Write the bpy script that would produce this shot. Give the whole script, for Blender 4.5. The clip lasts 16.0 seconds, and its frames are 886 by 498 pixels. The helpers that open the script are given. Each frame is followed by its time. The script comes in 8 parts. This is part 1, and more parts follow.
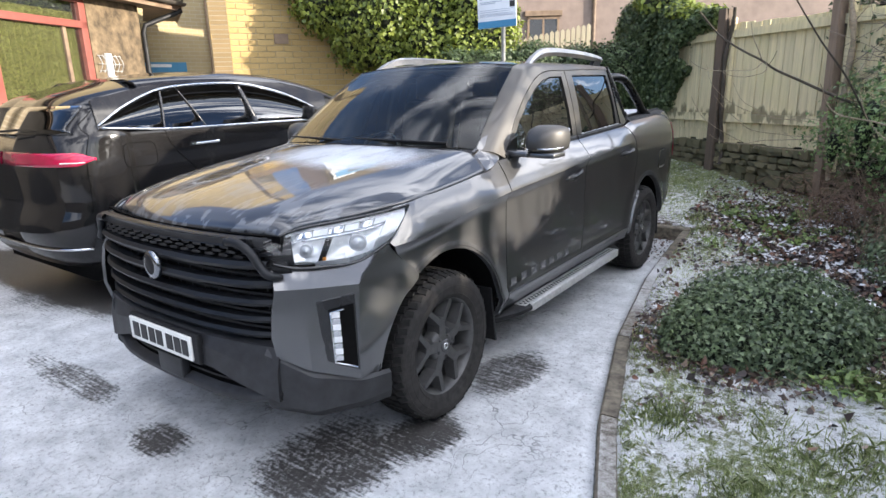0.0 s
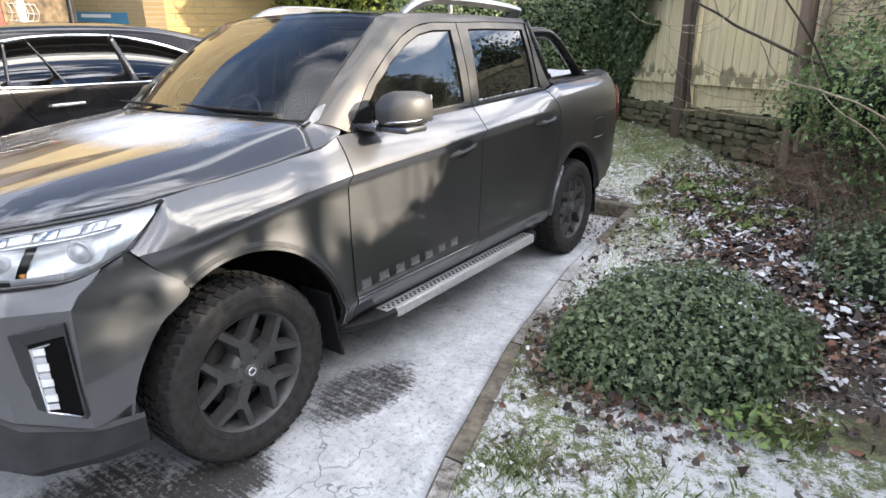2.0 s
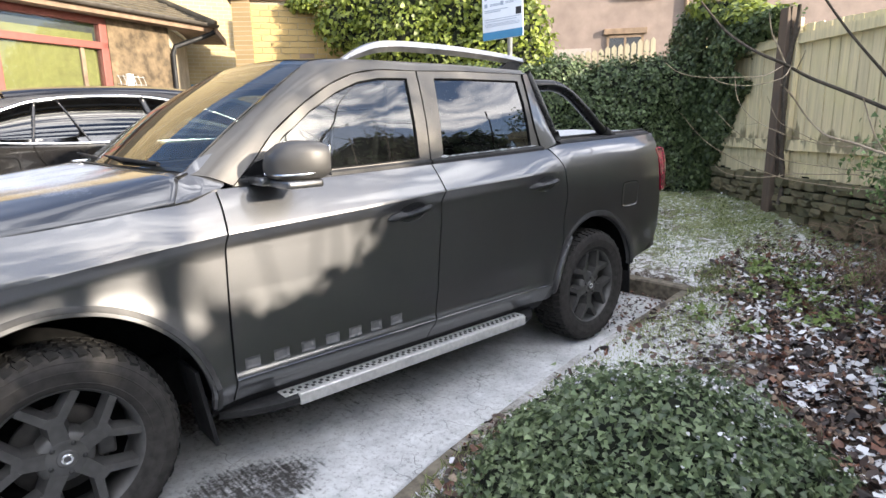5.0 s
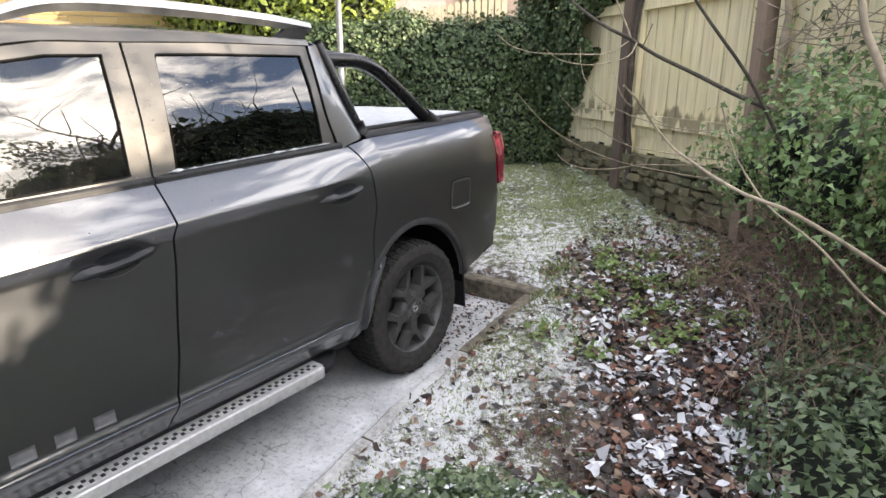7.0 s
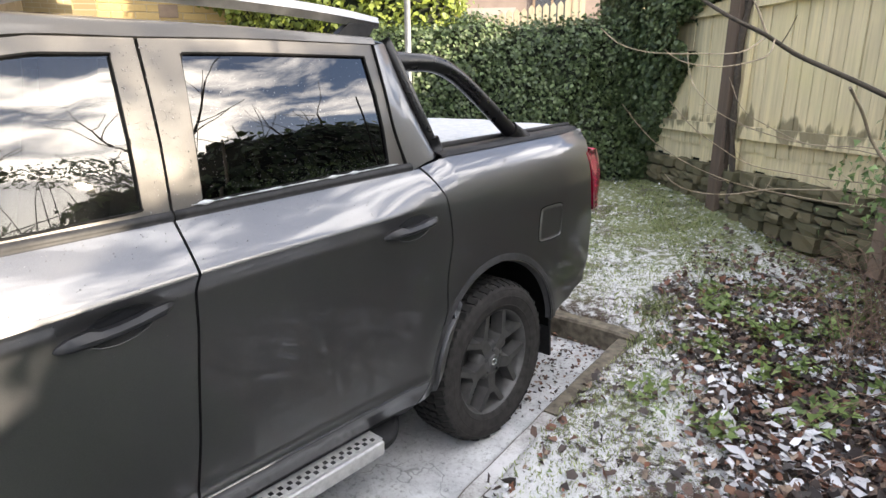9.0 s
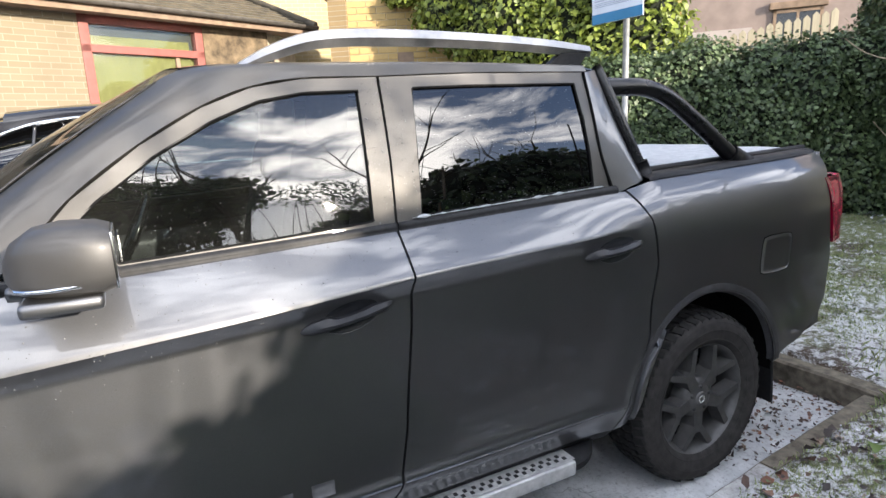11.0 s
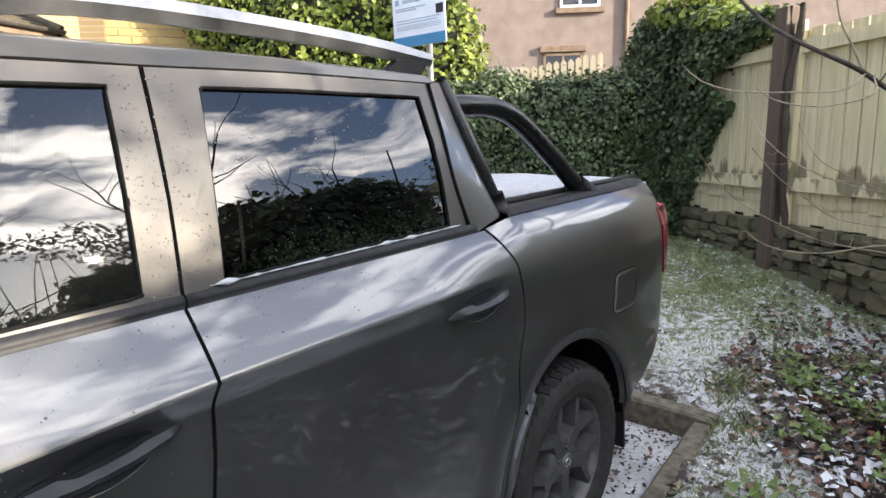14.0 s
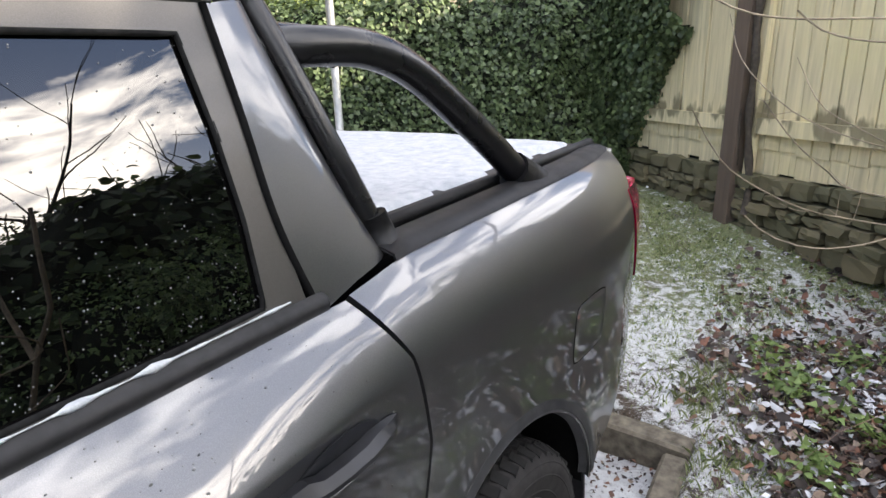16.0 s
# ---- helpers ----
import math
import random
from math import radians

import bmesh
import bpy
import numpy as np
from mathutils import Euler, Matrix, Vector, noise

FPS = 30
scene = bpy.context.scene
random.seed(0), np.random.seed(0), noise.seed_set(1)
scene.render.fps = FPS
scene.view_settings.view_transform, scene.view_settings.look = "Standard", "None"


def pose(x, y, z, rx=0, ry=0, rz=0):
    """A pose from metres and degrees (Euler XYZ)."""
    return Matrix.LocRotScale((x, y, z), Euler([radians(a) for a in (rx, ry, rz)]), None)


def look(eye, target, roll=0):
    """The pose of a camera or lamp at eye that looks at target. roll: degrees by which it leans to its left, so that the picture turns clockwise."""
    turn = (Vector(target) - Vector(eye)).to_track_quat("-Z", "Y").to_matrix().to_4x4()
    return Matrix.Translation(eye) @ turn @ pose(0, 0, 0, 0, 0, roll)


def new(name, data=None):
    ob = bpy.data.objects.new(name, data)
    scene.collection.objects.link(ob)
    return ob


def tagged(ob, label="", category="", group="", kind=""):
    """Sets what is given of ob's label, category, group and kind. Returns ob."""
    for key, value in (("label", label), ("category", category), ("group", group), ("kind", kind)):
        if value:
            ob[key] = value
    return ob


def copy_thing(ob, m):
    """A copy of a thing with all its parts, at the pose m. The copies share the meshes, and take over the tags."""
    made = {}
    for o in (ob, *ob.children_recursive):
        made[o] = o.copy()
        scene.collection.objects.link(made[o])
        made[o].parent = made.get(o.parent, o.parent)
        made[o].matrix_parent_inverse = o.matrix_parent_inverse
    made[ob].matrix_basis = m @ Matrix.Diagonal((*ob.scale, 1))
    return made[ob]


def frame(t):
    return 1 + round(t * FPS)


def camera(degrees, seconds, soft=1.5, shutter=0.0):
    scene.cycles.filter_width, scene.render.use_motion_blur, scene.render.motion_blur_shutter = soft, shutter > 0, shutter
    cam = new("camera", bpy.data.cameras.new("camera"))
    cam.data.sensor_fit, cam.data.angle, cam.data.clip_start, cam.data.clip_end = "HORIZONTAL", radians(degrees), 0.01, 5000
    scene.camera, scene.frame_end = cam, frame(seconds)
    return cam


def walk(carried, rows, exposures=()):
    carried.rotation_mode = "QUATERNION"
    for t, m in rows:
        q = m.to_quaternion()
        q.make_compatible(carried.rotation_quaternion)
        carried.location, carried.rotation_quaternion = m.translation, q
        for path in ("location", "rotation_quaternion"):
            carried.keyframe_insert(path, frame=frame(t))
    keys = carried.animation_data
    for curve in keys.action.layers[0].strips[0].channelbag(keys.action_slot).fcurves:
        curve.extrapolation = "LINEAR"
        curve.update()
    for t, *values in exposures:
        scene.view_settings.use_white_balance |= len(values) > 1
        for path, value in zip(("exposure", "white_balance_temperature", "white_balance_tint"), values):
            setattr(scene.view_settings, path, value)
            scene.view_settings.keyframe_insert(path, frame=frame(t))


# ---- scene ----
cam = camera(73.7, 16.0)
PATH = [
    (0, (2.583, -2.246, 1.631), (1.441, -0.686, 1.12), -1.6),
    (0.5, (2.538, -2.055, 1.634), (1.408, -0.485, 1.127), -1.4),
    (1, (2.613, -1.835, 1.586), (1.482, -0.261, 1.092), -1.7),
    (1.5, (2.797, -1.571, 1.572), (1.675, -0.016, 1.004), -1.6),
    (2, (2.83, -1.249, 1.617), (1.71, 0.278, 0.975), -1.1),
    (2.5, (2.964, -1.0, 1.611), (1.741, 0.413, 0.9), -1.5),
    (3, (3.059, -0.762, 1.641), (1.778, 0.609, 0.949), -1.3),
    (3.2, (3.065, -0.674, 1.625), (1.718, 0.652, 0.972), -1.5),
    (5.3, (3.193, -0.141, 1.483), (1.733, 1.167, 1.085), -1.0),
    (5.5, (3.18, -0.05, 1.501), (1.807, 1.341, 1.078), -1.0),
    (6, (3.108, 0.179, 1.53), (1.927, 1.729, 1.078), -0.8),
    (6.5, (3.061, 0.518, 1.567), (1.902, 2.076, 1.089), -0.9),
    (7, (2.872, 0.681, 1.659), (1.752, 2.236, 1.086), -0.1),
    (7.5, (2.644, 0.799, 1.672), (1.523, 2.355, 1.104), -0.2),
    (8, (2.512, 0.933, 1.675), (1.386, 2.491, 1.123), -0.4),
    (8.5, (2.458, 1.072, 1.658), (1.308, 2.627, 1.148), -0.4),
    (9, (2.436, 1.071, 1.635), (1.154, 2.508, 1.096), -0.5),
    (9.5, (2.471, 1.011, 1.584), (0.968, 2.18, 0.972), -1.2),
    (9.7, (2.513, 1.005, 1.578), (0.922, 2.044, 0.954), -1.4),
    (11.8, (2.532, 1.063, 1.62), (0.796, 1.997, 1.283), -1.4),
    (12, (2.532, 1.071, 1.62), (0.826, 2.062, 1.293), -1.3),
    (12.5, (2.547, 1.107, 1.609), (0.92, 2.222, 1.28), -1.5),
    (13, (2.517, 1.178, 1.577), (0.994, 2.43, 1.239), -1.5),
    (13.5, (2.242, 1.19, 1.554), (0.817, 2.552, 1.215), -1.3),
    (14, (1.998, 1.256, 1.589), (0.675, 2.715, 1.242), -1.5),
    (14.5, (1.913, 1.483, 1.595), (0.64, 2.979, 1.221), -1.5),
    (15, (1.717, 1.693, 1.597), (0.53, 3.221, 1.089), -1.1),
    (15.5, (1.564, 1.886, 1.643), (0.439, 3.421, 1.027), -1.5),
    (16, (1.518, 2.075, 1.677), (0.392, 3.619, 1.085), -2.0),
]
walk(cam, [(t, look(eye, target, roll)) for t, eye, target, roll in PATH], [(0, 1.44, 6400, 12), (3, 1.78, 6850, 12), (5.4, 1.64, 6650, 12), (6.5, 1.84, 7000, 13), (9.5, 1.88, 7050, 13), (12, 1.16, 5980, 12), (13.5, 1.38, 6420, 12), (16, 1.82, 6850, 13)])


# ==== light ====
SUN = Vector((0.90, 0.29, 0.255)).normalized()
world = bpy.data.worlds.new("sky")
scene.world = world
world.use_nodes = True
wn, wl = world.node_tree.nodes, world.node_tree.links
wn.clear()
w_out = wn.new("ShaderNodeOutputWorld")
w_bg = wn.new("ShaderNodeBackground")
w_sky = wn.new("ShaderNodeTexSky")
w_sky.sky_type, w_sky.sun_disc = "NISHITA", False
w_sky.sun_elevation = math.asin(SUN.z)
w_sky.sun_rotation = math.atan2(SUN.x, SUN.y)
w_sky.air_density, w_sky.dust_density = 1.0, 0.6
w_co = wn.new("ShaderNodeTexCoord")
w_map = wn.new("ShaderNodeMapping")
w_map.inputs["Scale"].default_value = (1.6, 1.6, 4.2)
w_noise = wn.new("ShaderNodeTexNoise")
w_noise.inputs["Scale"].default_value = 1.7
w_noise.inputs["Detail"].default_value = 7.0
w_noise.inputs["Roughness"].default_value = 0.58
w_noise.inputs["Distortion"].default_value = 0.35
w_ramp = wn.new("ShaderNodeValToRGB")
w_ramp.color_ramp.elements[0].position, w_ramp.color_ramp.elements[1].position = 0.47, 0.575
w_cloud = wn.new("ShaderNodeMix")
w_cloud.data_type = "RGBA"

wl.new(w_co.outputs["Generated"], w_map.inputs["Vector"])
wl.new(w_map.outputs["Vector"], w_noise.inputs["Vector"])
wl.new(w_noise.outputs["Fac"], w_ramp.inputs["Fac"])
w_dir = wn.new("ShaderNodeVectorMath")
w_dir.operation = "DOT_PRODUCT"
w_dir.inputs[1].default_value = (0.75, 0.2, 0.35)
w_cover = wn.new("ShaderNodeMapRange")
w_cover.inputs["From Min"].default_value, w_cover.inputs["From Max"].default_value = -0.25, 0.45
w_cover.inputs["To Min"].default_value, w_cover.inputs["To Max"].default_value = 0.06, 1.0
w_mul = wn.new("ShaderNodeMath")
w_mul.operation = "MULTIPLY"
wl.new(w_co.outputs["Generated"], w_dir.inputs[0])
wl.new(w_dir.outputs["Value"], w_cover.inputs["Value"])
wl.new(w_cover.outputs["Result"], w_mul.inputs[0])
wl.new(w_ramp.outputs["Color"], w_mul.inputs[1])
wl.new(w_mul.outputs[0], w_cloud.inputs["Factor"])
w_dot = wn.new("ShaderNodeVectorMath")
w_dot.operation = "DOT_PRODUCT"
w_dot.inputs[1].default_value = SUN
w_glow = wn.new("ShaderNodeMapRange")
w_glow.inputs["From Min"].default_value, w_glow.inputs["From Max"].default_value = 0.80, 1.0
w_lit = wn.new("ShaderNodeMix")
w_lit.data_type = "RGBA"
w_sep = wn.new("ShaderNodeSeparateXYZ")
w_high = wn.new("ShaderNodeMapRange")
w_high.inputs["From Min"].default_value, w_high.inputs["From Max"].default_value = 0.45, 0.95
w_body = wn.new("ShaderNodeMix")
w_body.data_type = "RGBA"
w_body.inputs["A"].default_value, w_body.inputs["B"].default_value = (11.5, 11.7, 12.2, 1), (19.5, 20.0, 20.9, 1)
wl.new(w_co.outputs["Generated"], w_sep.inputs[0])
wl.new(w_sep.outputs["Z"], w_high.inputs["Value"])
wl.new(w_high.outputs["Result"], w_body.inputs["Factor"])
wl.new(w_body.outputs["Result"], w_lit.inputs["A"])
w_lit.inputs["B"].default_value = (30.0, 28.8, 26.5, 1)
wl.new(w_co.outputs["Generated"], w_dot.inputs[0])
wl.new(w_dot.outputs["Value"], w_glow.inputs["Value"])
wl.new(w_glow.outputs["Result"], w_lit.inputs["Factor"])
wl.new(w_lit.outputs["Result"], w_cloud.inputs["B"])
w_tint = wn.new("ShaderNodeMix")
w_tint.data_type, w_tint.blend_type = "RGBA", "MULTIPLY"
w_tint.inputs["Factor"].default_value = 1.0
w_tint.inputs["B"].default_value = (0.54, 0.62, 0.77, 1)
wl.new(w_sky.outputs["Color"], w_tint.inputs["A"])
wl.new(w_tint.outputs["Result"], w_cloud.inputs["A"])
wl.new(w_cloud.outputs["Result"], w_bg.inputs["Color"])
w_bg.inputs["Strength"].default_value = 0.15
wl.new(w_bg.outputs["Background"], w_out.inputs["Surface"])

sun = new("sun", bpy.data.lights.new("sun", "SUN"))
sun.data.energy, sun.data.angle, sun.data.color = 5.0, radians(0.8), (1.0, 0.90, 0.74)
sun.matrix_world = look(SUN * 60, (0, 0, 0))


# ==== materials ====
def material(name):
    m = bpy.data.materials.new(name)
    m.use_nodes = True
    m.node_tree.nodes.clear()
    out = m.node_tree.nodes.new("ShaderNodeOutputMaterial")
    b = m.node_tree.nodes.new("ShaderNodeBsdfPrincipled")
    m.node_tree.links.new(b.outputs[0], out.inputs[0])
    return m, b


class Net:
    """Short calls to build a node tree."""

    def __init__(self, m):
        self.t = m.node_tree

    def node(self, kind, **values):
        n = self.t.nodes.new(kind)
        for key, v in values.items():
            n.inputs[key.replace("_", " ")].default_value = v
        return n

    def link(self, a, b):
        self.t.links.new(a, b)

    def place(self, scale=(1, 1, 1)):
        c = self.t.nodes.new("ShaderNodeTexCoord")
        mp = self.t.nodes.new("ShaderNodeMapping")
        mp.inputs["Scale"].default_value = scale
        self.link(c.outputs["Object"], mp.inputs["Vector"])
        return mp.outputs["Vector"]

    def noise(self, scale, detail=4.0, rough=0.55, vec=None, stretch=None):
        n = self.node("ShaderNodeTexNoise", Scale=scale, Detail=detail, Roughness=rough)
        self.link(vec if vec is not None else self.place(stretch or (1, 1, 1)), n.inputs["Vector"])
        return n.outputs["Fac"]

    def ramp(self, fac, stops):
        r = self.t.nodes.new("ShaderNodeValToRGB")
        e = r.color_ramp.elements
        while len(e) < len(stops):
            e.new(0.5)
        for k, (p, c) in enumerate(stops):
            e[k].position = p
            e[k].color = (c, c, c, 1) if isinstance(c, (int, float)) else (*c, 1)
        self.link(fac, r.inputs["Fac"])
        return r.outputs["Color"]

    def mix(self, fac, a, b, mode="MIX"):
        x = self.t.nodes.new("ShaderNodeMix")
        x.data_type, x.blend_type = "RGBA", mode
        for v, slot in ((fac, "Factor"), (a, "A"), (b, "B")):
            if isinstance(v, (int, float)):
                x.inputs[slot].default_value = v if slot == "Factor" else (v, v, v, 1)
            elif isinstance(v, tuple):
                x.inputs[slot].default_value = (*v, 1)
            else:
                self.link(v, x.inputs[slot])
        return x.outputs["Result"]

    def math(self, op, a, b=0.0):
        x = self.t.nodes.new("ShaderNodeMath")
        x.operation = op
        for k, v in enumerate((a, b)):
            if isinstance(v, (int, float)):
                x.inputs[k].default_value = v
            else:
                self.link(v, x.inputs[k])
        return x.outputs[0]

    def bump(self, height, strength, distance, bsdf):
        b = self.node("ShaderNodeBump", Strength=strength, Distance=distance)
        self.link(height, b.inputs["Height"])
        self.link(b.outputs[0], bsdf.inputs["Normal"])

    def attr(self, name):
        a = self.t.nodes.new("ShaderNodeAttribute")
        a.attribute_name = name
        return a.outputs["Fac"]

    def each(self):
        return self.t.nodes.new("ShaderNodeObjectInfo").outputs["Random"]

    def island(self):
        return self.t.nodes.new("ShaderNodeNewGeometry").outputs["Random Per Island"]


def plain(name, color, rough=0.5, metal=0.0, vary=0.25, scale=30.0, bump=0.0, coat=0.0, spec=0.5):
    m, b = material(name)
    n = Net(m)
    f = n.noise(scale, 5.0)
    lo = tuple(c * (1 - vary) for c in color)
    hi = tuple(min(1, c * (1 + vary)) for c in color)
    n.link(n.ramp(f, [(0.3, lo), (0.7, hi)]), b.inputs["Base Color"])
    f2 = n.noise(scale * 0.13, 3.0)
    n.link(n.ramp(f2, [(0.3, max(0.02, rough - 0.08)), (0.7, min(1, rough + 0.1))]), b.inputs["Roughness"])
    b.inputs["Metallic"].default_value = metal
    b.inputs["Coat Weight"].default_value = coat
    b.inputs["Specular IOR Level"].default_value = spec
    if bump:
        n.bump(f, 0.5, bump, b)
    return m


def paint(name, color, dirt=(0.38, 0.35, 0.29), amount=0.5, metal=0.7, rough=0.52, coat=1.0):
    """Metallic car paint with clear coat, road film and dried runs."""
    m, b = material(name)
    n = Net(m)
    big = n.noise(1.7, 4.0, 0.6)
    runs = n.noise(9.0, 4.0, 0.6, stretch=(1, 1, 0.16))
    flake = n.noise(900.0, 1.0)
    base = n.mix(n.ramp(flake, [(0.4, 0.0), (0.7, 0.35)]), color, tuple(c * 1.8 for c in color))
    film = n.math("MULTIPLY", n.ramp(big, [(0.36, 0.25), (0.66, 1.0)]), n.ramp(runs, [(0.30, 0.65), (0.7, 1.0)]))
    film = n.math("MULTIPLY", film, amount)
    n.link(n.mix(film, base, dirt), b.inputs["Base Color"])
    n.link(n.math("MULTIPLY", n.math("SUBTRACT", 1.0, film), metal), b.inputs["Metallic"])
    b.inputs["Roughness"].default_value = rough
    b.inputs["Coat Weight"].default_value = coat
    b.inputs["Coat IOR"].default_value = 1.6
    n.link(n.math("ADD", n.math("MULTIPLY", film, 0.14), 0.02), b.inputs["Coat Roughness"])
    n.bump(n.noise(260.0, 2.0), 0.04, 0.0006, b)
    return m


def glass(name, tint, gloss=1.0, rough=0.0, film=0.0):
    """A pane: mirror gloss over a tinted see-through body."""
    m = bpy.data.materials.new(name)
    m.use_nodes = True
    t = m.node_tree
    t.nodes.clear()
    out = t.nodes.new("ShaderNodeOutputMaterial")
    n = Net(m)
    tr = n.node("ShaderNodeBsdfTransparent", Color=(*tint, 1))
    gl = n.node("ShaderNodeBsdfGlossy", Roughness=rough)
    fr = n.node("ShaderNodeFresnel", IOR=1.62)
    mx = t.nodes.new("ShaderNodeMixShader")
    n.link(n.math("MULTIPLY", fr.outputs[0], gloss), mx.inputs[0])
    n.link(tr.outputs[0], mx.inputs[1])
    n.link(gl.outputs[0], mx.inputs[2])
    top = mx
    if film:
        df = n.node("ShaderNodeBsdfDiffuse", Color=(0.3, 0.29, 0.26, 1))
        m2 = t.nodes.new("ShaderNodeMixShader")
        n.link(n.math("MULTIPLY", n.ramp(n.noise(6.0, 5.0), [(0.4, 0.3), (0.75, 1.0)]), film), m2.inputs[0])
        n.link(mx.outputs[0], m2.inputs[1])
        n.link(df.outputs[0], m2.inputs[2])
        top = m2
    n.link(top.outputs[0], out.inputs[0])
    return m


def leafy(name, dark, light, rough=0.45, thin=0.25):
    """Leaves, each with its own tone."""
    m, b = material(name)
    n = Net(m)
    tone = n.ramp(n.island(), [(0.0, dark), (0.75, light), (1.0, tuple(min(1, c * 1.5) for c in light))])
    n.link(n.mix(0.35, tone, n.ramp(n.noise(1.1, 3.0), [(0.3, dark), (0.7, light)])), b.inputs["Base Color"])
    b.inputs["Roughness"].default_value = rough
    b.inputs["Subsurface Weight"].default_value = 0.0
    b.inputs["Transmission Weight"].default_value = 0.0
    t = m.node_tree
    if thin:
        tl = n.node("ShaderNodeBsdfTranslucent")
        n.link(tone, tl.inputs["Color"])
        mx = t.nodes.new("ShaderNodeMixShader")
        mx.inputs[0].default_value = thin
        n.link(b.outputs[0], mx.inputs[1])
        n.link(tl.outputs[0], mx.inputs[2])
        out = [k for k in t.nodes if k.type == "OUTPUT_MATERIAL"][0]
        n.link(mx.outputs[0], out.inputs[0])
    return m


DUSTY = paint("dusty_graphite_paint", (0.070, 0.067, 0.064), dirt=(0.22, 0.20, 0.165), amount=0.14, metal=0.7, rough=0.50, coat=0.25)
GREY = paint("graphite_paint", (0.106, 0.108, 0.115), dirt=(0.36, 0.33, 0.28), amount=0.08, metal=0.97, rough=0.43, coat=1.0)
WET = paint("wet_graphite_paint", (0.030, 0.032, 0.038), amount=0.05, metal=0.5, rough=0.45)
MIRRORP = paint("mirror_housing_paint", (0.045, 0.044, 0.044), dirt=(0.25, 0.23, 0.2), amount=0.08, metal=0.4, rough=0.5, coat=0.2)
BLACKP = paint("black_paint", (0.006, 0.006, 0.007), dirt=(0.11, 0.10, 0.085), amount=0.12, metal=0.0, rough=0.06, coat=0.0)
SEAL = plain("black_rubber_seal", (0.012, 0.012, 0.012), 0.95, vary=0.35, scale=60, spec=0.06)
TRIM = plain("black_plastic", (0.011, 0.011, 0.012), 0.55, vary=0.35, scale=60, spec=0.3)
SATIN = plain("satin_black", (0.009, 0.0095, 0.011), 0.38, vary=0.3, scale=18, spec=0.32)
BARM = plain("powder_coated_black", (0.006, 0.006, 0.007), 0.27, vary=0.3, scale=60, spec=0.5)
GLOSSB = plain("gloss_black", (0.007, 0.007, 0.008), 0.26, vary=0.3, scale=20, coat=0.5)
RUBBER = plain("tyre_rubber", (0.032, 0.030, 0.029), 0.92, vary=0.30, scale=25, bump=0.002, spec=0.2)
# damp tread, darkened further by the wheel well's shade put into its colour
TREAD = plain("damp_shaded_tread_rubber", (0.014, 0.0135, 0.013), 0.85, vary=0.35, scale=30, spec=0.25)
RIM = plain("dark_alloy", (0.075, 0.074, 0.074), 0.44, metal=0.35, vary=0.3, scale=14)
BUMPER = plain("grey_plastic", (0.020, 0.0205, 0.023), 0.5, vary=0.4, scale=14)
# near-black for hollows and gaps, their shade put into the colour
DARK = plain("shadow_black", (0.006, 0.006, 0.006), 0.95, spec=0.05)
CHROME = plain("chrome", (0.75, 0.76, 0.78), 0.12, metal=1.0, vary=0.05)
SILVER = plain("satin_silver", (0.31, 0.31, 0.315), 0.36, metal=0.95, vary=0.1, scale=40)
GLASS = glass("clear_glass", (0.36, 0.42, 0.40), 2.1, 0.01, 0.03)
SHIELD = glass("windscreen_glass", (0.66, 0.72, 0.69), 0.95, 0.0, 0.05)
HOUSEGLASS = glass("house_glass", (0.86, 0.88, 0.86), 0.7, 0.0, 0.0)
PRIVACY = glass("privacy_glass", (0.045, 0.045, 0.05), 1.9, 0.0, 0.008)
LENS = glass("lamp_lens", (0.95, 0.96, 0.97), 0.6, 0.0, 0.03)
LAMPW = plain("lamp_white", (0.84, 0.85, 0.86), 0.24, metal=0.45, vary=0.12, scale=30)
RED = plain("tail_red", (0.38, 0.006, 0.045), 0.15, vary=0.2, scale=8, coat=0.8)
WHITE = plain("white_plastic", (0.75, 0.76, 0.77), 0.35, vary=0.06)
SEATM = plain("seat_cloth", (0.022, 0.022, 0.024), 0.85, vary=0.3, scale=80)
DASH = plain("dashboard_plastic", (0.03, 0.03, 0.033), 0.65, vary=0.2, scale=90)
BEZEL = plain("lamp_bezel", (0.60, 0.61, 0.63), 0.30, metal=0.45, vary=0.1, scale=25)
DROP = plain("water_drop", (0.12, 0.12, 0.12), 0.2, vary=0.8, scale=60, spec=0.8)
BADGE = plain("dark_chrome", (0.30, 0.31, 0.33), 0.16, metal=1.0, vary=0.1)
PLATEW = plain("plate_white", (0.80, 0.80, 0.76), 0.4, vary=0.06, scale=15)
INK = plain("black_ink", (0.015, 0.015, 0.016), 0.5)
STEP = plain("step_aluminium", (0.55, 0.55, 0.54), 0.42, metal=0.55, vary=0.15, scale=40)
ARCH = plain("arch_trim_plastic", (0.030, 0.030, 0.032), 0.55, vary=0.5, scale=16)
# dark colour that stands in for the shade of a handle recess
CUP = plain("recess_shade_paint", (0.012, 0.013, 0.016), 0.35, vary=0.3, scale=30, coat=0.6)
HANDLE = plain("handle_gloss_black", (0.016, 0.0165, 0.019), 0.40, vary=0.3, scale=20, spec=0.4)
DECAL = plain("grey_decal", (0.105, 0.105, 0.108), 0.7, vary=0.15)


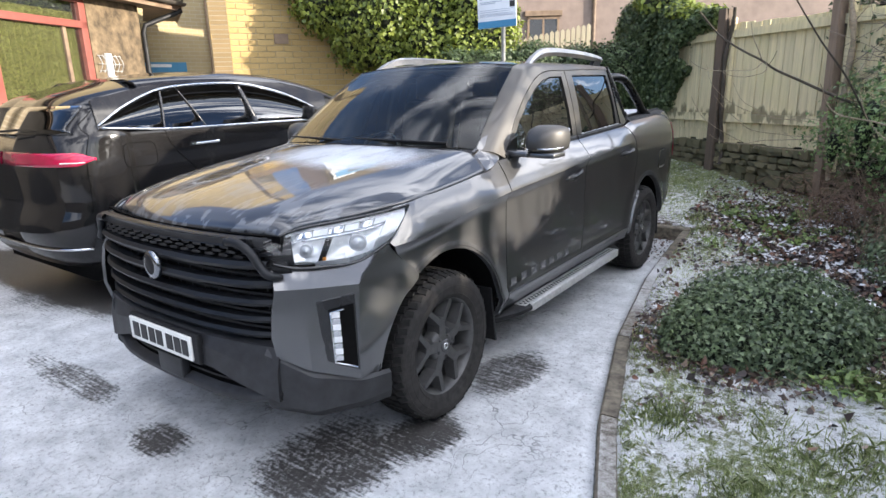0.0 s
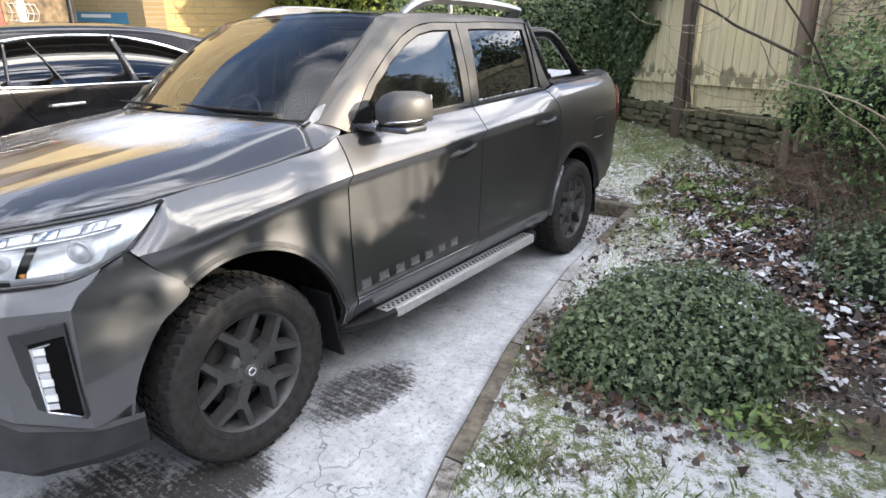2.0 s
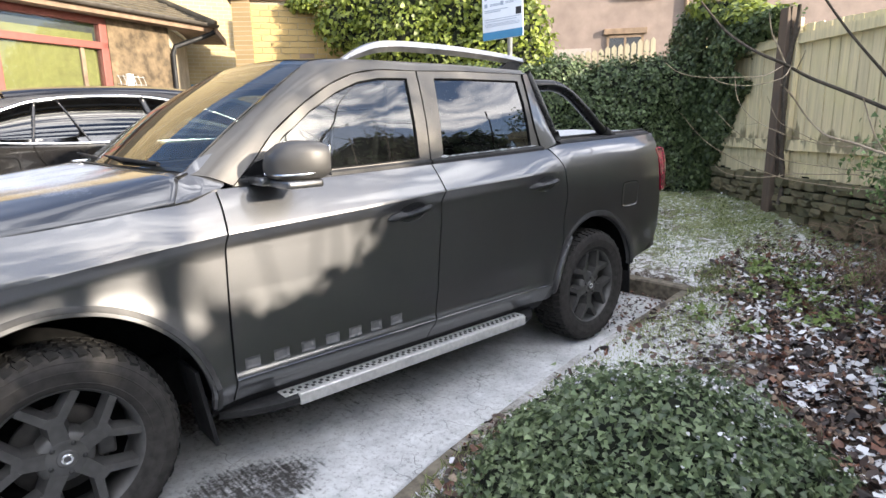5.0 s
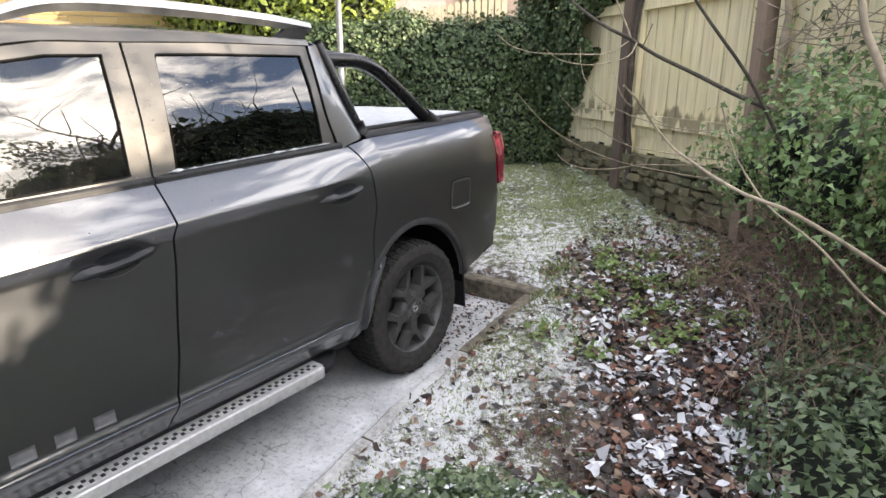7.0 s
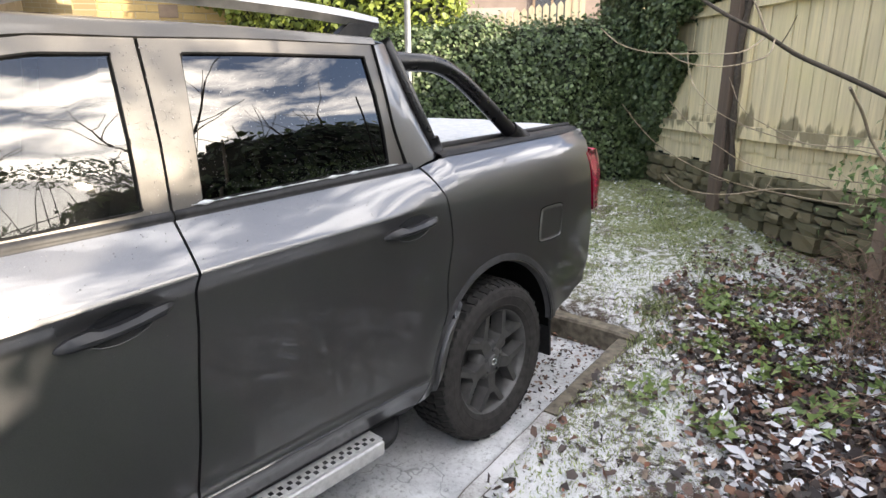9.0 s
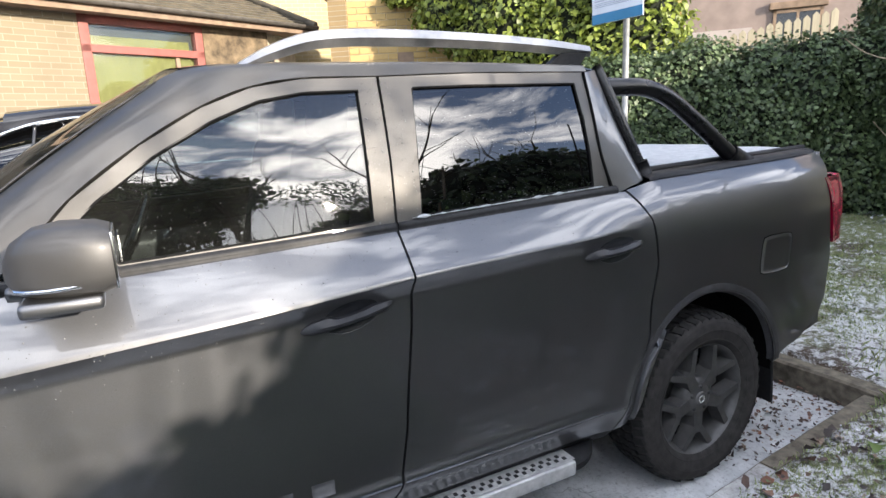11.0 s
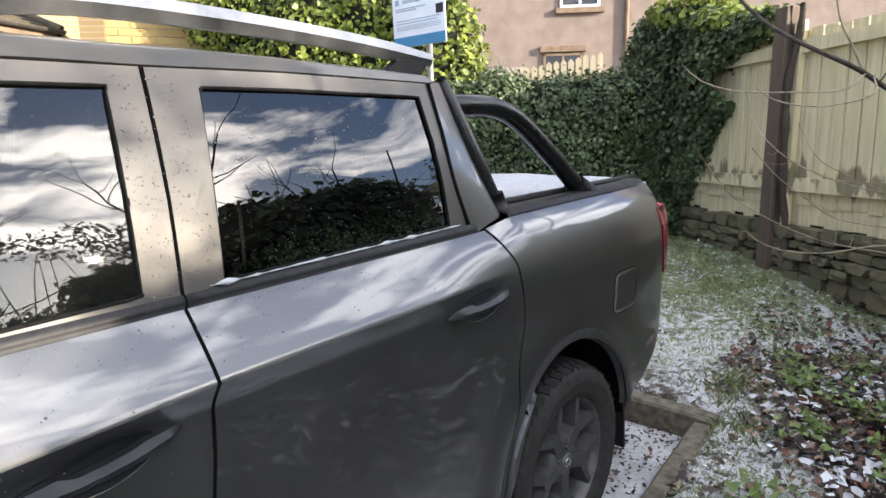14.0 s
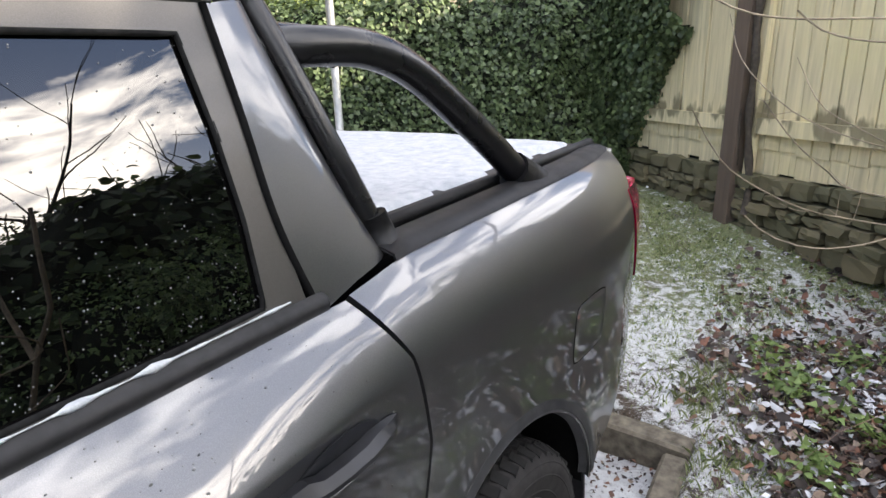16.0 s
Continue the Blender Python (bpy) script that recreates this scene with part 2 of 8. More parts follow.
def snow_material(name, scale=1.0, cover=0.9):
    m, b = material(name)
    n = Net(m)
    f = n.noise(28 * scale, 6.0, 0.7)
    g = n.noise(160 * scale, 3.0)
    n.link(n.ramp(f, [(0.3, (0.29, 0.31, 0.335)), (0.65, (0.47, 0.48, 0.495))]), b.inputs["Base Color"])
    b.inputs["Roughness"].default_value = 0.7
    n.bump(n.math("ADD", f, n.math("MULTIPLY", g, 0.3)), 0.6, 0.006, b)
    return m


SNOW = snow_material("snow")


# ==== mesh helpers ====
def part(name, bm, mat, parent=None, label="", smooth=True, angle=None):
    me = bpy.data.meshes.new(name)
    if isinstance(bm, tuple):
        me.from_pydata([tuple(v) for v in bm[0]], [], [tuple(f) for f in bm[1]])
    else:
        bm.to_mesh(me)
        bm.free()
    me.materials.append(mat)
    if smooth:
        me.shade_smooth()
        if angle:
            me.set_sharp_from_angle(angle=radians(angle))
    ob = new(name, me)
    if parent is not None:
        ob.parent = parent
    if label:
        ob["label"] = label
    return ob


def thing(name, label, category, m=None, group="", kind=""):
    ob = new(name)
    ob.empty_display_size = 0.1
    if m is not None:
        ob.matrix_world = m
    return tagged(ob, label, category, group, kind)


def cr(points, n):
    """n points along a smooth curve through the given ones."""
    p = np.array(points, float)
    if len(p) == 2:
        return p[0] + (p[1] - p[0]) * np.linspace(0, 1, n)[:, None]
    d = np.r_[0, np.cumsum(np.linalg.norm(np.diff(p, axis=0), axis=1) + 1e-9)]
    q = np.vstack([2 * p[0] - p[1], p, 2 * p[-1] - p[-2]])
    u = np.linspace(0, d[-1], n)
    k = np.clip(np.searchsorted(d, u, "right") - 1, 0, len(p) - 2)
    s = ((u - d[k]) / (d[k + 1] - d[k]))[:, None]
    a, b, c, e = q[k], q[k + 1], q[k + 2], q[k + 3]
    h = (d[k + 1] - d[k])[:, None]
    dl = np.r_[d[1] - d[0], np.diff(d), d[-1] - d[-2]]
    l0, l2 = dl[k][:, None], dl[k + 2][:, None]
    m1 = (c - a) / (h + l0) * h
    m2 = (e - b) / (h + l2) * h
    return (2 * s**3 - 3 * s**2 + 1) * b + (s**3 - 2 * s**2 + s) * m1 + (3 * s**2 - 2 * s**3) * c + (s**3 - s**2) * m2


def line(points, n):
    """n points along straight pieces."""
    p = np.array(points, float)
    d = np.r_[0, np.cumsum(np.linalg.norm(np.diff(p, axis=0), axis=1))]
    u = np.linspace(0, d[-1], n)
    return np.stack([np.interp(u, d, p[:, k]) for k in range(p.shape[1])], 1)


def loft(curves, n, m):
    c = np.stack([cr(k, n) for k in curves])
    return np.stack([cr(c[:, i], m) for i in range(n)], 1)


def flip_x(g):
    g = np.array(g, float).copy()
    g[..., 0] *= -1
    return g


def sheet(g, out=None, thick=0.0, loop=False):
    """A grid of points as a mesh, turned to face `out`, with its thickness behind."""
    a, b = g.shape[:2]
    v = g.reshape(-1, 3)
    idx = np.arange(a * b).reshape(a, b)
    if loop:
        idx = np.c_[idx, idx[:, :1]]
    f = np.stack([idx[:-1, :-1], idx[1:, :-1], idx[1:, 1:], idx[:-1, 1:]], -1).reshape(-1, 4)
    if out is not None:
        p = v[f]
        nn = np.cross(p[:, 2] - p[:, 0], p[:, 3] - p[:, 1])
        if (nn.sum(0) * np.array(out, float)).sum() < 0:
            f = f[:, ::-1]
    if thick:
        p = v[f]
        nn = np.cross(p[:, 2] - p[:, 0], p[:, 3] - p[:, 1])
        vn = np.zeros_like(v)
        for k in range(4):
            np.add.at(vn, f[:, k], nn)
        vn /= np.linalg.norm(vn, axis=1)[:, None] + 1e-12
        w = v - vn * thick
        k = len(v)
        rim = np.r_[idx[0, :-1], idx[:-1, -1], idx[-1, :0:-1], idx[:0:-1, 0]]
        side = np.stack([rim, np.roll(rim, -1), np.roll(rim, -1) + k, rim + k], -1)
        v, f = np.r_[v, w], np.r_[f, f[:, ::-1] + k, side]
    return v, f


def merge(*meshes):
    vs, fs, k = [], [], 0
    for v, f in meshes:
        vs.append(np.array(v, float))
        fs += [tuple(int(i) + k for i in face) for face in f]
        k += len(v)
    return np.concatenate(vs), fs


def box(lo, hi, bevel=0.0):
    """A box with bevelled edges."""
    bm = bmesh.new()
    bmesh.ops.create_cube(bm, size=1.0)
    lo, hi = Vector(lo), Vector(hi)
    for v in bm.verts:
        v.co = Vector((lo[k] + (v.co[k] + 0.5) * (hi[k] - lo[k]) for k in range(3)))
    if bevel:
        bmesh.ops.bevel(bm, geom=list(bm.edges), offset=bevel, segments=2, affect="EDGES", profile=0.6)
    v = [tuple(k.co) for k in bm.verts]
    bm.verts.index_update()
    f = [tuple(k.index for k in q.verts) for q in bm.faces]
    bm.free()
    return v, f


def moved(mesh, m):
    return [tuple(m @ Vector(p)) for p in mesh[0]], mesh[1]


def tube(path, r, seg=10, caps=True):
    """A round bar along a path; r may vary."""
    p = np.array(path, float)
    r = np.broadcast_to(np.array(r, float), (len(p),))
    t = np.gradient(p, axis=0)
    t /= np.linalg.norm(t, axis=1)[:, None] + 1e-12
    up = np.array([0, 0, 1.0]) if abs(t[0, 2]) < 0.9 else np.array([1.0, 0, 0])
    rings = []
    for k in range(len(p)):
        a = np.cross(t[k], up)
        a /= np.linalg.norm(a) + 1e-12
        up = np.cross(a, t[k])
        w = np.linspace(0, 2 * np.pi, seg, endpoint=False)
        rings.append(p[k] + r[k] * (np.cos(w)[:, None] * a + np.sin(w)[:, None] * up))
    v, f = sheet(np.array(rings), loop=True)
    f = [tuple(q) for q in f]
    if caps:
        f += [tuple(range(seg))[::-1], tuple(range(len(v) - seg, len(v)))]
    return v, f


def lathe(profile, seg=48):
    """A profile of (x, r) turned about the x axis."""
    w = np.linspace(0, 2 * np.pi, seg, endpoint=False)
    g = np.array([[(x, r * np.cos(a), r * np.sin(a)) for a in w] for x, r in profile])
    return sheet(g, loop=True)


def prism(poly, axis, lo, hi):
    """A flat outline pushed from lo to hi along an axis."""
    n = len(poly)
    o = [k for k in range(3) if k != axis]
    v = []
    for c in (lo, hi):
        for p in poly:
            q = [0, 0, 0]
            q[axis], q[o[0]], q[o[1]] = c, p[0], p[1]
            v.append(tuple(q))
    f = [tuple(range(n))[::-1], tuple(range(n, 2 * n))]
    f += [(k, (k + 1) % n, n + (k + 1) % n, n + k) for k in range(n)]
    return v, f


def coons(bottom, top, left, right, n, m):
    """A patch in two coordinates between four edges."""
    b, t, l, r = line(bottom, n), line(top, n), line(left, m), line(right, m)
    u, v = np.linspace(0, 1, n)[None, :, None], np.linspace(0, 1, m)[:, None, None]
    c = (1 - v) * b[None] + v * t[None] + (1 - u) * l[:, None] + u * r[:, None]
    return c - ((1 - u) * (1 - v) * b[0] + u * (1 - v) * b[-1] + (1 - u) * v * t[0] + u * v * t[-1])


# ==== the pickup ====
def z_belt(y):
    return np.interp(y, [-.5, -.24, .2, .5, .62, 1.72, 2.7, 2.85, 4.1], [1.12, 1.15, 1.185, 1.225, 1.258, 1.29, 1.325, 1.352, 1.39])


def z_crease(y):
    return np.interp(y, [-.5, -.24, .3, .62, 1.24, 1.74, 2.43, 2.8, 3.5, 4.1], [.98, 1.0, 1.06, 1.09, 1.12, 1.155, 1.185, 1.195, 1.2, 1.18])


def x_belt(y):
    return np.interp(y, [-.5, -.24, .3, .5, .62, 1.7, 2.76, 2.9, 4.1], [.85, .905, .905, .89, .877, .868, .866, .86, .84])


def side_x(y, z):
    """Half width of the lower body."""
    y, z = np.broadcast_arrays(np.asarray(y, float), np.asarray(z, float))
    zb, zc, xb = z_belt(y), z_crease(y), x_belt(y)
    low = np.interp(z, [.30, .40, .44, .462, .485, .505, .52, .65, .85, 1.0], [.885, .928, .944, .958, .965, .962, .952, .949, .940, .938])
    fade = np.clip((2.78 - y) / .42, 0, 1)
    fade = fade * fade * (3 - 2 * fade)
    low = low + .034 * np.clip((z - zc + .058) / .058, 0, 1) ** 1.3
    u = np.clip((z - zc) / np.maximum(zb - zc, .02), 0, 1.3)
    high = .972 + (xb - .972) * (.76 * u + .24 * u**1.7)
    door = np.where(z > zc, high, low)
    w = np.clip((z - .90) / np.maximum(zb - .90, .02), 0, 1.05)
    base = np.interp(z, [.30, .40, .44, .462, .485, .505, .52, .65, .85, 1.0], [.885, .926, .938, .942, .945, .947, .948, .949, .952, .956])
    bed = base + .006 * np.sin(np.clip(w, 0, 1) * np.pi) - (base + .002 - xb) * w ** 5.6
    x = fade * door + (1 - fade) * bed
    for cy, k in ((0.02, .024), (3.10, .020)):
        r = np.hypot(y - cy, z - .40)
        x = x + k * np.exp(-((r - .49) / .075) ** 2) * np.clip((1.02 - z) / .3, 0, 1)
    x = x - .55 * np.maximum(0, -.15 - y) ** 2 - .25 * np.maximum(0, y - 3.6) ** 2
    return x


def up_x(y, z):
    """Half width of the cab above the belt."""
    bow = np.maximum(0, .0484 - (np.asarray(z) - 1.53) ** 2) / 4.0
    return x_belt(y) - (z - z_belt(y)) * .27 - .02 * np.maximum(0, y - 1.8) + bow


def on_side(g, fn=side_x, push=0.0):
    return np.stack([fn(g[..., 0], g[..., 1]) + push, g[..., 0], g[..., 1]], -1)


def arch(cy, r, a0, a1, n=24, fore=1.0):
    """Points (y, z) of a wheel arch from angle a0 to a1, in degrees from the rear; fore narrows its front half."""
    return [(cy + r * math.cos(radians(a)) * (fore if a > 90 else 1.0), .40 + r * math.sin(radians(a))) for a in np.linspace(a0, a1, n)]


truck = thing("pickup_truck", "dirty graphite grey double-cab pickup truck parked on the drive", "pickup truck")


def both(name, g, mat, label="", thick=.02, parent=None, out=(1, 0, 0), angle=35):
    """The same panel on both flanks."""
    made = []
    for s in (1, -1):
        h = g if s > 0 else flip_x(g)
        made.append(part(name, sheet(h, (out[0] * s, out[1], out[2]), thick), mat, parent or truck, label, angle=angle))
    return made


# flanks
A_TOP, A_BOT = (.622, 1.255), (.592, .395)
seam_a = [A_TOP, (.625, 1.19), (.615, 1.0), (.606, .74), (.60, .47), A_BOT]
seam_b = [(1.745, 1.287), (1.752, 1.16), (1.745, 1.0), (1.705, .67), (1.672, .49), (1.635, .395)]
seam_c = [(2.70, 1.322), (2.765, 1.21), (2.785, 1.04), (2.745, .76), (2.625, .47), (2.58, .395)]
G = .004


def shift(pts, d):
    return [(y + d, z) for y, z in pts]


def belt_pts(y0, y1, n=20):
    return [(y, float(z_belt(y))) for y in np.linspace(y0, y1, n)]


fd = coons([(A_BOT[0] + G, .395), (seam_b[-1][0] - G, .395)], belt_pts(A_TOP[0] + G, seam_b[0][0] - G), shift(seam_a[::-1], G), shift(seam_b[::-1], -G), 46, 100)
rd = coons([(seam_b[-1][0] + G, .395), (seam_c[-1][0] - G, .395)], belt_pts(seam_b[0][0] + G, seam_c[0][0] - G), shift(seam_b[::-1], G), shift(seam_c[::-1], -G), 46, 100)


def along_crease(g, v0=.80):
    """Slide a door's grid so that one row runs along the body crease."""
    out = g.copy()
    v = np.linspace(0, 1, len(g))
    for k in range(g.shape[1]):
        y, z = g[:, k, 0], g[:, k, 1]
        zc = min(max(float(z_crease(np.interp(1.06, z, y))), z[0] + .02), z[-1] - .02)
        zz = np.where(v < v0, z[0] + (zc - z[0]) * v / v0, zc + (z[-1] - zc) * (v - v0) / (1 - v0))
        out[:, k, 0], out[:, k, 1] = np.interp(zz, z, y), zz
    return out


fd, rd = along_crease(fd), along_crease(rd)
front_doors = both("front_door", on_side(fd), GREY, "graphite grey front door with dried dirt and grey lettering", .025)
rear_doors = both("rear_door", on_side(rd), GREY, "", .025)

fender_bottom = arch(.02, .485, 118, -2, 30) + [(.515, .395), (A_BOT[0] - G, .395)]
fender_top = [(-.235, 1.152), (-.1, 1.166), (.2, 1.187), (.44, 1.214), (.5, 1.226), (A_TOP[0] - G, 1.254)]
fe = coons(fender_bottom, fender_top, [fender_bottom[0], (-.31, .93), (-.385, 1.015), (-.33, 1.08), (-.235, 1.152)], shift(seam_a[::-1], -G), 44, 36)
both("front_wing", on_side(along_crease(fe, .60)), GREY, "", .02)
lip = np.array([[(p[0] + (p[0] - .02) * k, p[1] + (p[1] - .40) * k) for p in arch(.02, .485, 150, -2, 40)] for k in (0, .03, .06, .075)])
lp = on_side(lip, push=.0022)
lp[3, :, 0] -= .002
lp[0, :, 0] -= .03
both("wheel_arch_trim", lp, ARCH, "dirty dark grey wheel arch trim", .008)

bed_bottom = [(seam_c[-1][0] + G, .395), (2.66, .405)] + arch(3.09, .472, 176, 6, 30, .90) + [(3.60, .50), (3.75, .515), (3.95, .60), (4.02, .68)]
bed_top = [(y, float(z_belt(y))) for y in np.linspace(seam_c[0][0] + .008, 4.05, 20)]
bed_rear = [(4.02, .68), (4.035, .9), (4.0, .97), (3.965, 1.1), (3.945, 1.265), (3.99, 1.30), (4.05, float(z_belt(4.05)))]
be = coons(bed_bottom, bed_top, [bed_bottom[0]] + shift(seam_c[::-1], G)[1:-1] + [bed_top[0]], bed_rear, 60, 40)
both("bed_side", on_side(be), GREY, "graphite grey pickup bed side", .02)
lip = np.array([[(p[0] + (p[0] - 3.09) * k, p[1] + (p[1] - .40) * k) for p in arch(3.09, .472, 174, 8, 40, .90)] for k in (-.02, .015, .06, .075)])
lp = on_side(lip, push=.0022)
lp[3, :, 0] -= .002
lp[0, :, 0] -= .03
both("wheel_arch_trim", lp, ARCH, "dirty dark grey wheel arch trim", .008)

# upper doors: frames and glass
def ring(outer, inner, n):
    o, i = line(outer + outer[:1], n), line(inner + inner[:1], n)
    mid = o * .5 + i * .5
    return np.stack([o, mid, i])


fo = [(.70, 1.262), (.80, 1.355), (.90, 1.462), (1.07, 1.585), (1.23, 1.675), (1.37, 1.728), (1.52, 1.752), (1.758, 1.757), (1.752, 1.50), (1.741, 1.291), (1.4, 1.281), (1.0, 1.269)]
fi = [(.845, 1.292), (.865, 1.37), (.955, 1.455), (1.10, 1.556), (1.255, 1.64), (1.385, 1.69), (1.52, 1.712), (1.690, 1.716), (1.682, 1.5), (1.675, 1.322), (1.4, 1.309), (1.0, 1.296)]
ro = [(1.749, 1.291), (1.76, 1.5), (1.768, 1.757), (2.1, 1.768), (2.605, 1.772), (2.608, 1.62), (2.615, 1.46), (2.635, 1.332), (2.4, 1.312), (2.1, 1.303)]
ri = [(1.835, 1.322), (1.85, 1.5), (1.872, 1.722), (2.1, 1.728), (2.553, 1.730), (2.562, 1.6), (2.566, 1.48), (2.562, 1.352), (2.4, 1.344), (2.1, 1.333)]


def aligned(outer, inner, per=6):
    o, i = [], []
    for src, dst in ((outer, o), (inner, i)):
        src = src + src[:1]
        for a, b in zip(src, src[1:]):
            for k in range(per):
                dst.append((a[0] + (b[0] - a[0]) * k / per, a[1] + (b[1] - a[1]) * k / per))
        dst.append(dst[0])
    o, i = np.array(o), np.array(i)
    return np.stack([o, o * .8 + i * .2, o * .35 + i * .65, i])


for outer, inner, doors, gmat, glabel in ((fo, fi, front_doors, GLASS, "clear door window with water droplets"), (ro, ri, rear_doors, PRIVACY, "dark privacy door window with droplets")):
    g = on_side(aligned(outer, inner), up_x)
    for s, d in zip((1, -1), doors):
        h = g if s > 0 else flip_x(g)
        part("window_frame", sheet(h, (s, 0, 0), .03), DUSTY, d, angle=30)
        pane_in = np.array(inner)
        c = pane_in.mean(0)
        rings = np.stack([c + (pane_in - c) * k for k in (1.015, .6, .25, .01)])
        rings = np.concatenate([rings, rings[:, :1]], 1)
        w = on_side(rings, up_x, -.010)
        w = w if s > 0 else flip_x(w)
        pane = part("pane", sheet(w, (s, 0, 0)), gmat, d, glabel)
        pane.visible_shadow = False
        # gasket round the pane
        edge = on_side(np.array(inner + inner[:1]), up_x, -.004)
        edge = edge if s > 0 else flip_x(edge)
        part("gasket", tube(line(edge, 90), .0048, 6, False), SEAL, d)
        # belt moulding along the sill
        y0, y1 = (.72, 1.745) if inner is fi else (1.75, 2.66)
        yy = np.linspace(y0, y1, 24)
        strip = np.array([[(side_x(y, z_belt(y)) + dx, y, z_belt(y) + dz) for y in yy] for dx, dz in ((.004, -.006), (.007, .006), (.002, .020), (-.012, .024))])
        strip = strip if s > 0 else flip_x(strip)
        part("belt_moulding", sheet(strip, (s, 0, .3), .006), TRIM, d)

# screen pillars, roof sides, roof, rear pillars
outer_line = [(.70, 1.262), (.80, 1.355), (.90, 1.462), (1.07, 1.585), (1.23, 1.675), (1.37, 1.728), (1.52, 1.752), (1.758, 1.757), (2.1, 1.768), (2.625, 1.772)]
c_out = [(float(up_x(y, z)) + .002, y - .004, z + .004) for y, z in outer_line]
c_in = [(.790, .540, 1.315), (.765, .66, 1.415), (.737, .80, 1.520), (.705, .955, 1.630), (.678, 1.085, 1.720), (.660, 1.19, 1.782), (.652, 1.32, 1.803), (.648, 1.75, 1.812), (.644, 2.1, 1.812), (.625, 2.66, 1.800)]
c_mid = [(a[0] * .5 + b[0] * .5 + .016, a[1] * .5 + b[1] * .5 - .006, a[2] * .5 + b[2] * .5 + .014) for a, b in zip(c_out, c_in)]
both("roof_side", loft([c_out, c_mid, c_in], 60, 12), DUSTY, "", .015, out=(1, -.3, .6))
foot = [[(.905, .50, 1.224), (.86, .575, 1.262), (.79, .540, 1.318)], [(.895, .56, 1.240), (.862, .60, 1.268), (.785, .60, 1.375)], [(.879, .622, 1.256), (.868, .66, 1.266), (.800, .70, 1.40)]]
both("scuttle_corner", loft(foot, 10, 10), GREY, "", .01, out=(1, -.2, 1))
fillet = [[(.903, .40, 1.209), (.850, .43, 1.250), (.770, .45, 1.296)], [(.903, .47, 1.220), (.856, .52, 1.256), (.780, .50, 1.306)], [(.900, .545, 1.236), (.860, .60, 1.266), (.785, .575, 1.348)]]
both("scuttle_fillet", loft(fillet, 10, 10), GREY, "", .008, out=(.4, -.2, 1))
roof_rows = []
for y, ze, zc in ((1.205, 1.792, 1.818), (1.30, 1.802, 1.832), (1.7, 1.812, 1.848), (2.2, 1.812, 1.848), (2.55, 1.804, 1.836), (2.69, 1.792, 1.820)):
    yo = -.035 if y < 1.25 else 0
    xe = float(np.interp(y, [1.2, 1.75, 2.66], [.660, .648, .625]))
    roof_rows.append([(-xe, y, ze), (-.4, y + yo * .7, ze + (zc - ze) * .75), (0, y + yo, zc), (.4, y + yo * .7, ze + (zc - ze) * .75), (xe, y, ze)])
part("roof", sheet(loft(roof_rows, 30, 30), (0, 0, 1), .02), GREY, truck)
c1 = [(float(up_x(y, z)) + .001, y + .006, z) for y, z in ((2.605, 1.772), (2.608, 1.62), (2.615, 1.46), (2.655, 1.312))]
both_seam = [(x + .001, y - .006, z) for x, y, z in c1]
for s in (1, -1):
    part("pillar_seam", tube([(s * x, y, z) for x, y, z in cr(both_seam, 20)], .006, 6), DARK, truck)
c2 = [(.69, 2.70, 1.785), (.735, 2.745, 1.63), (.795, 2.80, 1.45), (.83, 2.835, 1.355)]
c3 = [(.625, 2.70, 1.800), (.66, 2.765, 1.64), (.70, 2.83, 1.46), (.72, 2.86, 1.355)]
both("rear_pillar", loft([c1, [(a[0] * .55 + b[0] * .45 + .004, a[1] * .55 + b[1] * .45, a[2] * .5 + b[2] * .5) for a, b in zip(c1, c2)], c2, c3], 24, 14), GREY, "", .01, out=(1, .6, 0))
back = loft([[(-.70, 2.83, 1.36), (0, 2.85, 1.36), (.70, 2.83, 1.36)], [(-.66, 2.76, 1.6), (0, 2.78, 1.6), (.66, 2.76, 1.6)], [(-.62, 2.69, 1.79), (0, 2.71, 1.81), (.62, 2.69, 1.79)]], 12, 10)
part("cab_back", sheet(back, (0, 1, 0), .02), GREY, truck)
rw = loft([[(-.56, 2.815, 1.42), (0, 2.835, 1.42), (.56, 2.815, 1.42)], [(-.53, 2.735, 1.72), (0, 2.755, 1.73), (.53, 2.735, 1.72)]], 12, 6)
part("rear_window", sheet(rw, (0, 1, 0), .006), GLOSSB, truck, "dark rear cab window")

# windscreen, cowl
ws = [[(-.782, .545, 1.325), (-.45, .455, 1.338), (0, .415, 1.342), (.45, .455, 1.338), (.782, .545, 1.325)],
      [(-.722, .865, 1.572), (-.42, .80, 1.592), (0, .775, 1.60), (.42, .80, 1.592), (.722, .865, 1.572)],
      [(-.655, 1.198, 1.788), (-.4, 1.168, 1.806), (0, 1.155, 1.814), (.4, 1.168, 1.806), (.655, 1.198, 1.788)]]
screen = part("windscreen", sheet(loft(ws, 30, 20), (0, -1, .8)), SHIELD, truck, "clear windscreen reflecting bricks and sky")
screen.visible_shadow = False
for s in (1, -1):
    e = [(s * p[0], p[1], p[2]) for p in (ws[0][4], ws[1][4], ws[2][4])]
    part("screen_gasket", tube(cr([(x + s * .004, y - .003, z + .002) for x, y, z in e], 24)[:22], .003, 6), BUMPER, truck)
cowl = loft([[(-.80, .51, 1.308), (0, .375, 1.345), (.80, .51, 1.308)], [(-.80, .55, 1.322), (0, .43, 1.340), (.80, .55, 1.322)]], 24, 4)
part("scuttle_panel", sheet(cowl, (0, 0, 1), .015), TRIM, truck, "black plastic scuttle below the windscreen")
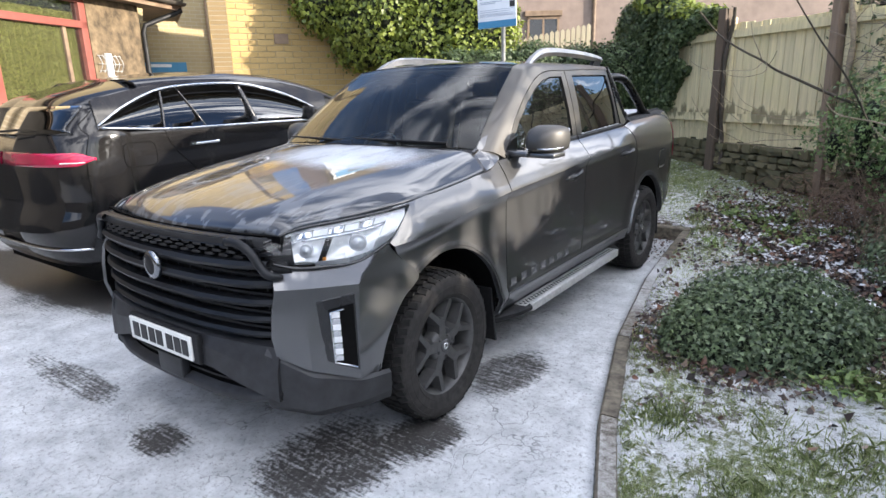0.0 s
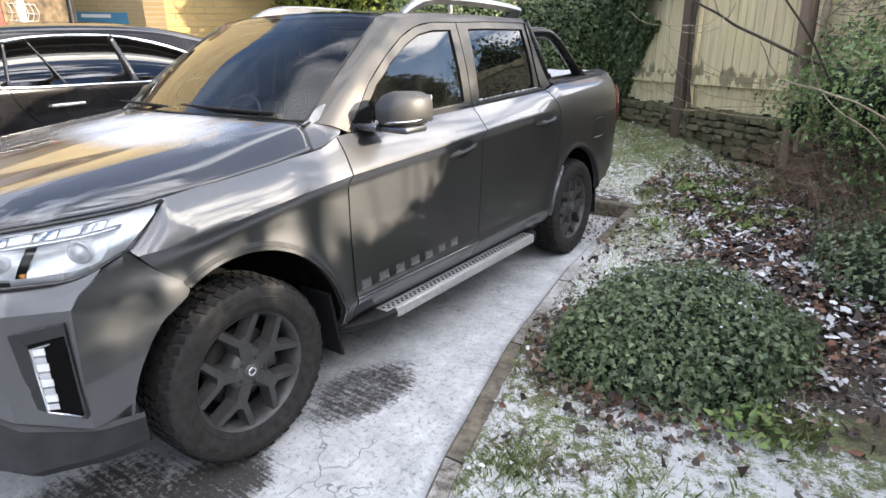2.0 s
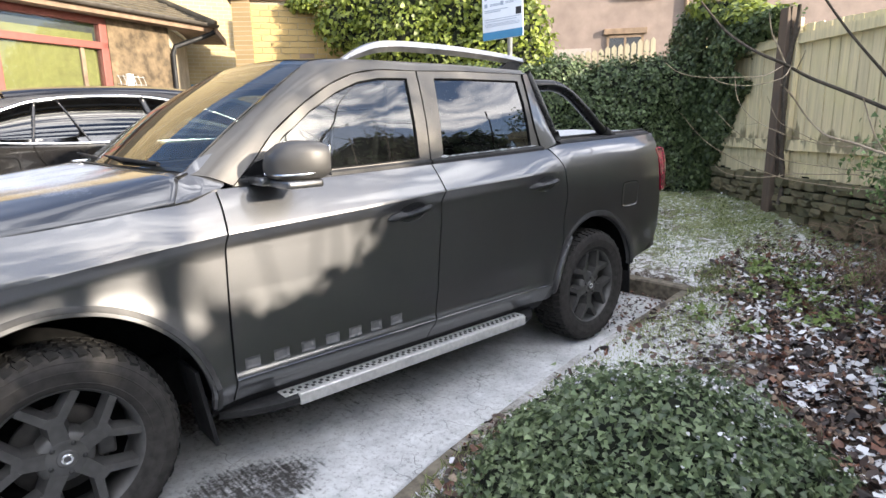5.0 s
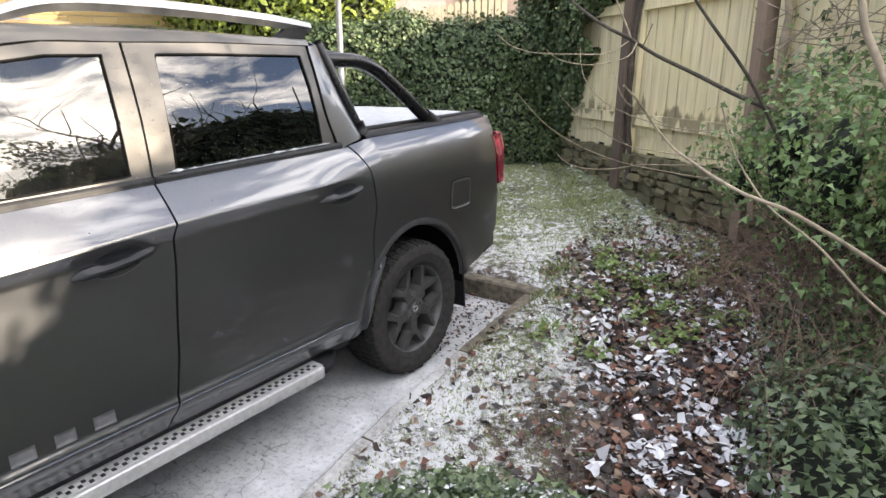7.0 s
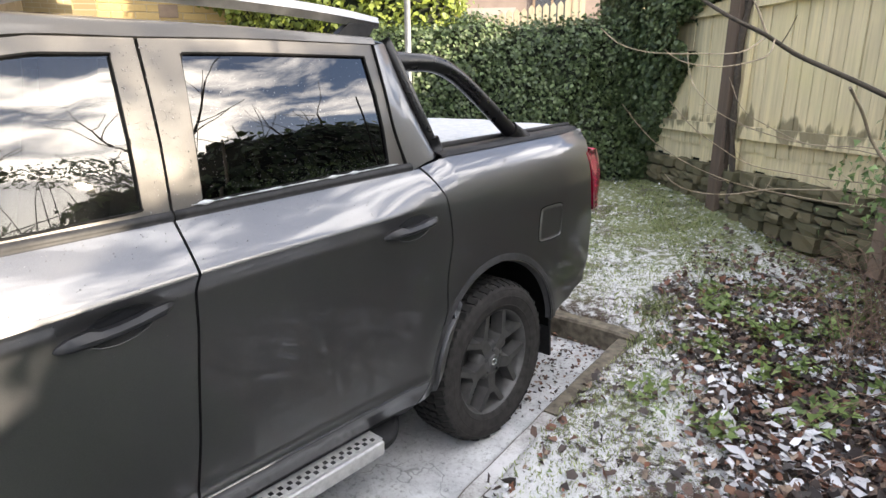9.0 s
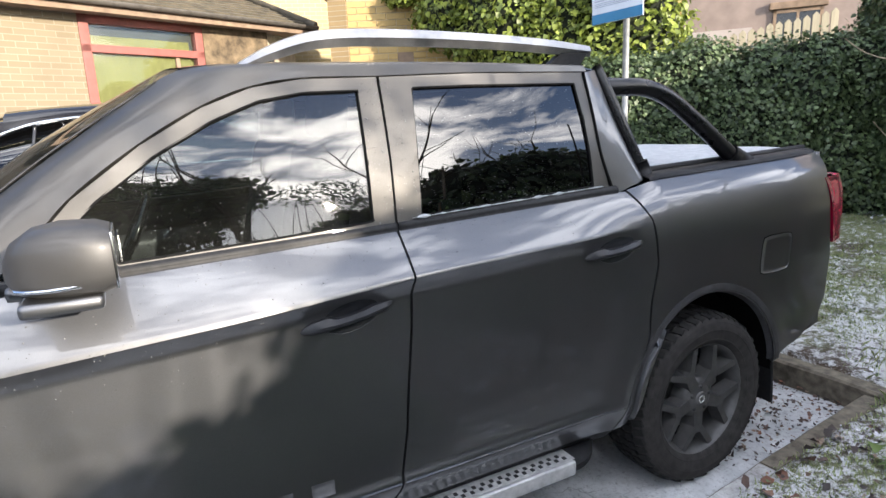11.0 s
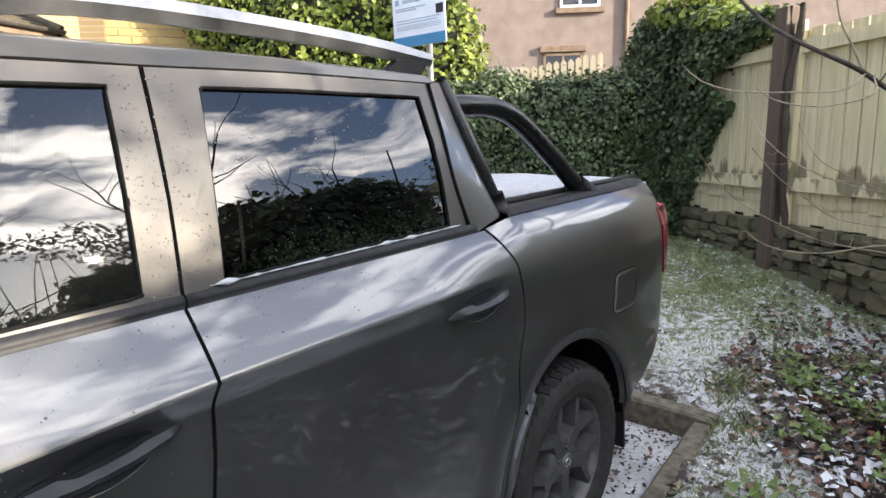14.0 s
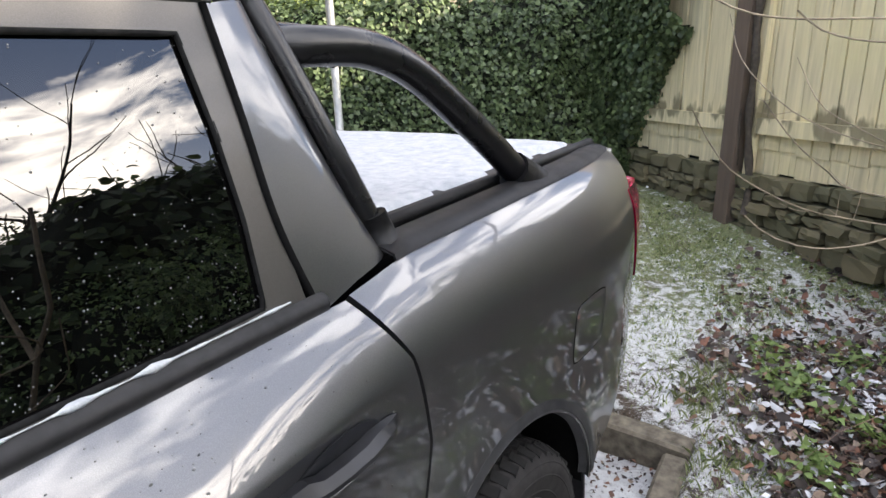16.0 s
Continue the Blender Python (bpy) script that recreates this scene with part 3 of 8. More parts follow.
for x0, x1 in ((.62, -.05), (-.08, -.66)):
    part("wiper", tube([(x0, .45 + abs(x0) * .08, 1.352), ((x0 + x1) / 2, .445, 1.366), (x1, .46, 1.372)], [.010, .009, .005], 6), TRIM, truck)

# bonnet
hc = [(0, -.86, 1.075), (0, -.835, 1.115), (0, -.75, 1.165), (0, -.55, 1.215), (0, -.2, 1.268), (0, .1, 1.306), (0, .37, 1.340)]
h1 = [(.30, -.835, 1.080), (.31, -.81, 1.118), (.32, -.73, 1.160), (.35, -.53, 1.205), (.38, -.2, 1.256), (.40, .1, 1.295), (.42, .40, 1.336)]
h2 = [(.50, -.790, 1.090), (.51, -.765, 1.122), (.525, -.69, 1.160), (.56, -.5, 1.205), (.60, -.2, 1.25), (.63, .1, 1.285), (.65, .46, 1.328)]
h3 = [(.640, -.745, 1.086), (.655, -.69, 1.126), (.70, -.62, 1.140), (.76, -.46, 1.168), (.80, -.2, 1.205), (.80, .12, 1.245), (.775, .515, 1.310)]
h4 = [(.640, -.760, 1.078), (.69, -.685, 1.108), (.77, -.55, 1.124), (.86, -.33, 1.145), (.902, -.1, 1.168), (.905, .2, 1.190), (.905, .46, 1.222)]
hood = [hc, h1, h2, h3, h4]
full = [flip_x(np.array(c)) for c in hood[:0:-1]] + [np.array(c) for c in hood]
def bonnet_paint():
    """The body paint with thawing snow where the attribute says so."""
    m = WET.copy()
    m.name = "snowy_graphite_paint"
    n = Net(m)
    b = [k for k in m.node_tree.nodes if k.type == "BSDF_PRINCIPLED"][0]
    f = n.math("ADD", n.attr("snow"), n.math("MULTIPLY", n.math("SUBTRACT", n.noise(5.0, 7.0, 0.75, stretch=(1, .5, 1)), 0.5), 0.9))
    f = n.math("ADD", f, n.math("MULTIPLY", n.math("SUBTRACT", n.noise(120.0, 4.0, 0.7), 0.5), 0.45))
    mask = n.ramp(f, [(0.28, 0.0), (0.80, 0.80)])
    run = n.math("MULTIPLY", n.ramp(n.noise(15.0, 3.0, 0.55, stretch=(1, .10, 1)), [(0.50, 0.0), (0.56, 1.0)]), n.attr("runs"))
    for slot, v, w in (("Base Color", (0.62, 0.65, 0.70), (0.17, 0.175, 0.185)), ("Metallic", 0.0, 0.1), ("Coat Weight", 0.0, 0.5)):
        old = b.inputs[slot].links[0].from_socket if b.inputs[slot].is_linked else None
        if old is None:
            n.link(n.math("SUBTRACT", 1.0, n.math("MAXIMUM", mask, n.math("MULTIPLY", run, 0.4))), b.inputs[slot])
        else:
            n.link(n.mix(mask, n.mix(n.math("MULTIPLY", run, 0.8), old, w), v), b.inputs[slot])
    n.link(n.ramp(mask, [(0.0, 0.38), (1.0, 0.8)]), b.inputs["Roughness"])
    return m


bonnet_grid = loft(full, 40, 61)
bonnet = part("bonnet", sheet(bonnet_grid, (0, 0, 1), .02), bonnet_paint(), truck, "wet graphite grey bonnet with patches of snow")


bq = np.concatenate([bonnet_grid.reshape(-1, 3)] * 2)
bs = np.clip(1.25 - ((bq[:, 0] - .16) / .62) ** 2 - ((bq[:, 1] - .14) / .34) ** 2, 0, 1) * .80
at = bonnet.data.attributes.new("snow", "FLOAT", "POINT")
at.data.foreach_set("value", bs.astype(np.float32))
at = bonnet.data.attributes.new("runs", "FLOAT", "POINT")
at.data.foreach_set("value", np.clip((-.30 - bq[:, 1]) / .2, 0, 1).astype(np.float32))


# front end
def plan(x):
    return np.interp(abs(x), [0, .3, .5, .69], [-.915, -.905, -.88, -.835])


def front_strip(z0, z1, x1, dy=0.0, n=30, lean=0.0):
    xs = np.linspace(-x1, x1, n)
    return np.array([[(x, plan(x) + dy + lean * (z - z0), z) for x in xs] for z in np.linspace(z0, z1, 4)])


# near-black sheet as the shade behind the grille bars
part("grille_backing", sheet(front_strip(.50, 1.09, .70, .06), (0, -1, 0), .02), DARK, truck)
grille = part("grille_frame", sheet(front_strip(1.052, 1.088, .60, -.006), (0, -1, .2), .05), SATIN, truck, "satin black radiator grille frame")
for z0, z1, w, push in ((.952, .992, .675, -.012), (.872, .910, .690, -.012), (.793, .829, .70, -.010), (.720, .753, .70, -.004), (.651, .684, .70, .004)):
    xs = np.linspace(-w, w, 40)
    sec = [(z0, .035), (z0 + .004, .0), (z0 * .5 + z1 * .5, -.008), (z1 - .004, .004), (z1, .04)]
    g = np.array([[(x, plan(x) + push + d + (.0 if abs(x) < .6 else (abs(x) - .6) * .25), z + .012 * (abs(x) / .7) ** 2) for x in xs] for z, d in sec])
    part("grille_bar", sheet(g, (0, -1, 0), .006), SATIN, truck, "satin black grille bar", angle=30)
for k in range(48):
    x, row = -.615 + (k // 3) * .082 + (k % 3 == 1) * .041, k % 3
    z = 1.007 + .016 * row
    v, f = prism([(-.030, -.004), (-.018, -.009), (.030, -.004), (.036, .004), (.018, .008), (-.024, .004)], 1, -.012, .012)
    part("grille_cell", moved((v, f), pose(x, plan(x) + .020 + .004 * row, z)), SATIN, truck, smooth=False)
for k in range(15):
    x = -.63 + k * 1.26 / 14
    part("grille_rib", box((x - .004, plan(x) + .04, .65), (x + .004, plan(x) + .06, .955)), TRIM, truck, smooth=False)
for z in (.703, .772, .850, .931):
    part("grille_slat", sheet(front_strip(z - .006, z + .006, .67, .03), (0, -1, 0), .02), TRIM, truck)
for s in (1, -1):
    part("grille_corner", tube(cr([(s * .50, -.888, 1.072), (s * .575, -.878, 1.068), (s * .622, -.862, 1.030), (s * .655, -.850, .980), (s * .690, -.842, .948), (s * .73, -.80, .935)], 30), [.019] * 26 + [.017, .015, .012, .008], 10), SATIN, truck)
    gap = loft([[(s * .56, -.845, 1.095), (s * .62, -.80, 1.085), (s * .66, -.765, 1.085)], [(s * .62, -.825, 1.02), (s * .655, -.80, 1.02), (s * .69, -.77, 1.02)], [(s * .66, -.825, .95), (s * .70, -.80, .945), (s * .74, -.76, .945)]], 8, 8)
    part("lamp_gap_panel", sheet(gap, (0, -1, 0), .01), TRIM, truck)
badge = part("badge", merge(lathe([(-.012, .001), (-.014, .045), (-.010, .056), (0, .060), (.01, .060)], 32)), BADGE, truck, "plain dark chrome badge disc")
badge.matrix_local = pose(0, -.945, .915, 0, 0, 90) @ Matrix.Diagonal((1, 1, 1.12, 1))
part("badge_face", lathe([(-.017, .001), (-.017, .034), (-.013, .040)], 32), TRIM, badge)

# bumper: centre, corners, lamps
lower = np.array([[(x, plan(x) + d - .02 * (1 - abs(x) / .8), z) for x in np.linspace(-.70, .70, 30)] for z, d in ((.39, .05), (.42, .0), (.50, -.022), (.585, -.018), (.63, .005), (.64, .05))])
drop = .105 * np.clip((np.abs(lower[2, :, 0]) - .34) / .34, 0, 1)
lower[2, :, 2] -= drop
lower[3, :, 2] -= drop * .55
part("bumper_beam", sheet(lower[2:], (0, -1, 0), .02, ), BUMPER, truck, "dark grey plastic front bumper beam", angle=12)
part("bumper_lip", sheet(np.array([[(x, plan(x) + d, z + .05 * (max(0, abs(x) - .45) / .25)) for x in np.linspace(-.70, .70, 30)] for z, d in ((.335, .08), (.338, .0), (.36, -.02), (.385, -.012), (.392, .03))]), (0, -1, 0), .02), BUMPER, truck)
part("lower_intake", sheet(front_strip(.36, .52, .60, .05), (0, -1, 0), .01), DARK, truck)
for z in (.42, .455):
    part("intake_slat", sheet(front_strip(z, z + .012, .60, .02), (0, -1, 0), .02), TRIM, truck)
part("skid_tab", box((-.10, -.935, .37), (.10, -.89, .475), .008), BUMPER, truck, "dark grey skid tab")
for s in (1, -1):
    rows = ((.455, (.690, -.842), (.812, -.775), (.922, -.596)), (.60, (.700, -.866), (.815, -.772), (.932, -.600)), (.75, (.706, -.858), (.818, -.752), (.939, -.598)), (.884, (.712, -.838), (.822, -.735), (.942, -.592)))
    face = np.array([[(s * p[0], p[1], z) for p in (a, b, c)] for z, a, b, c in rows], float)
    face = np.stack([line(r, 13) for r in face])
    face = np.stack([line(face[:, k], 22) for k in range(13)], 1)
    rise = np.linspace(.135, 0, 13)
    face[..., 2] = face[-1:, :, 2] - (face[-1:, :, 2] - face[..., 2]) * (1 - rise / .429)
    shelf_top = line([(s * .672, -.812, .962), (s * .76, -.722, .950), (s * .845, -.612, .948), (s * .925, -.470, .985)], 13)
    shelf = np.stack([face[-1] * (1 - k) + shelf_top * k for k in (0, .33, .66, 1)])
    edge_e = [tuple(p) for p in face[::3, -1]] + [(s * .942, -.56, .92), (s * .938, -.49, .965), (s * .930, -.43, 1.0)]
    side_b = [(s * (float(side_x(y, z)) + .002), y, z) for y, z in ((-.462, .44), (-.45, .52), (-.41, .62), (-.33, .74), (-.214, .826), (-.314, .93), (-.390, 1.012))]
    ea, eb = line(edge_e, 26), cr(side_b, 26)
    mid = ea * .5 + eb * .5
    mid[:, 0] += s * .008
    flat = np.stack([ea, mid, eb])
    corner = part("bumper_corner", merge(sheet(flat, (s, -.3, 0), .015), sheet(face, (s * .5, -1, 0), .015), sheet(shelf, (s * .4, -.6, .8), .012)), GREY, truck, "graphite grey faceted bumper corner", angle=14)
    # lamp surround and daytime running lamp
    base = Vector((s * .880, -.6685, .68))
    across = Vector((s * .118, .132, 0)).normalized()
    outn = Vector((s * .132, -.118, 0)).normalized()

    def fog(a, z, d):
        return tuple(base + across * a + outn * d + Vector((0, 0, z)))

    for pts, mat, nm, d0, d1, lab in (
            ([(-.080, .146), (.076, .168), (.080, -.168), (-.004, -.138), (-.052, -.112), (-.070, .02)], GLOSSB, "lamp_surround", .0, .012, "gloss black lamp surround"),
            ([(-.034, .112), (.070, .130), (.072, -.152), (-.014, -.122), (-.026, -.09)], DARK, "lamp_well", .010, .014, "")):
        n = len(pts)
        v = [fog(a, z, d0 - .03) for a, z in pts] + [fog(a, z, d1) for a, z in pts]
        f = [tuple(range(n, 2 * n)), tuple(range(n))[::-1]] + [(k, (k + 1) % n, n + (k + 1) % n, n + k) for k in range(n)]
        part(nm, (v, f), mat, corner, lab, smooth=False)
    for k in range(8):
        zc = .088 - k * .027
        v, f = box((-.017, -.004, -.0125), (.017, .004, .0125), .003)
        part("running_lamp", ([fog(p[0] - .006 + k * .0006, p[2] + zc, .017 + p[1]) for p in v], f), CHROME if k % 2 else WHITE, corner, "bright running lamp cell", smooth=False)
    part("running_lamp_frame", tube([fog(.030, .112, .02), fog(-.026, .102, .02), fog(-.020, -.120, .02), fog(.070, -.150, .02)], .005, 6), CHROME, corner)
    low = np.stack([line([(s * .64, -.865, .345), (s * .815, -.765, .318), (s * .915, -.585, .312), (s * .955, -.465, .315)], 16), line([(s * .64, -.885, .375), (s * .825, -.79, .35), (s * .935, -.602, .352), (s * .968, -.468, .355)], 16),
                    line([(s * .64, -.880, .600), (s * .820, -.786, .505), (s * .933, -.602, .446), (s * .966, -.466, .438)], 16), line([(s * .64, -.862, .625), (s * .812, -.77, .525), (s * .918, -.59, .458), (s * .95, -.46, .450)], 16)])
    low[..., 1] += .014
    part("bumper_skirt", sheet(low, (s * .6, -1, 0), .01), BUMPER, truck, "dark grey plastic lower bumper corner", angle=20)
    # headlamp
    top = [(s * .632, -.805, 1.062), (s * .71, -.70, 1.106), (s * .80, -.545, 1.122), (s * .885, -.365, 1.138), (s * .935, -.245, 1.154)]
    bot = [(s * .682, -.812, .985), (s * .75, -.745, .960), (s * .82, -.655, .955), (s * .895, -.535, .960), (s * .945, -.395, 1.02), ]
    tmid = [(a[0] * .5 + b[0] * .5 + s * .022, a[1] * .5 + b[1] * .5 - .02, a[2] * .5 + b[2] * .5) for a, b in zip(top, bot)]
    lamp = part("headlamp", sheet(loft([[(p[0] - s * .035, p[1] + .045, p[2]) for p in bot], [(p[0] - s * .07, p[1] + .075, p[2]) for p in tmid], [(p[0] - s * .035, p[1] + .045, p[2]) for p in top]], 24, 10), (s * .6, -1, 0)), LAMPW, truck, "clear headlamp with chrome inner reflectors")
    lens = part("lens", sheet(loft([bot, tmid, top], 24, 10), (s * .6, -1, 0)), LENS, lamp, "clear headlamp lens")
    lens.visible_shadow = False
    for edge in (top, bot):
        part("lamp_edge", tube(cr(edge, 24), .007, 6), GLOSSB, lamp)
    part("lamp_edge", tube([top[-1], (s * .945, -.32, 1.085), bot[-1]], .006, 6), GLOSSB, lamp)
    Lt, Lb = cr(top, 61), cr(bot, 61)

    def lp_(u, v, d):
        k = min(60, max(0, u * 60))
        i = min(59, int(k))
        p, q = Lt[i] + (Lt[i + 1] - Lt[i]) * (k - i), Lb[i] + (Lb[i + 1] - Lb[i]) * (k - i)
        m = q * (1 - v) + p * v + np.array((s * .022, -.02, 0)) * 4 * v * (1 - v)
        return m + np.array((-s * .62, .78, 0)) * d

    def patch(name, u0, u1, v0, v1, depth, mat, label="", slant=0.0, n=10):
        g = np.array([[lp_(u + slant * (v - .5), v, depth(np.interp(u, (u0, u1), (-1, 1)), np.interp(v, (v0, v1), (-1, 1)))) for u in np.linspace(u0, u1, n)] for v in np.linspace(v0, v1, n)])
        return part(name, sheet(g, (s * .6, -1, 0), .004), mat, lamp, label, angle=40)

    patch("dark_insert", .0, .17, .05, .95, lambda a, b: .022, TRIM)
    patch("bezel", .83, 1.0, .03, .97, lambda a, b: .012, BEZEL, "satin silver lamp bezel", .05)
    patch("lower_bezel", .33, .86, .02, .14, lambda a, b: .014, BEZEL)
    patch("upper_bezel", .14, .86, .90, .98, lambda a, b: .012, BEZEL)
    patch("divider", .385, .435, .08, .66, lambda a, b: .022, DARK, "", .10)
    for u0, u1, r, uc in ((.13, .385, .024, .26), (.43, .82, .034, .64)):
        patch("reflector_bowl", u0, u1, .12, .68, lambda a, b: .022 + .040 * max(0, 1 - (a * a + b * b) * .6), LAMPW, "bright reflector bowl", .08, 14)
        unit = part("projector", lathe([(.03, r * 1.05), (.0, r * 1.1), (-.006, r), (.002, r * .92), (-.010, r * .6), (-.016, .001)], 28), BEZEL, lamp, "glass projector in a chrome ring")
        pq = lp_(uc, .42, .040)
        unit.matrix_local = pose(pq[0], pq[1], pq[2], 0, 0, 90 + 40 * s)
        rg = part("chrome_ring", lathe([(.0, r * 1.05), (-.010, r * 1.12), (-.012, r * 1.2), (.0, r * 1.24)], 28), CHROME, lamp)
        rg.matrix_local = unit.matrix_local.copy()
    for k in range(6):
        u0 = .19 + k * .108
        patch("guide_cell", u0, u0 + .098, .75, .88, lambda a, b: .018 + .006 * a * a, WHITE if k % 2 else CHROME, "bright light guide cell", .06, 6)
    part("chrome_line", tube([tuple(lp_(u, .70, .014)) for u in np.linspace(.24, .84, 16)], .0045, 6), CHROME, lamp)
    reflector = part("indicator", box((-.02, -.02, -.022), (.02, .02, .022), .006), plain("amber_lens", (0.55, 0.22, 0.04), 0.2), lamp, "amber indicator lens")
    pq = lp_(.40, .20, .012)
    reflector.matrix_local = pose(pq[0], pq[1], pq[2], 0, 0, 30 * s) @ Matrix.Diagonal((.35, .3, .28, 1))

# number plate with plain bars
plate = part("number_plate", box((-.26, -.968, .512), (.26, -.955, .625), .004), PLATEW, truck, "white number plate with dark bars")
for x, w in ((-.195, .062), (-.125, .062), (-.055, .060), (.010, .060), (.095, .062), (.160, .060), (.220, .056)):
    part("plate_bar", box((x - w / 2, -.9715, .532), (x + w / 2 - .008, -.967, .606), .002), INK, plate, smooth=False)
part("plate_holder", box((-.275, -.957, .50), (.30, -.93, .64), .006), TRIM, truck)

# door furniture on both flanks
for s, fdoor, rdoor in ((1, front_doors[0], rear_doors[0]), (-1, front_doors[1], rear_doors[1])):
    for door, y0, y1, z0, z1 in ((fdoor, 1.40, 1.685, 1.045, 1.085), (rdoor, 2.435, 2.70, 1.108, 1.138)):
        mid = (y0 + y1) / 2
        zm = (z0 + z1) / 2
        # recess: a dark disc just proud of the door, its shade painted, with a thin rim
        cup = []
        for k, d in ((1.0, .0015), (.95, .0030), (.86, .0006), (.5, .0005), (.05, .0005)):
            row = []
            for a in np.linspace(0, 2 * np.pi, 37):
                yy = mid + .010 + .088 * k * math.cos(a)
                zz = zm + (z1 - z0) * .30 * math.cos(a) + .003 + .047 * k * math.sin(a)
                row.append((s * (float(side_x(yy, zz)) + d), yy, zz))
            cup.append(row)
        part("handle_cup", sheet(np.array(cup), (s, 0, 0)), CUP, door, "dark disc on the door, its colour standing in for recess shade")
        rim_pts = [(s * (float(side_x(yy, zz)) + .002), yy, zz) for yy, zz in [(mid + .010 + .088 * math.cos(a), zm + (z1 - z0) * .30 * math.cos(a) + .003 + .047 * math.sin(a)) for a in np.linspace(math.pi * 1.08, math.pi * 1.95, 20)]]
        part("cup_rim", tube(rim_pts, .0022, 6), GREY, door)
        # pull: an angular bar, broad at its ends, with a ridge along it
        g = []
        for u, dn, up, d in ((0, -.001, .003, .003), (.03, -.007, .012, .012), (.12, -.012, .022, .024), (.27, -.014, .024, .032), (.36, -.012, .013, .036), (.5, -.013, .012, .038), (.66, -.012, .013, .037), (.76, -.013, .017, .033), (.90, -.016, .014, .022), (.97, -.008, .010, .010), (1.0, .002, .006, .003)):
            y, z = y0 + (y1 - y0) * u, z0 + (z1 - z0) * u
            xs_ = float(side_x(y, z))
            g.append([(s * (xs_ + q * d + .001), y, z + h) for q, h in ((.05, dn), (.72, dn * .95), (1.0, dn * .45), (1.0, up * .15), (.62, up), (.05, up * 1.02))])
        v, f = sheet(np.array(g), None, loop=True)
        f = [tuple(q) if s < 0 else tuple(q)[::-1] for q in f]
        part("handle", (v, f), HANDLE, door, "dark gloss pull handle", angle=25)
    for k, (y0, w) in enumerate(((.645, .066), (.772, .072), (.900, .068), (1.022, .072), (1.145, .070), (1.268, .062), (1.385, .070))):
        z0 = .524 + .006 * k / 6
        g = np.array([[(s * (float(side_x(y, z)) + .0025), y, z) for y in np.linspace(y0, y0 + w, 4)] for z in (z0, z0 + .016, z0 + .032, z0 + .047)])
        part("decal_bar", sheet(g, (s, 0, 0), .001), DECAL, fdoor, "grey decal block")
    # ledge along the foot of the doors
    for door, y0, y1 in ((fdoor, .603, 1.668), (rear_doors[0 if s > 0 else 1], 1.682, 2.622)):
        g = np.array([[(s * (float(side_x(y, .485)) + dx), y, z) for y in np.linspace(y0, y1, 20)] for dx, z in ((.001, .487), (.0016, .491), (-.002, .496), (-.010, .506))])
        part("door_ledge", sheet(g, (s, 0, .5), .001), WET, door, angle=20)
    # mirror
    part("mirror_foot", merge(box((s * .86 if s > 0 else -.99, .76, 1.262), (s * .99 if s > 0 else -.86, .90, 1.296), .012)), GREY, fdoor)
    sail = prism([(.70, 1.268), (.865, 1.285), (.865, 1.372), (.80, 1.352)], 0, s * .845, s * .868)
    part("mirror_sail", sail, GLOSSB, fdoor, smooth=False)
    rows = []
    for y, x0, x1, z0, z1 in ((.775, .985, 1.04, 1.315, 1.36), (.795, .960, 1.090, 1.292, 1.400), (.835, .950, 1.125, 1.282, 1.428), (.89, .948, 1.150, 1.280, 1.438), (.955, .948, 1.160, 1.282, 1.434), (.982, .955, 1.152, 1.290, 1.424)):
        row = []
        for a in np.linspace(0, 2 * np.pi, 28, endpoint=False):
            c, q = math.cos(a), math.sin(a)
            row.append((s * ((x0 + x1) / 2 + (x1 - x0) / 2 * abs(c) ** .6 * np.sign(c)), y, (z0 + z1) / 2 + (z1 - z0) / 2 * abs(q) ** .62 * np.sign(q)))
        rows.append(row)
    v, f = sheet(np.array(rows), (0, 0, 0), loop=True)
    f = [tuple(q) for q in f] + [tuple(range(28)), tuple(range(len(v) - 28, len(v)))]
    shell = part("mirror_shell", (v, f), MIRRORP, fdoor, "dark grey door mirror housing", angle=50)
    part("mirror_base", merge(box((min(s * .95, s * 1.138), .80, 1.255), (max(s * .95, s * 1.138), .955, 1.287), .012)), GREY, shell)
    part("mirror_repeater", tube(cr([(s * .97, .79, 1.308), (s * 1.09, .795, 1.308), (s * 1.138, .86, 1.310), (s * 1.143, .95, 1.314)], 14), .005, 6), CHROME, shell, "chrome indicator strip")
    part("mirror_glass", box((min(s * .962, s * 1.145), .9825, 1.297), (max(s * .962, s * 1.145), .987, 1.416), .002), CHROME, shell)

    # fuel flap
    if s > 0:
        def flap(half_y, half_z, push):
            g = []
            for b in np.linspace(-1, 1, 9):
                row = []
                for a in np.linspace(-1, 1, 9):
                    y, z = 3.52 + half_y * a * math.sqrt(1 - .19 * b ** 4), .98 + half_z * b * math.sqrt(1 - .19 * a ** 4)
                    row.append((side_x(y, z) + push, y, z))
                g.append(row)
            return np.array(g)
        g = flap(.108, .090, .0008)
        part("flap_gap", sheet(g, (1, 0, 0)), DARK, truck)
        g = flap(.104, .086, .0022)
        part("fuel_flap", sheet(g, (1, 0, 0), .001), GREY, truck, "graphite grey fuel flap")
    # sill, step
    part("sill", sheet(np.array([[(s * (x + .0), y, z) for y in np.linspace(.52, 2.62, 16)] for x, z in ((.80, .30), (.868, .325), (.902, .37), (.905, .41))]), (s, 0, 0), .01), TRIM, truck)
    lo, hi = sorted((s * .80, s * .972))
    step = part("side_step", box((lo, .86, .318), (hi, 2.36, .350), .008), TRIM, truck, "black side step with silver edge")
    lo, hi = sorted((s * .965, s * .988))
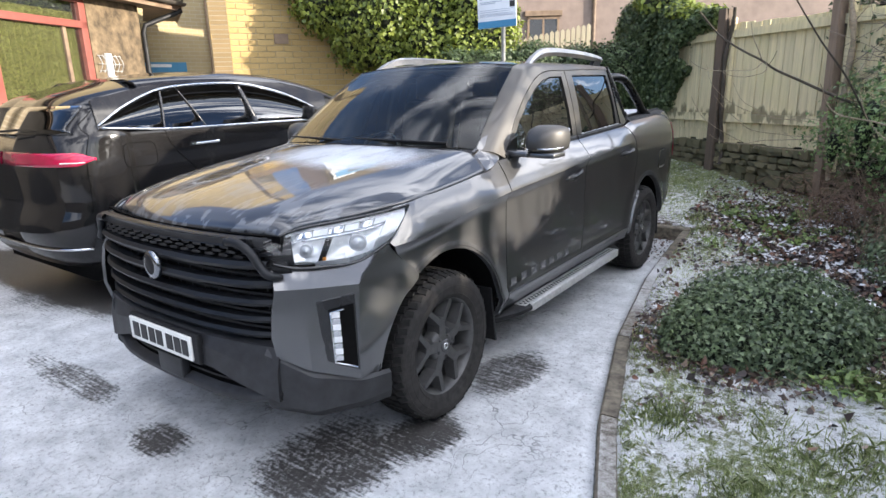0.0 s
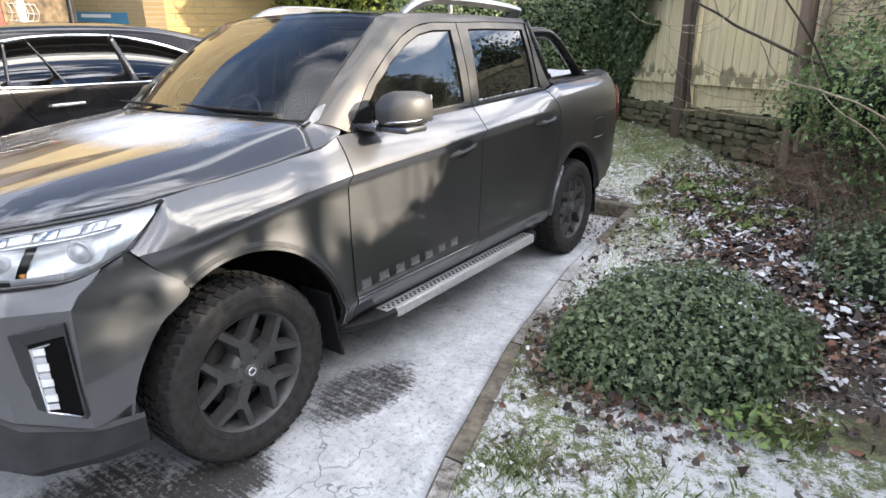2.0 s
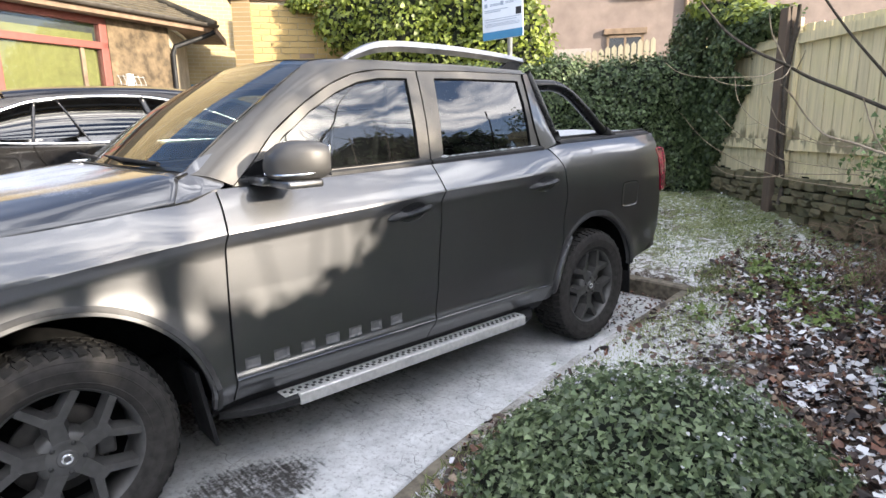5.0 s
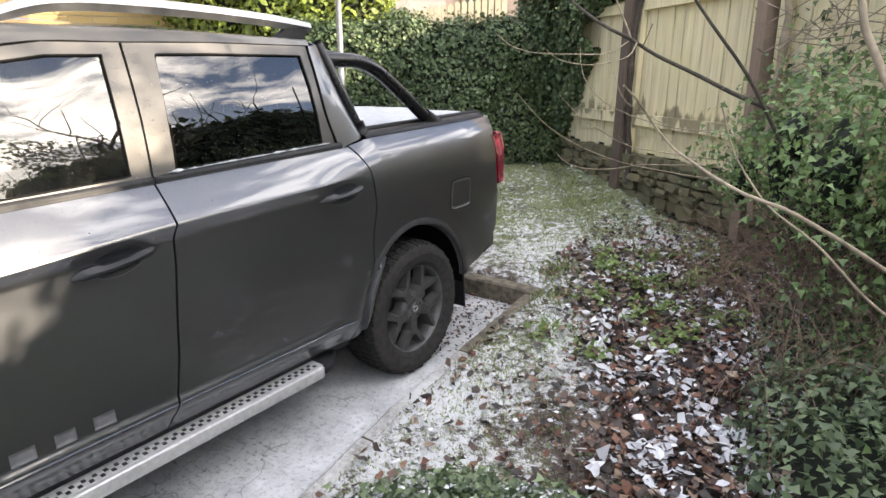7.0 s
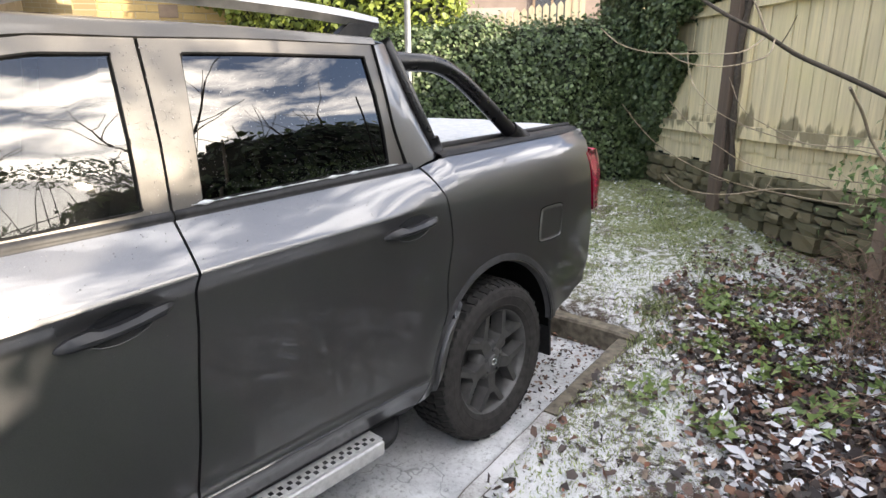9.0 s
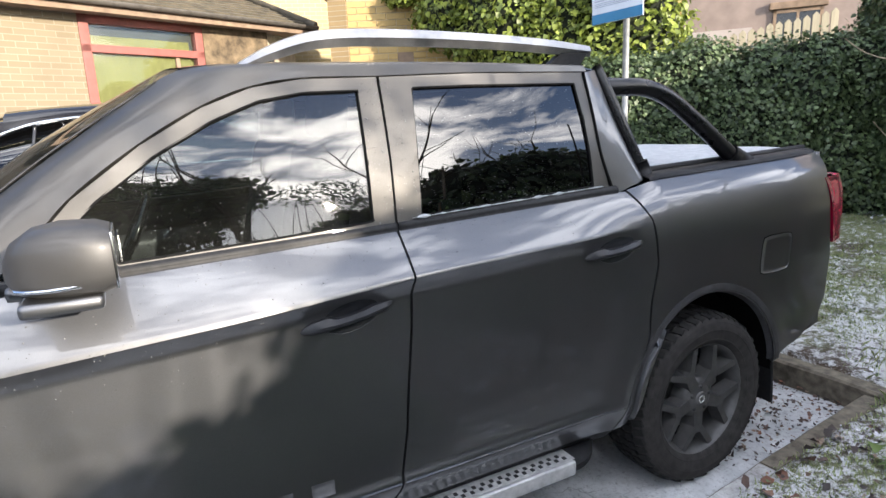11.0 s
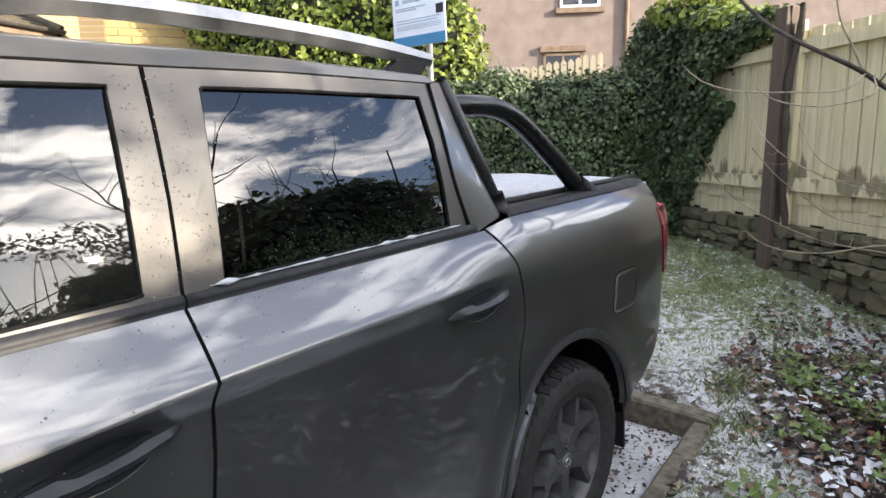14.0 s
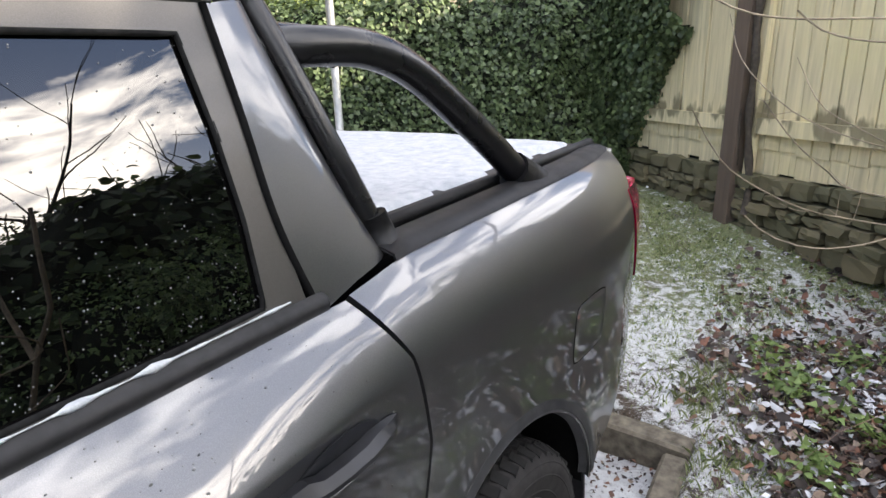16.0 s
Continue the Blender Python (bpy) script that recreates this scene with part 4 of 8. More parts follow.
    part("edge_strip", box((lo, .86, .300), (hi, 2.36, .356), .008), STEP, step, "satin silver step edge")
    lo, hi = sorted((s * .870, s * .966))
    part("tread_plate", box((lo, .80, .350), (hi, 2.37, .354), .001), plain("tread_aluminium", (0.42, 0.42, 0.415), 0.5, metal=0.3, vary=0.2, scale=60), step, "silver tread plate")
    studs = []
    for i in range(42):
        for j in range(2):
            y, x = .82 + i * .0365 + j * .018, s * (.924 + j * .022)
            studs.append(box((x - .0075, y - .0065, .353), (x + .0075, y + .0065, .3575)))
    part("grip_studs", merge(*studs), INK, step, smooth=False)
    for y0, y1, y2 in ((.86, .70, .545), (2.36, 2.45, 2.53)):
        g = []
        for t in np.linspace(0, 1, 8):
            y = y0 + (y2 - y0) * t
            xo = .985 - .10 * t**2
            g.append([(s * x, y, z) for x, z in ((.80, .310), (xo - .02, .298 + .004 * t), (xo, .315), (xo, .338), (xo - .02, .352), (.80, .352))])
        v, f = sheet(np.array(g), loop=True)
        f = [tuple(q) for q in f] + [tuple(range(6)), tuple(range(len(v) - 6, len(v)))]
        part("end_cap", (v, f), TRIM, step, angle=40)
    for y in (.95, 1.55, 2.2):
        lo, hi = sorted((s * .62, s * .82))
        part("step_bracket", box((lo, y - .03, .32), (hi, y + .03, .345)), TRIM, step, smooth=False)
    # roof rail
    rail = [(s * .665, 1.36, 1.792), (s * .655, 1.45, 1.832), (s * .648, 1.58, 1.872), (s * .642, 1.75, 1.888), (s * .638, 2.1, 1.890), (s * .630, 2.45, 1.880), (s * .622, 2.72, 1.862)]
    pr = cr(rail, 34)
    ht = np.interp(np.linspace(0, 1, 34), [0, .1, .2, .9, 1], [.014, .026, .029, .027, .022])
    g = np.array([[tuple(p + np.array((s * dx, 0, dz * h))) for dx, dz in ((-.014, -.9), (.016, -1), (.026, -.1), (.016, .85), (-.004, 1), (-.020, .6))] for p, h in zip(pr, ht)])
    v, f = sheet(g, loop=True)
    f = [tuple(q) for q in f] + [tuple(range(6)), tuple(range(len(v) - 6, len(v)))]
    rr = part("roof_rail", (v, f), SILVER, truck, "satin silver roof rail", angle=40)
    part("rail_foot", merge(prism([(2.50, 1.80), (2.66, 1.80), (2.71, 1.862), (2.60, 1.872)], 0, min(s * .612, s * .645), max(s * .612, s * .645))), TRIM, rr, smooth=False)
    # bed rail cap
    yy = np.linspace(2.83, 4.005, 20)
    cap = np.array([[(s * (float(side_x(y, z_belt(y))) + dx), y, z_belt(y) + dz) for y in yy] for dx, dz in ((.004, .002), (.0, .014), (-.03, .022), (-.07, .024), (-.085, .012), (-.088, -.02))])
    part("bed_rail_cap", sheet(cap, (0, 0, 1), .006), TRIM, truck, "black bed rail capping")
    yy = np.linspace(2.88, 4.02, 6)
    part("cover_track", tube([(s * .735, y, float(z_belt(y)) + .022) for y in yy], .017, 6), TRIM, truck, "black cover track")
    # tail lamp, rear bumper, mudflaps
    tl = []
    for z in np.linspace(.955, 1.278, 9):
        t = (z - .955) / .323
        y0 = 4.035 - .10 * t
        row = []
        for a in np.linspace(0, 1, 10):
            if a < .6:
                y = y0 + (4.155 - y0) * a / .6
                row.append((s * (float(side_x(min(y, 4.05), z)) + .004 - max(0, y - 4.05) * .3), y, z))
            else:
                b = (a - .6) / .4
                row.append((s * (float(side_x(4.05, z)) - .030 - b * .14), 4.155 + .02 * math.sin(b * 1.57), z))
        tl.append(row)
    tail = part("tail_lamp", sheet(np.array(tl), (s, 1, 0), .03), RED, truck, "red wrap-around tail lamp")
    g = np.array(tl)[1:3, 6:9] + np.array((s * .003, .002, 0))
    part("reverse_lens", sheet(g, (s, 1, 0), .003), WHITE, tail, "pale reversing lens")
    rb = []
    for z, d in ((.47, .03), (.50, .0), (.60, .0), (.68, .0), (.70, .02)):
        rb.append([(s * (.875 - d), 3.66 + max(0, z - .5) * 1.35 * 0, z + 0 * d) for _ in (0,)] + [(s * (.885 - d), 3.8, z), (s * (.865 - d), 4.0, z + .01), (s * (.84 - d), 4.10, z + .01), (s * .45, 4.19, z + .01), (0, 4.20, z + .01)])
    part("rear_bumper", sheet(np.array(rb), (s, 1, 0), .01), TRIM, truck, "black rear bumper")
    for y, z0, w in ((.46, .225, .16), (3.585, .225, .20)):
        lo, hi = sorted((s * .735, s * .93))
        v, f = box((lo, y, z0), (hi, y + .018, .56), .004)
        v = [(p[0], p[1] + (.50 - p[2]) * .16 if y < 1 else p[1] + (.5 - p[2]) * .08, p[2]) for p in v]
        part("mudflap", (v, f), TRIM, truck, "black rubber mudflap", smooth=False)
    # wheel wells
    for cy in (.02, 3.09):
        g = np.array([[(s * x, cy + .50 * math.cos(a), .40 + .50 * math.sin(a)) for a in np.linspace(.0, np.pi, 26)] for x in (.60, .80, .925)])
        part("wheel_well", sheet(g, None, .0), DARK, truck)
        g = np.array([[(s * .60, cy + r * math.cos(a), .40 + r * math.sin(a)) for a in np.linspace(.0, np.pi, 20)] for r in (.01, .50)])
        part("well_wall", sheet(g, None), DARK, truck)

part("cover_frame", box((-.72, 3.985, 1.355), (.72, 4.04, 1.402), .01), TRIM, truck)
cover = part("bed_cover", sheet(np.array([[(x, y, z_belt(y) + .006 + .012 * (1 - (x / .73) ** 2)) for x in np.linspace(-.73, .73, 12)] for y in np.linspace(2.86, 4.02, 12)]), (0, 0, 1), .02), TRIM, truck, "black bed cover")
part("tailgate", sheet(loft([[(-.80, 4.10, .66), (0, 4.13, .66), (.80, 4.10, .66)], [(-.80, 4.11, 1.1), (0, 4.14, 1.1), (.80, 4.11, 1.1)], [(-.80, 4.06, 1.39), (0, 4.09, 1.395), (.80, 4.06, 1.39)]], 12, 10), (0, 1, 0), .03), GREY, truck)
# near-black boxes fill the hollows under the body with painted shade
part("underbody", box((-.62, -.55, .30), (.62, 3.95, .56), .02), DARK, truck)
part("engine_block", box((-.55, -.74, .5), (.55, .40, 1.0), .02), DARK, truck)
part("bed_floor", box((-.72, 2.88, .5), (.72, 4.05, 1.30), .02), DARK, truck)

# sports bar: two side tubes, hoop
bar = part("sports_bar", tube(cr([(-.70, 2.88, 1.715), (-.35, 2.86, 1.755), (0, 2.855, 1.765), (.35, 2.86, 1.755), (.70, 2.88, 1.715)], 30), .036, 12), BARM, truck, "black tubular sports bar with a rear brace")
for s in (1, -1):
    part("brace", tube(cr([(s * .66, 2.715, 1.712), (s * .705, 2.80, 1.716), (s * .735, 2.92, 1.712), (s * .75, 3.03, 1.675), (s * .765, 3.17, 1.585), (s * .778, 3.34, 1.465), (s * .785, 3.465, 1.372)], 30), .035, 14), BARM, bar)
    part("brace_foot", tube([(s * .780, 3.40, 1.418), (s * .788, 3.50, 1.362)], [.047, .053], 14), TRIM, bar)
    part("upright", tube(cr([(s * .672, 2.722, 1.80), (s * .712, 2.752, 1.70), (s * .762, 2.795, 1.55), (s * .805, 2.852, 1.385)], 20), .021, 10), BARM, bar)
    part("upright_foot", tube([(s * .800, 2.845, 1.425), (s * .808, 2.862, 1.37)], [.026, .030], 10), TRIM, bar)


# wheels
def tyre_mesh():
    prof = [(-.100, .246), (-.112, .258), (-.126, .292), (-.128, .320), (-.120, .352), (-.110, .369), (-.088, .375), (0, .377), (.088, .375), (.110, .369), (.122, .355), (.130, .324), (.125, .292), (.119, .268), (.114, .262), (.112, .255), (.100, .246)]
    return lathe(cr([(x, r, 0) for x, r in prof], 44)[:, :2], 72)


def tread_mesh():
    out = []
    n = 54
    for k in range(n):
        long = .010 * (k % 2)
        for x0, x1, tw, off, h in ((-.118, -.078, .030, 0, .3845), (.078, .118, .030, .5, .3845), (-.066, -.026, .030, .3, .3855), (-.016, .018, .030, .8, .3855), (.028, .068, .030, .1, .3855)):
            a = 2 * math.pi * (k + off) / n
            v, f = box((x0, -tw / 2, h - .024), (x1, tw / 2, h), .0)
            if abs(x0) > .07:
                v = [(p[0], p[1], p[2] - (.012 + long * .6) * (abs(p[0]) > .1)) for p in v]
            out.append(moved((v, f), pose(0, 0, 0, math.degrees(a), 0, 0) @ pose(0, 0, 0, 0, 0, 14 if x0 > 0 else -14)))
    return merge(*out)


def spoke_mesh():
    """A Y-shaped spoke in the wheel's plane, rising from the hub, proud at x."""
    def arm(p0, p1, w0, w1, x0, x1, t0, t1):
        p0, p1 = np.array(p0), np.array(p1)
        d = (p1 - p0) / np.linalg.norm(p1 - p0)
        n = np.array((-d[1], d[0]))
        v = []
        for p, w, x, t in ((p0, w0, x0, t0), (p1, w1, x1, t1)):
            for k, xx in ((-1, x - t), (-.62, x), (.62, x), (1, x - t)):
                q = p + n * w / 2 * k
                v.append((xx, q[0], q[1]))
        f = [(0, 1, 5, 4), (1, 2, 6, 5), (2, 3, 7, 6), (3, 0, 4, 7), (0, 3, 2, 1), (4, 5, 6, 7)]
        return v, f
    return merge(arm((0, .02), (0, .158), .096, .076, .088, .0975, .065, .065), arm((.016, .138), (.088, .226), .046, .044, .0970, .1005, .06, .055), arm((-.016, .138), (-.088, .226), .046, .044, .0966, .1000, .06, .055))


def wheel_parts(w):
    for nm, make, mat, lab, ang in (("tyre", tyre_mesh, RUBBER, "dusty black all-terrain tyre", None), ("rim", None, RIM, "matt dark alloy rim", 30)):
        if nm == "tyre":
            ty = part("tyre", make(), mat, w, lab)
            for rr, xx in ((.350, .1235), (.318, .1300), (.275, .1215)):
                part("sidewall_rib", lathe([(xx - .003, rr + .004), (xx + .0015, rr + .0015), (xx + .0015, rr - .0015), (xx - .003, rr - .004)], 72), RUBBER, ty)
            part("tread", tread_mesh(), TREAD, ty, smooth=False)
        else:
            rm = part("rim", lathe([(-.10, .231), (.02, .221), (.080, .234), (.100, .243), (.107, .250), (.103, .258), (.09, .254), (-.09, .254)], 64), mat, w, lab, angle=30)
            part("hub", lathe([(.02, .098), (.070, .094), (.086, .084), (.0945, .050), (.0955, .030), (.092, .001)], 32), RIM, rm)
            cp = part("cap", lathe([(.085, .034), (.102, .032), (.104, .027), (.1035, .001)], 24), RIM, rm, "dark centre cap with a silver ring")
            part("cap_ring", lathe([(.1036, .019), (.1055, .018), (.1055, .012), (.1036, .011)], 24), CHROME, cp)
            part("brake_disc", lathe([(.0, .165), (.012, .160), (.012, .06), (.0, .05)], 32), plain("brake_steel", (.05, .047, .045), .55, .5, scale=20), rm, "dull steel brake disc")
            # near-black disc as the shade behind the spokes
            part("inner_dark", lathe([(-.02, .222), (-.02, .001)], 24), DARK, rm)
            part("caliper", box((-.0, .10, -.06), (.045, .165, .06), .012), RIM, rm)
            for k in range(5):
                sp = part("spoke", spoke_mesh() if k == 0 else None or spoke_mesh(), RIM, rm, smooth=False)
                sp.matrix_local = pose(0, 0, 0, k * 72 + 8, 0, 0)
                nt = part("lug_nut", lathe([(.072, .010), (.096, .009), (.099, .004), (.099, .001)], 8), INK, rm)
                a = radians(k * 72 + 36 + 8)
                nt.matrix_local = pose(0, -.055 * math.sin(a), .055 * math.cos(a))


first = new("wheel")
first.parent = truck
wheel_parts(first)
first.matrix_local = pose(.838, 0, .386)
for m in (pose(.838, 3.10, .386, 25, 0, 0), pose(-.838, 0, .386, 0, 0, 180), pose(-.838, 3.10, .386, 0, 0, 180)):
    copy_thing(first, m)

# cabin
part("dashboard", sheet(loft([[(-.70, .62, 1.24), (0, .60, 1.27), (.70, .62, 1.24)], [(-.70, .78, 1.27), (0, .76, 1.30), (.70, .78, 1.27)], [(-.70, .92, 1.20), (0, .90, 1.22), (.70, .92, 1.20)], [(-.70, .94, .85), (0, .93, .85), (.70, .94, .85)]], 20, 16), (0, 1, 1), .02), DASH, truck, "dark grey dashboard")
part("cabin_floor", box((-.80, .5, .56), (.80, 2.78, .62)), DARK, truck)
part("bulkhead", box((-.78, .45, .56), (.78, .58, 1.28), .02), DARK, truck)
steer = part("steering_wheel", tube([(.185 * math.cos(a), .185 * math.sin(a), 0) for a in np.linspace(0, 2 * np.pi, 40)], .015, 8, False), GLOSSB, truck, "black steering wheel")
steer.matrix_local = pose(-.37, 1.02, 1.19, 64, 0, 0)
part("wheel_boss", merge(box((-.06, -.05, -.03), (.06, .05, .01), .015), box((-.18, -.012, -.02), (.18, .018, .0), .006), box((-.012, -.18, -.02), (.012, 0, .0), .006)), DASH, steer)


def seat(x, y, bench=False):
    w = .24
    st = part("seat", box((x - w, y - .26, .82), (x + w, y + .26, .98), .05), SEATM, truck, "dark cloth seat")
    v, f = box((x - w + .01, -.07, 0), (x + w - .01, .07, .62), .05)
    part("backrest", ([(p[0], y + .27 + p[1] + p[2] * .22, .95 + p[2]) for p in v], f), SEATM, st)
    v, f = box((x - .13, -.05, 0), (x + .13, .05, .19), .035)
    part("headrest", ([(p[0], y + .41 + p[1] + p[2] * .12, 1.58 + p[2]) for p in v], f), SEATM, st)


for sx, sy in ((.38, 1.28), (-.38, 1.28), (.38, 2.12), (-.38, 2.12)):
    seat(sx, sy)
part("headlining", sheet(np.array([[(x, y, 1.775) for x in np.linspace(-.62, .62, 4)] for y in np.linspace(1.22, 2.68, 4)]), (0, 0, -1), .01), plain("headlining_cloth", (.35, .34, .32), .9), truck)


# ==== more materials ====
def drive_material():
    """Concrete drive under thin trodden snow; the attribute marks where it is bare."""
    m, b = material("snowy_concrete")
    n = Net(m)
    bare = n.attr("bare")
    coarse = n.noise(3.0, 5.0, 0.6)
    speck = n.noise(38.0, 6.0, 0.8)
    fine = n.noise(150.0, 3.0, 0.7)
    turn = n.t.nodes.new("ShaderNodeMapping")
    turn.inputs["Rotation"].default_value = (0, 0, radians(-42))
    turn.inputs["Scale"].default_value = (0.04, 1.0, 1.0)
    n.link(n.place(), turn.inputs["Vector"])
    tread = n.noise(60.0, 3.0, 0.6, vec=turn.outputs["Vector"])
    f = n.math("ADD", bare, n.math("MULTIPLY", n.math("SUBTRACT", coarse, 0.5), 0.5))
    f = n.math("ADD", f, n.math("MULTIPLY", n.math("SUBTRACT", tread, 0.5), 0.55))
    f = n.math("ADD", f, n.math("MULTIPLY", n.math("SUBTRACT", speck, 0.5), 1.2))
    gone = n.ramp(f, [(0.42, 0.0), (0.66, 1.0)])
    specks = n.ramp(n.math("ADD", n.math("MULTIPLY", speck, 0.75), n.math("MULTIPLY", fine, 0.25)), [(0.52, 0.0), (0.62, 0.55)])
    gone = n.math("MAXIMUM", gone, specks)
    bend = n.node("ShaderNodeTexNoise", Scale=2.2, Detail=4.0)
    n.link(n.place(), bend.inputs["Vector"])
    shift_v = n.t.nodes.new("ShaderNodeVectorMath")
    shift_v.operation = "ADD"
    n.link(n.place(), shift_v.inputs[0])
    n.link(bend.outputs["Color"], shift_v.inputs[1])
    cell = n.node("ShaderNodeTexVoronoi", Scale=1.6)
    cell.feature = "DISTANCE_TO_EDGE"
    n.link(shift_v.outputs[0], cell.inputs["Vector"])
    crack = n.math("MULTIPLY", n.ramp(cell.outputs["Distance"], [(0.002, 0.7), (0.007, 0.0)]), n.ramp(n.noise(1.3, 3.0), [(0.47, 0.0), (0.55, 1.0)]))
    gone = n.math("MAXIMUM", gone, crack)
    concrete = n.ramp(n.noise(35.0, 6.0, 0.7), [(0.3, (0.030, 0.028, 0.027)), (0.7, (0.085, 0.080, 0.076))])
    snow = n.ramp(n.noise(5.0, 6.0, 0.7), [(0.3, (0.36, 0.37, 0.38)), (0.7, (0.64, 0.65, 0.66))])
    n.link(n.mix(gone, snow, concrete), b.inputs["Base Color"])
    n.link(n.ramp(gone, [(0.0, 0.75), (1.0, 0.42)]), b.inputs["Roughness"])
    h = n.math("SUBTRACT", n.math("MULTIPLY", speck, 0.35), n.math("MULTIPLY", gone, 0.8))
    n.bump(n.math("ADD", h, n.math("MULTIPLY", fine, 0.25)), 0.7, 0.006, b)
    return m


def soil_material():
    """Garden soil, moss and thin grass under broken snow."""
    m, b = material("snowy_soil")
    n = Net(m)
    a, c, d = n.noise(2.2, 6.0, 0.65), n.noise(17.0, 7.0, 0.72), n.noise(80.0, 4.0, 0.7)
    soil = n.ramp(d, [(0.3, (0.032, 0.024, 0.018)), (0.7, (0.13, 0.098, 0.070))])
    moss = n.ramp(d, [(0.3, (0.075, 0.088, 0.036)), (0.7, (0.25, 0.275, 0.13))])
    base = n.mix(n.ramp(n.math("ADD", a, n.attr("green")), [(0.44, 0.0), (0.60, 1.0)]), soil, moss)
    s = n.math("ADD", n.math("MULTIPLY", c, 0.75), n.math("MULTIPLY", d, 0.20))
    s = n.math("ADD", s, n.math("MULTIPLY", n.math("SUBTRACT", n.noise(260.0, 3.0, 0.7), 0.5), 0.40))
    s = n.math("ADD", s, n.attr("snow"))
    n.link(n.mix(n.ramp(s, [(0.53, 0.0), (0.60, 0.95)]), base, (0.65, 0.66, 0.67)), b.inputs["Base Color"])
    b.inputs["Roughness"].default_value = 0.9
    n.bump(n.math("ADD", c, n.math("MULTIPLY", d, 0.5)), 0.8, 0.03, b)
    return m


def wood_material(name, pale, stain, grain=22.0, foot=False):
    m, b = material(name)
    n = Net(m)
    g = n.noise(grain, 6.0, 0.65, stretch=(1, 1, 0.06))
    w = n.noise(1.6, 4.0, 0.6)
    tone = n.mix(n.math("MULTIPLY", n.each(), 0.45), n.ramp(g, [(0.25, tuple(c * 0.55 for c in pale)), (0.7, pale)]), tuple(c * 0.7 for c in pale))
    tone = n.mix(n.ramp(w, [(0.5, 0.0), (0.75, 0.6)]), tone, stain)
    if foot:
        # damp stains with pointed tops above the lower rail
        co = n.t.nodes.new("ShaderNodeTexCoord")
        sp = n.t.nodes.new("ShaderNodeSeparateXYZ")
        n.link(co.outputs["Object"], sp.inputs[0])
        damp = n.math("SUBTRACT", n.noise(7.0, 3.0, 0.5, stretch=(1, 1, 0.3)), n.math("MULTIPLY", n.math("ABSOLUTE", n.math("SUBTRACT", sp.outputs["Z"], 1.26)), 1.3))
        tone = n.mix(n.ramp(damp, [(0.40, 0.0), (0.47, 0.75)]), tone, (0.13, 0.11, 0.06))
        drip = n.noise(30.0, 4.0, 0.6, stretch=(1, 1, 0.03))
        tone = n.mix(n.ramp(drip, [(0.60, 0.0), (0.72, 0.5)]), tone, (0.20, 0.17, 0.09))
    n.link(tone, b.inputs["Base Color"])
    b.inputs["Roughness"].default_value = 0.82
    n.bump(g, 0.5, 0.004, b)
    return m


def brick_material(name, a, c):
    m, b = material(name)
    n = Net(m)
    f, g = n.noise(26.0, 5.0, 0.7), n.noise(2.0, 4.0)
    tone = n.mix(n.each(), a, c)
    tone = n.mix(n.math("MULTIPLY", n.island(), 0.5), tone, c)
    tone = n.mix(n.ramp(f, [(0.3, 0.35), (0.7, 0.0)]), tone, tuple(k * 0.62 for k in a))
    n.link(n.mix(n.ramp(g, [(0.55, 0.0), (0.8, 0.25)]), tone, (0.16, 0.13, 0.09)), b.inputs["Base Color"])
    b.inputs["Roughness"].default_value = 0.88
    n.bump(f, 0.5, 0.004, b)
    return m


DRIVE, SOIL = drive_material(), soil_material()
BOARD = wood_material("weathered_board", (0.86, 0.75, 0.47), (0.66, 0.60, 0.32), foot=True)
PICKET = wood_material("picket_wood", (0.27, 0.24, 0.17), (0.22, 0.20, 0.14))
BROWNPOST = wood_material("brown_post", (0.30, 0.22, 0.16), (0.16, 0.125, 0.09))
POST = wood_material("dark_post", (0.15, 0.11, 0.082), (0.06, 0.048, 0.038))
def kerb_material():
    """Brown weathered concrete with snow lying on top in places."""
    m, b = material("snowy_kerb")
    n = Net(m)
    f = n.noise(24.0, 6.0, 0.7)
    base = n.ramp(f, [(0.3, (0.06, 0.05, 0.038)), (0.7, (0.22, 0.19, 0.15))])
    gm = n.t.nodes.new("ShaderNodeNewGeometry")
    sp = n.t.nodes.new("ShaderNodeSeparateXYZ")
    n.link(gm.outputs["Normal"], sp.inputs[0])
    top = n.ramp(sp.outputs["Z"], [(0.75, 0.0), (0.95, 1.0)])
    s = n.math("ADD", n.math("MULTIPLY", n.noise(1.1, 2.0), 0.9), n.math("MULTIPLY", f, 0.35))
    s = n.math("ADD", s, n.math("MULTIPLY", n.noise(120.0, 3.0), 0.2))
    n.link(n.mix(n.math("MULTIPLY", top, n.ramp(s, [(0.66, 0.0), (0.90, 0.85)])), base, (0.60, 0.61, 0.62)), b.inputs["Base Color"])
    b.inputs["Roughness"].default_value = 0.9
    n.bump(f, 0.6, 0.006, b)
    return m


KERB = kerb_material()
BAREKERB = plain("damp_kerb", (0.13, 0.112, 0.085), 0.9, vary=0.55, scale=20, bump=0.008)
STONE = brick_material("mossy_stone", (0.20, 0.165, 0.095), (0.085, 0.085, 0.045))
BRICK = brick_material("yellow_brick", (0.34, 0.23, 0.085), (0.41, 0.29, 0.12))
PALEBRICK = brick_material("pale_brick", (0.20, 0.16, 0.10), (0.175, 0.138, 0.083))


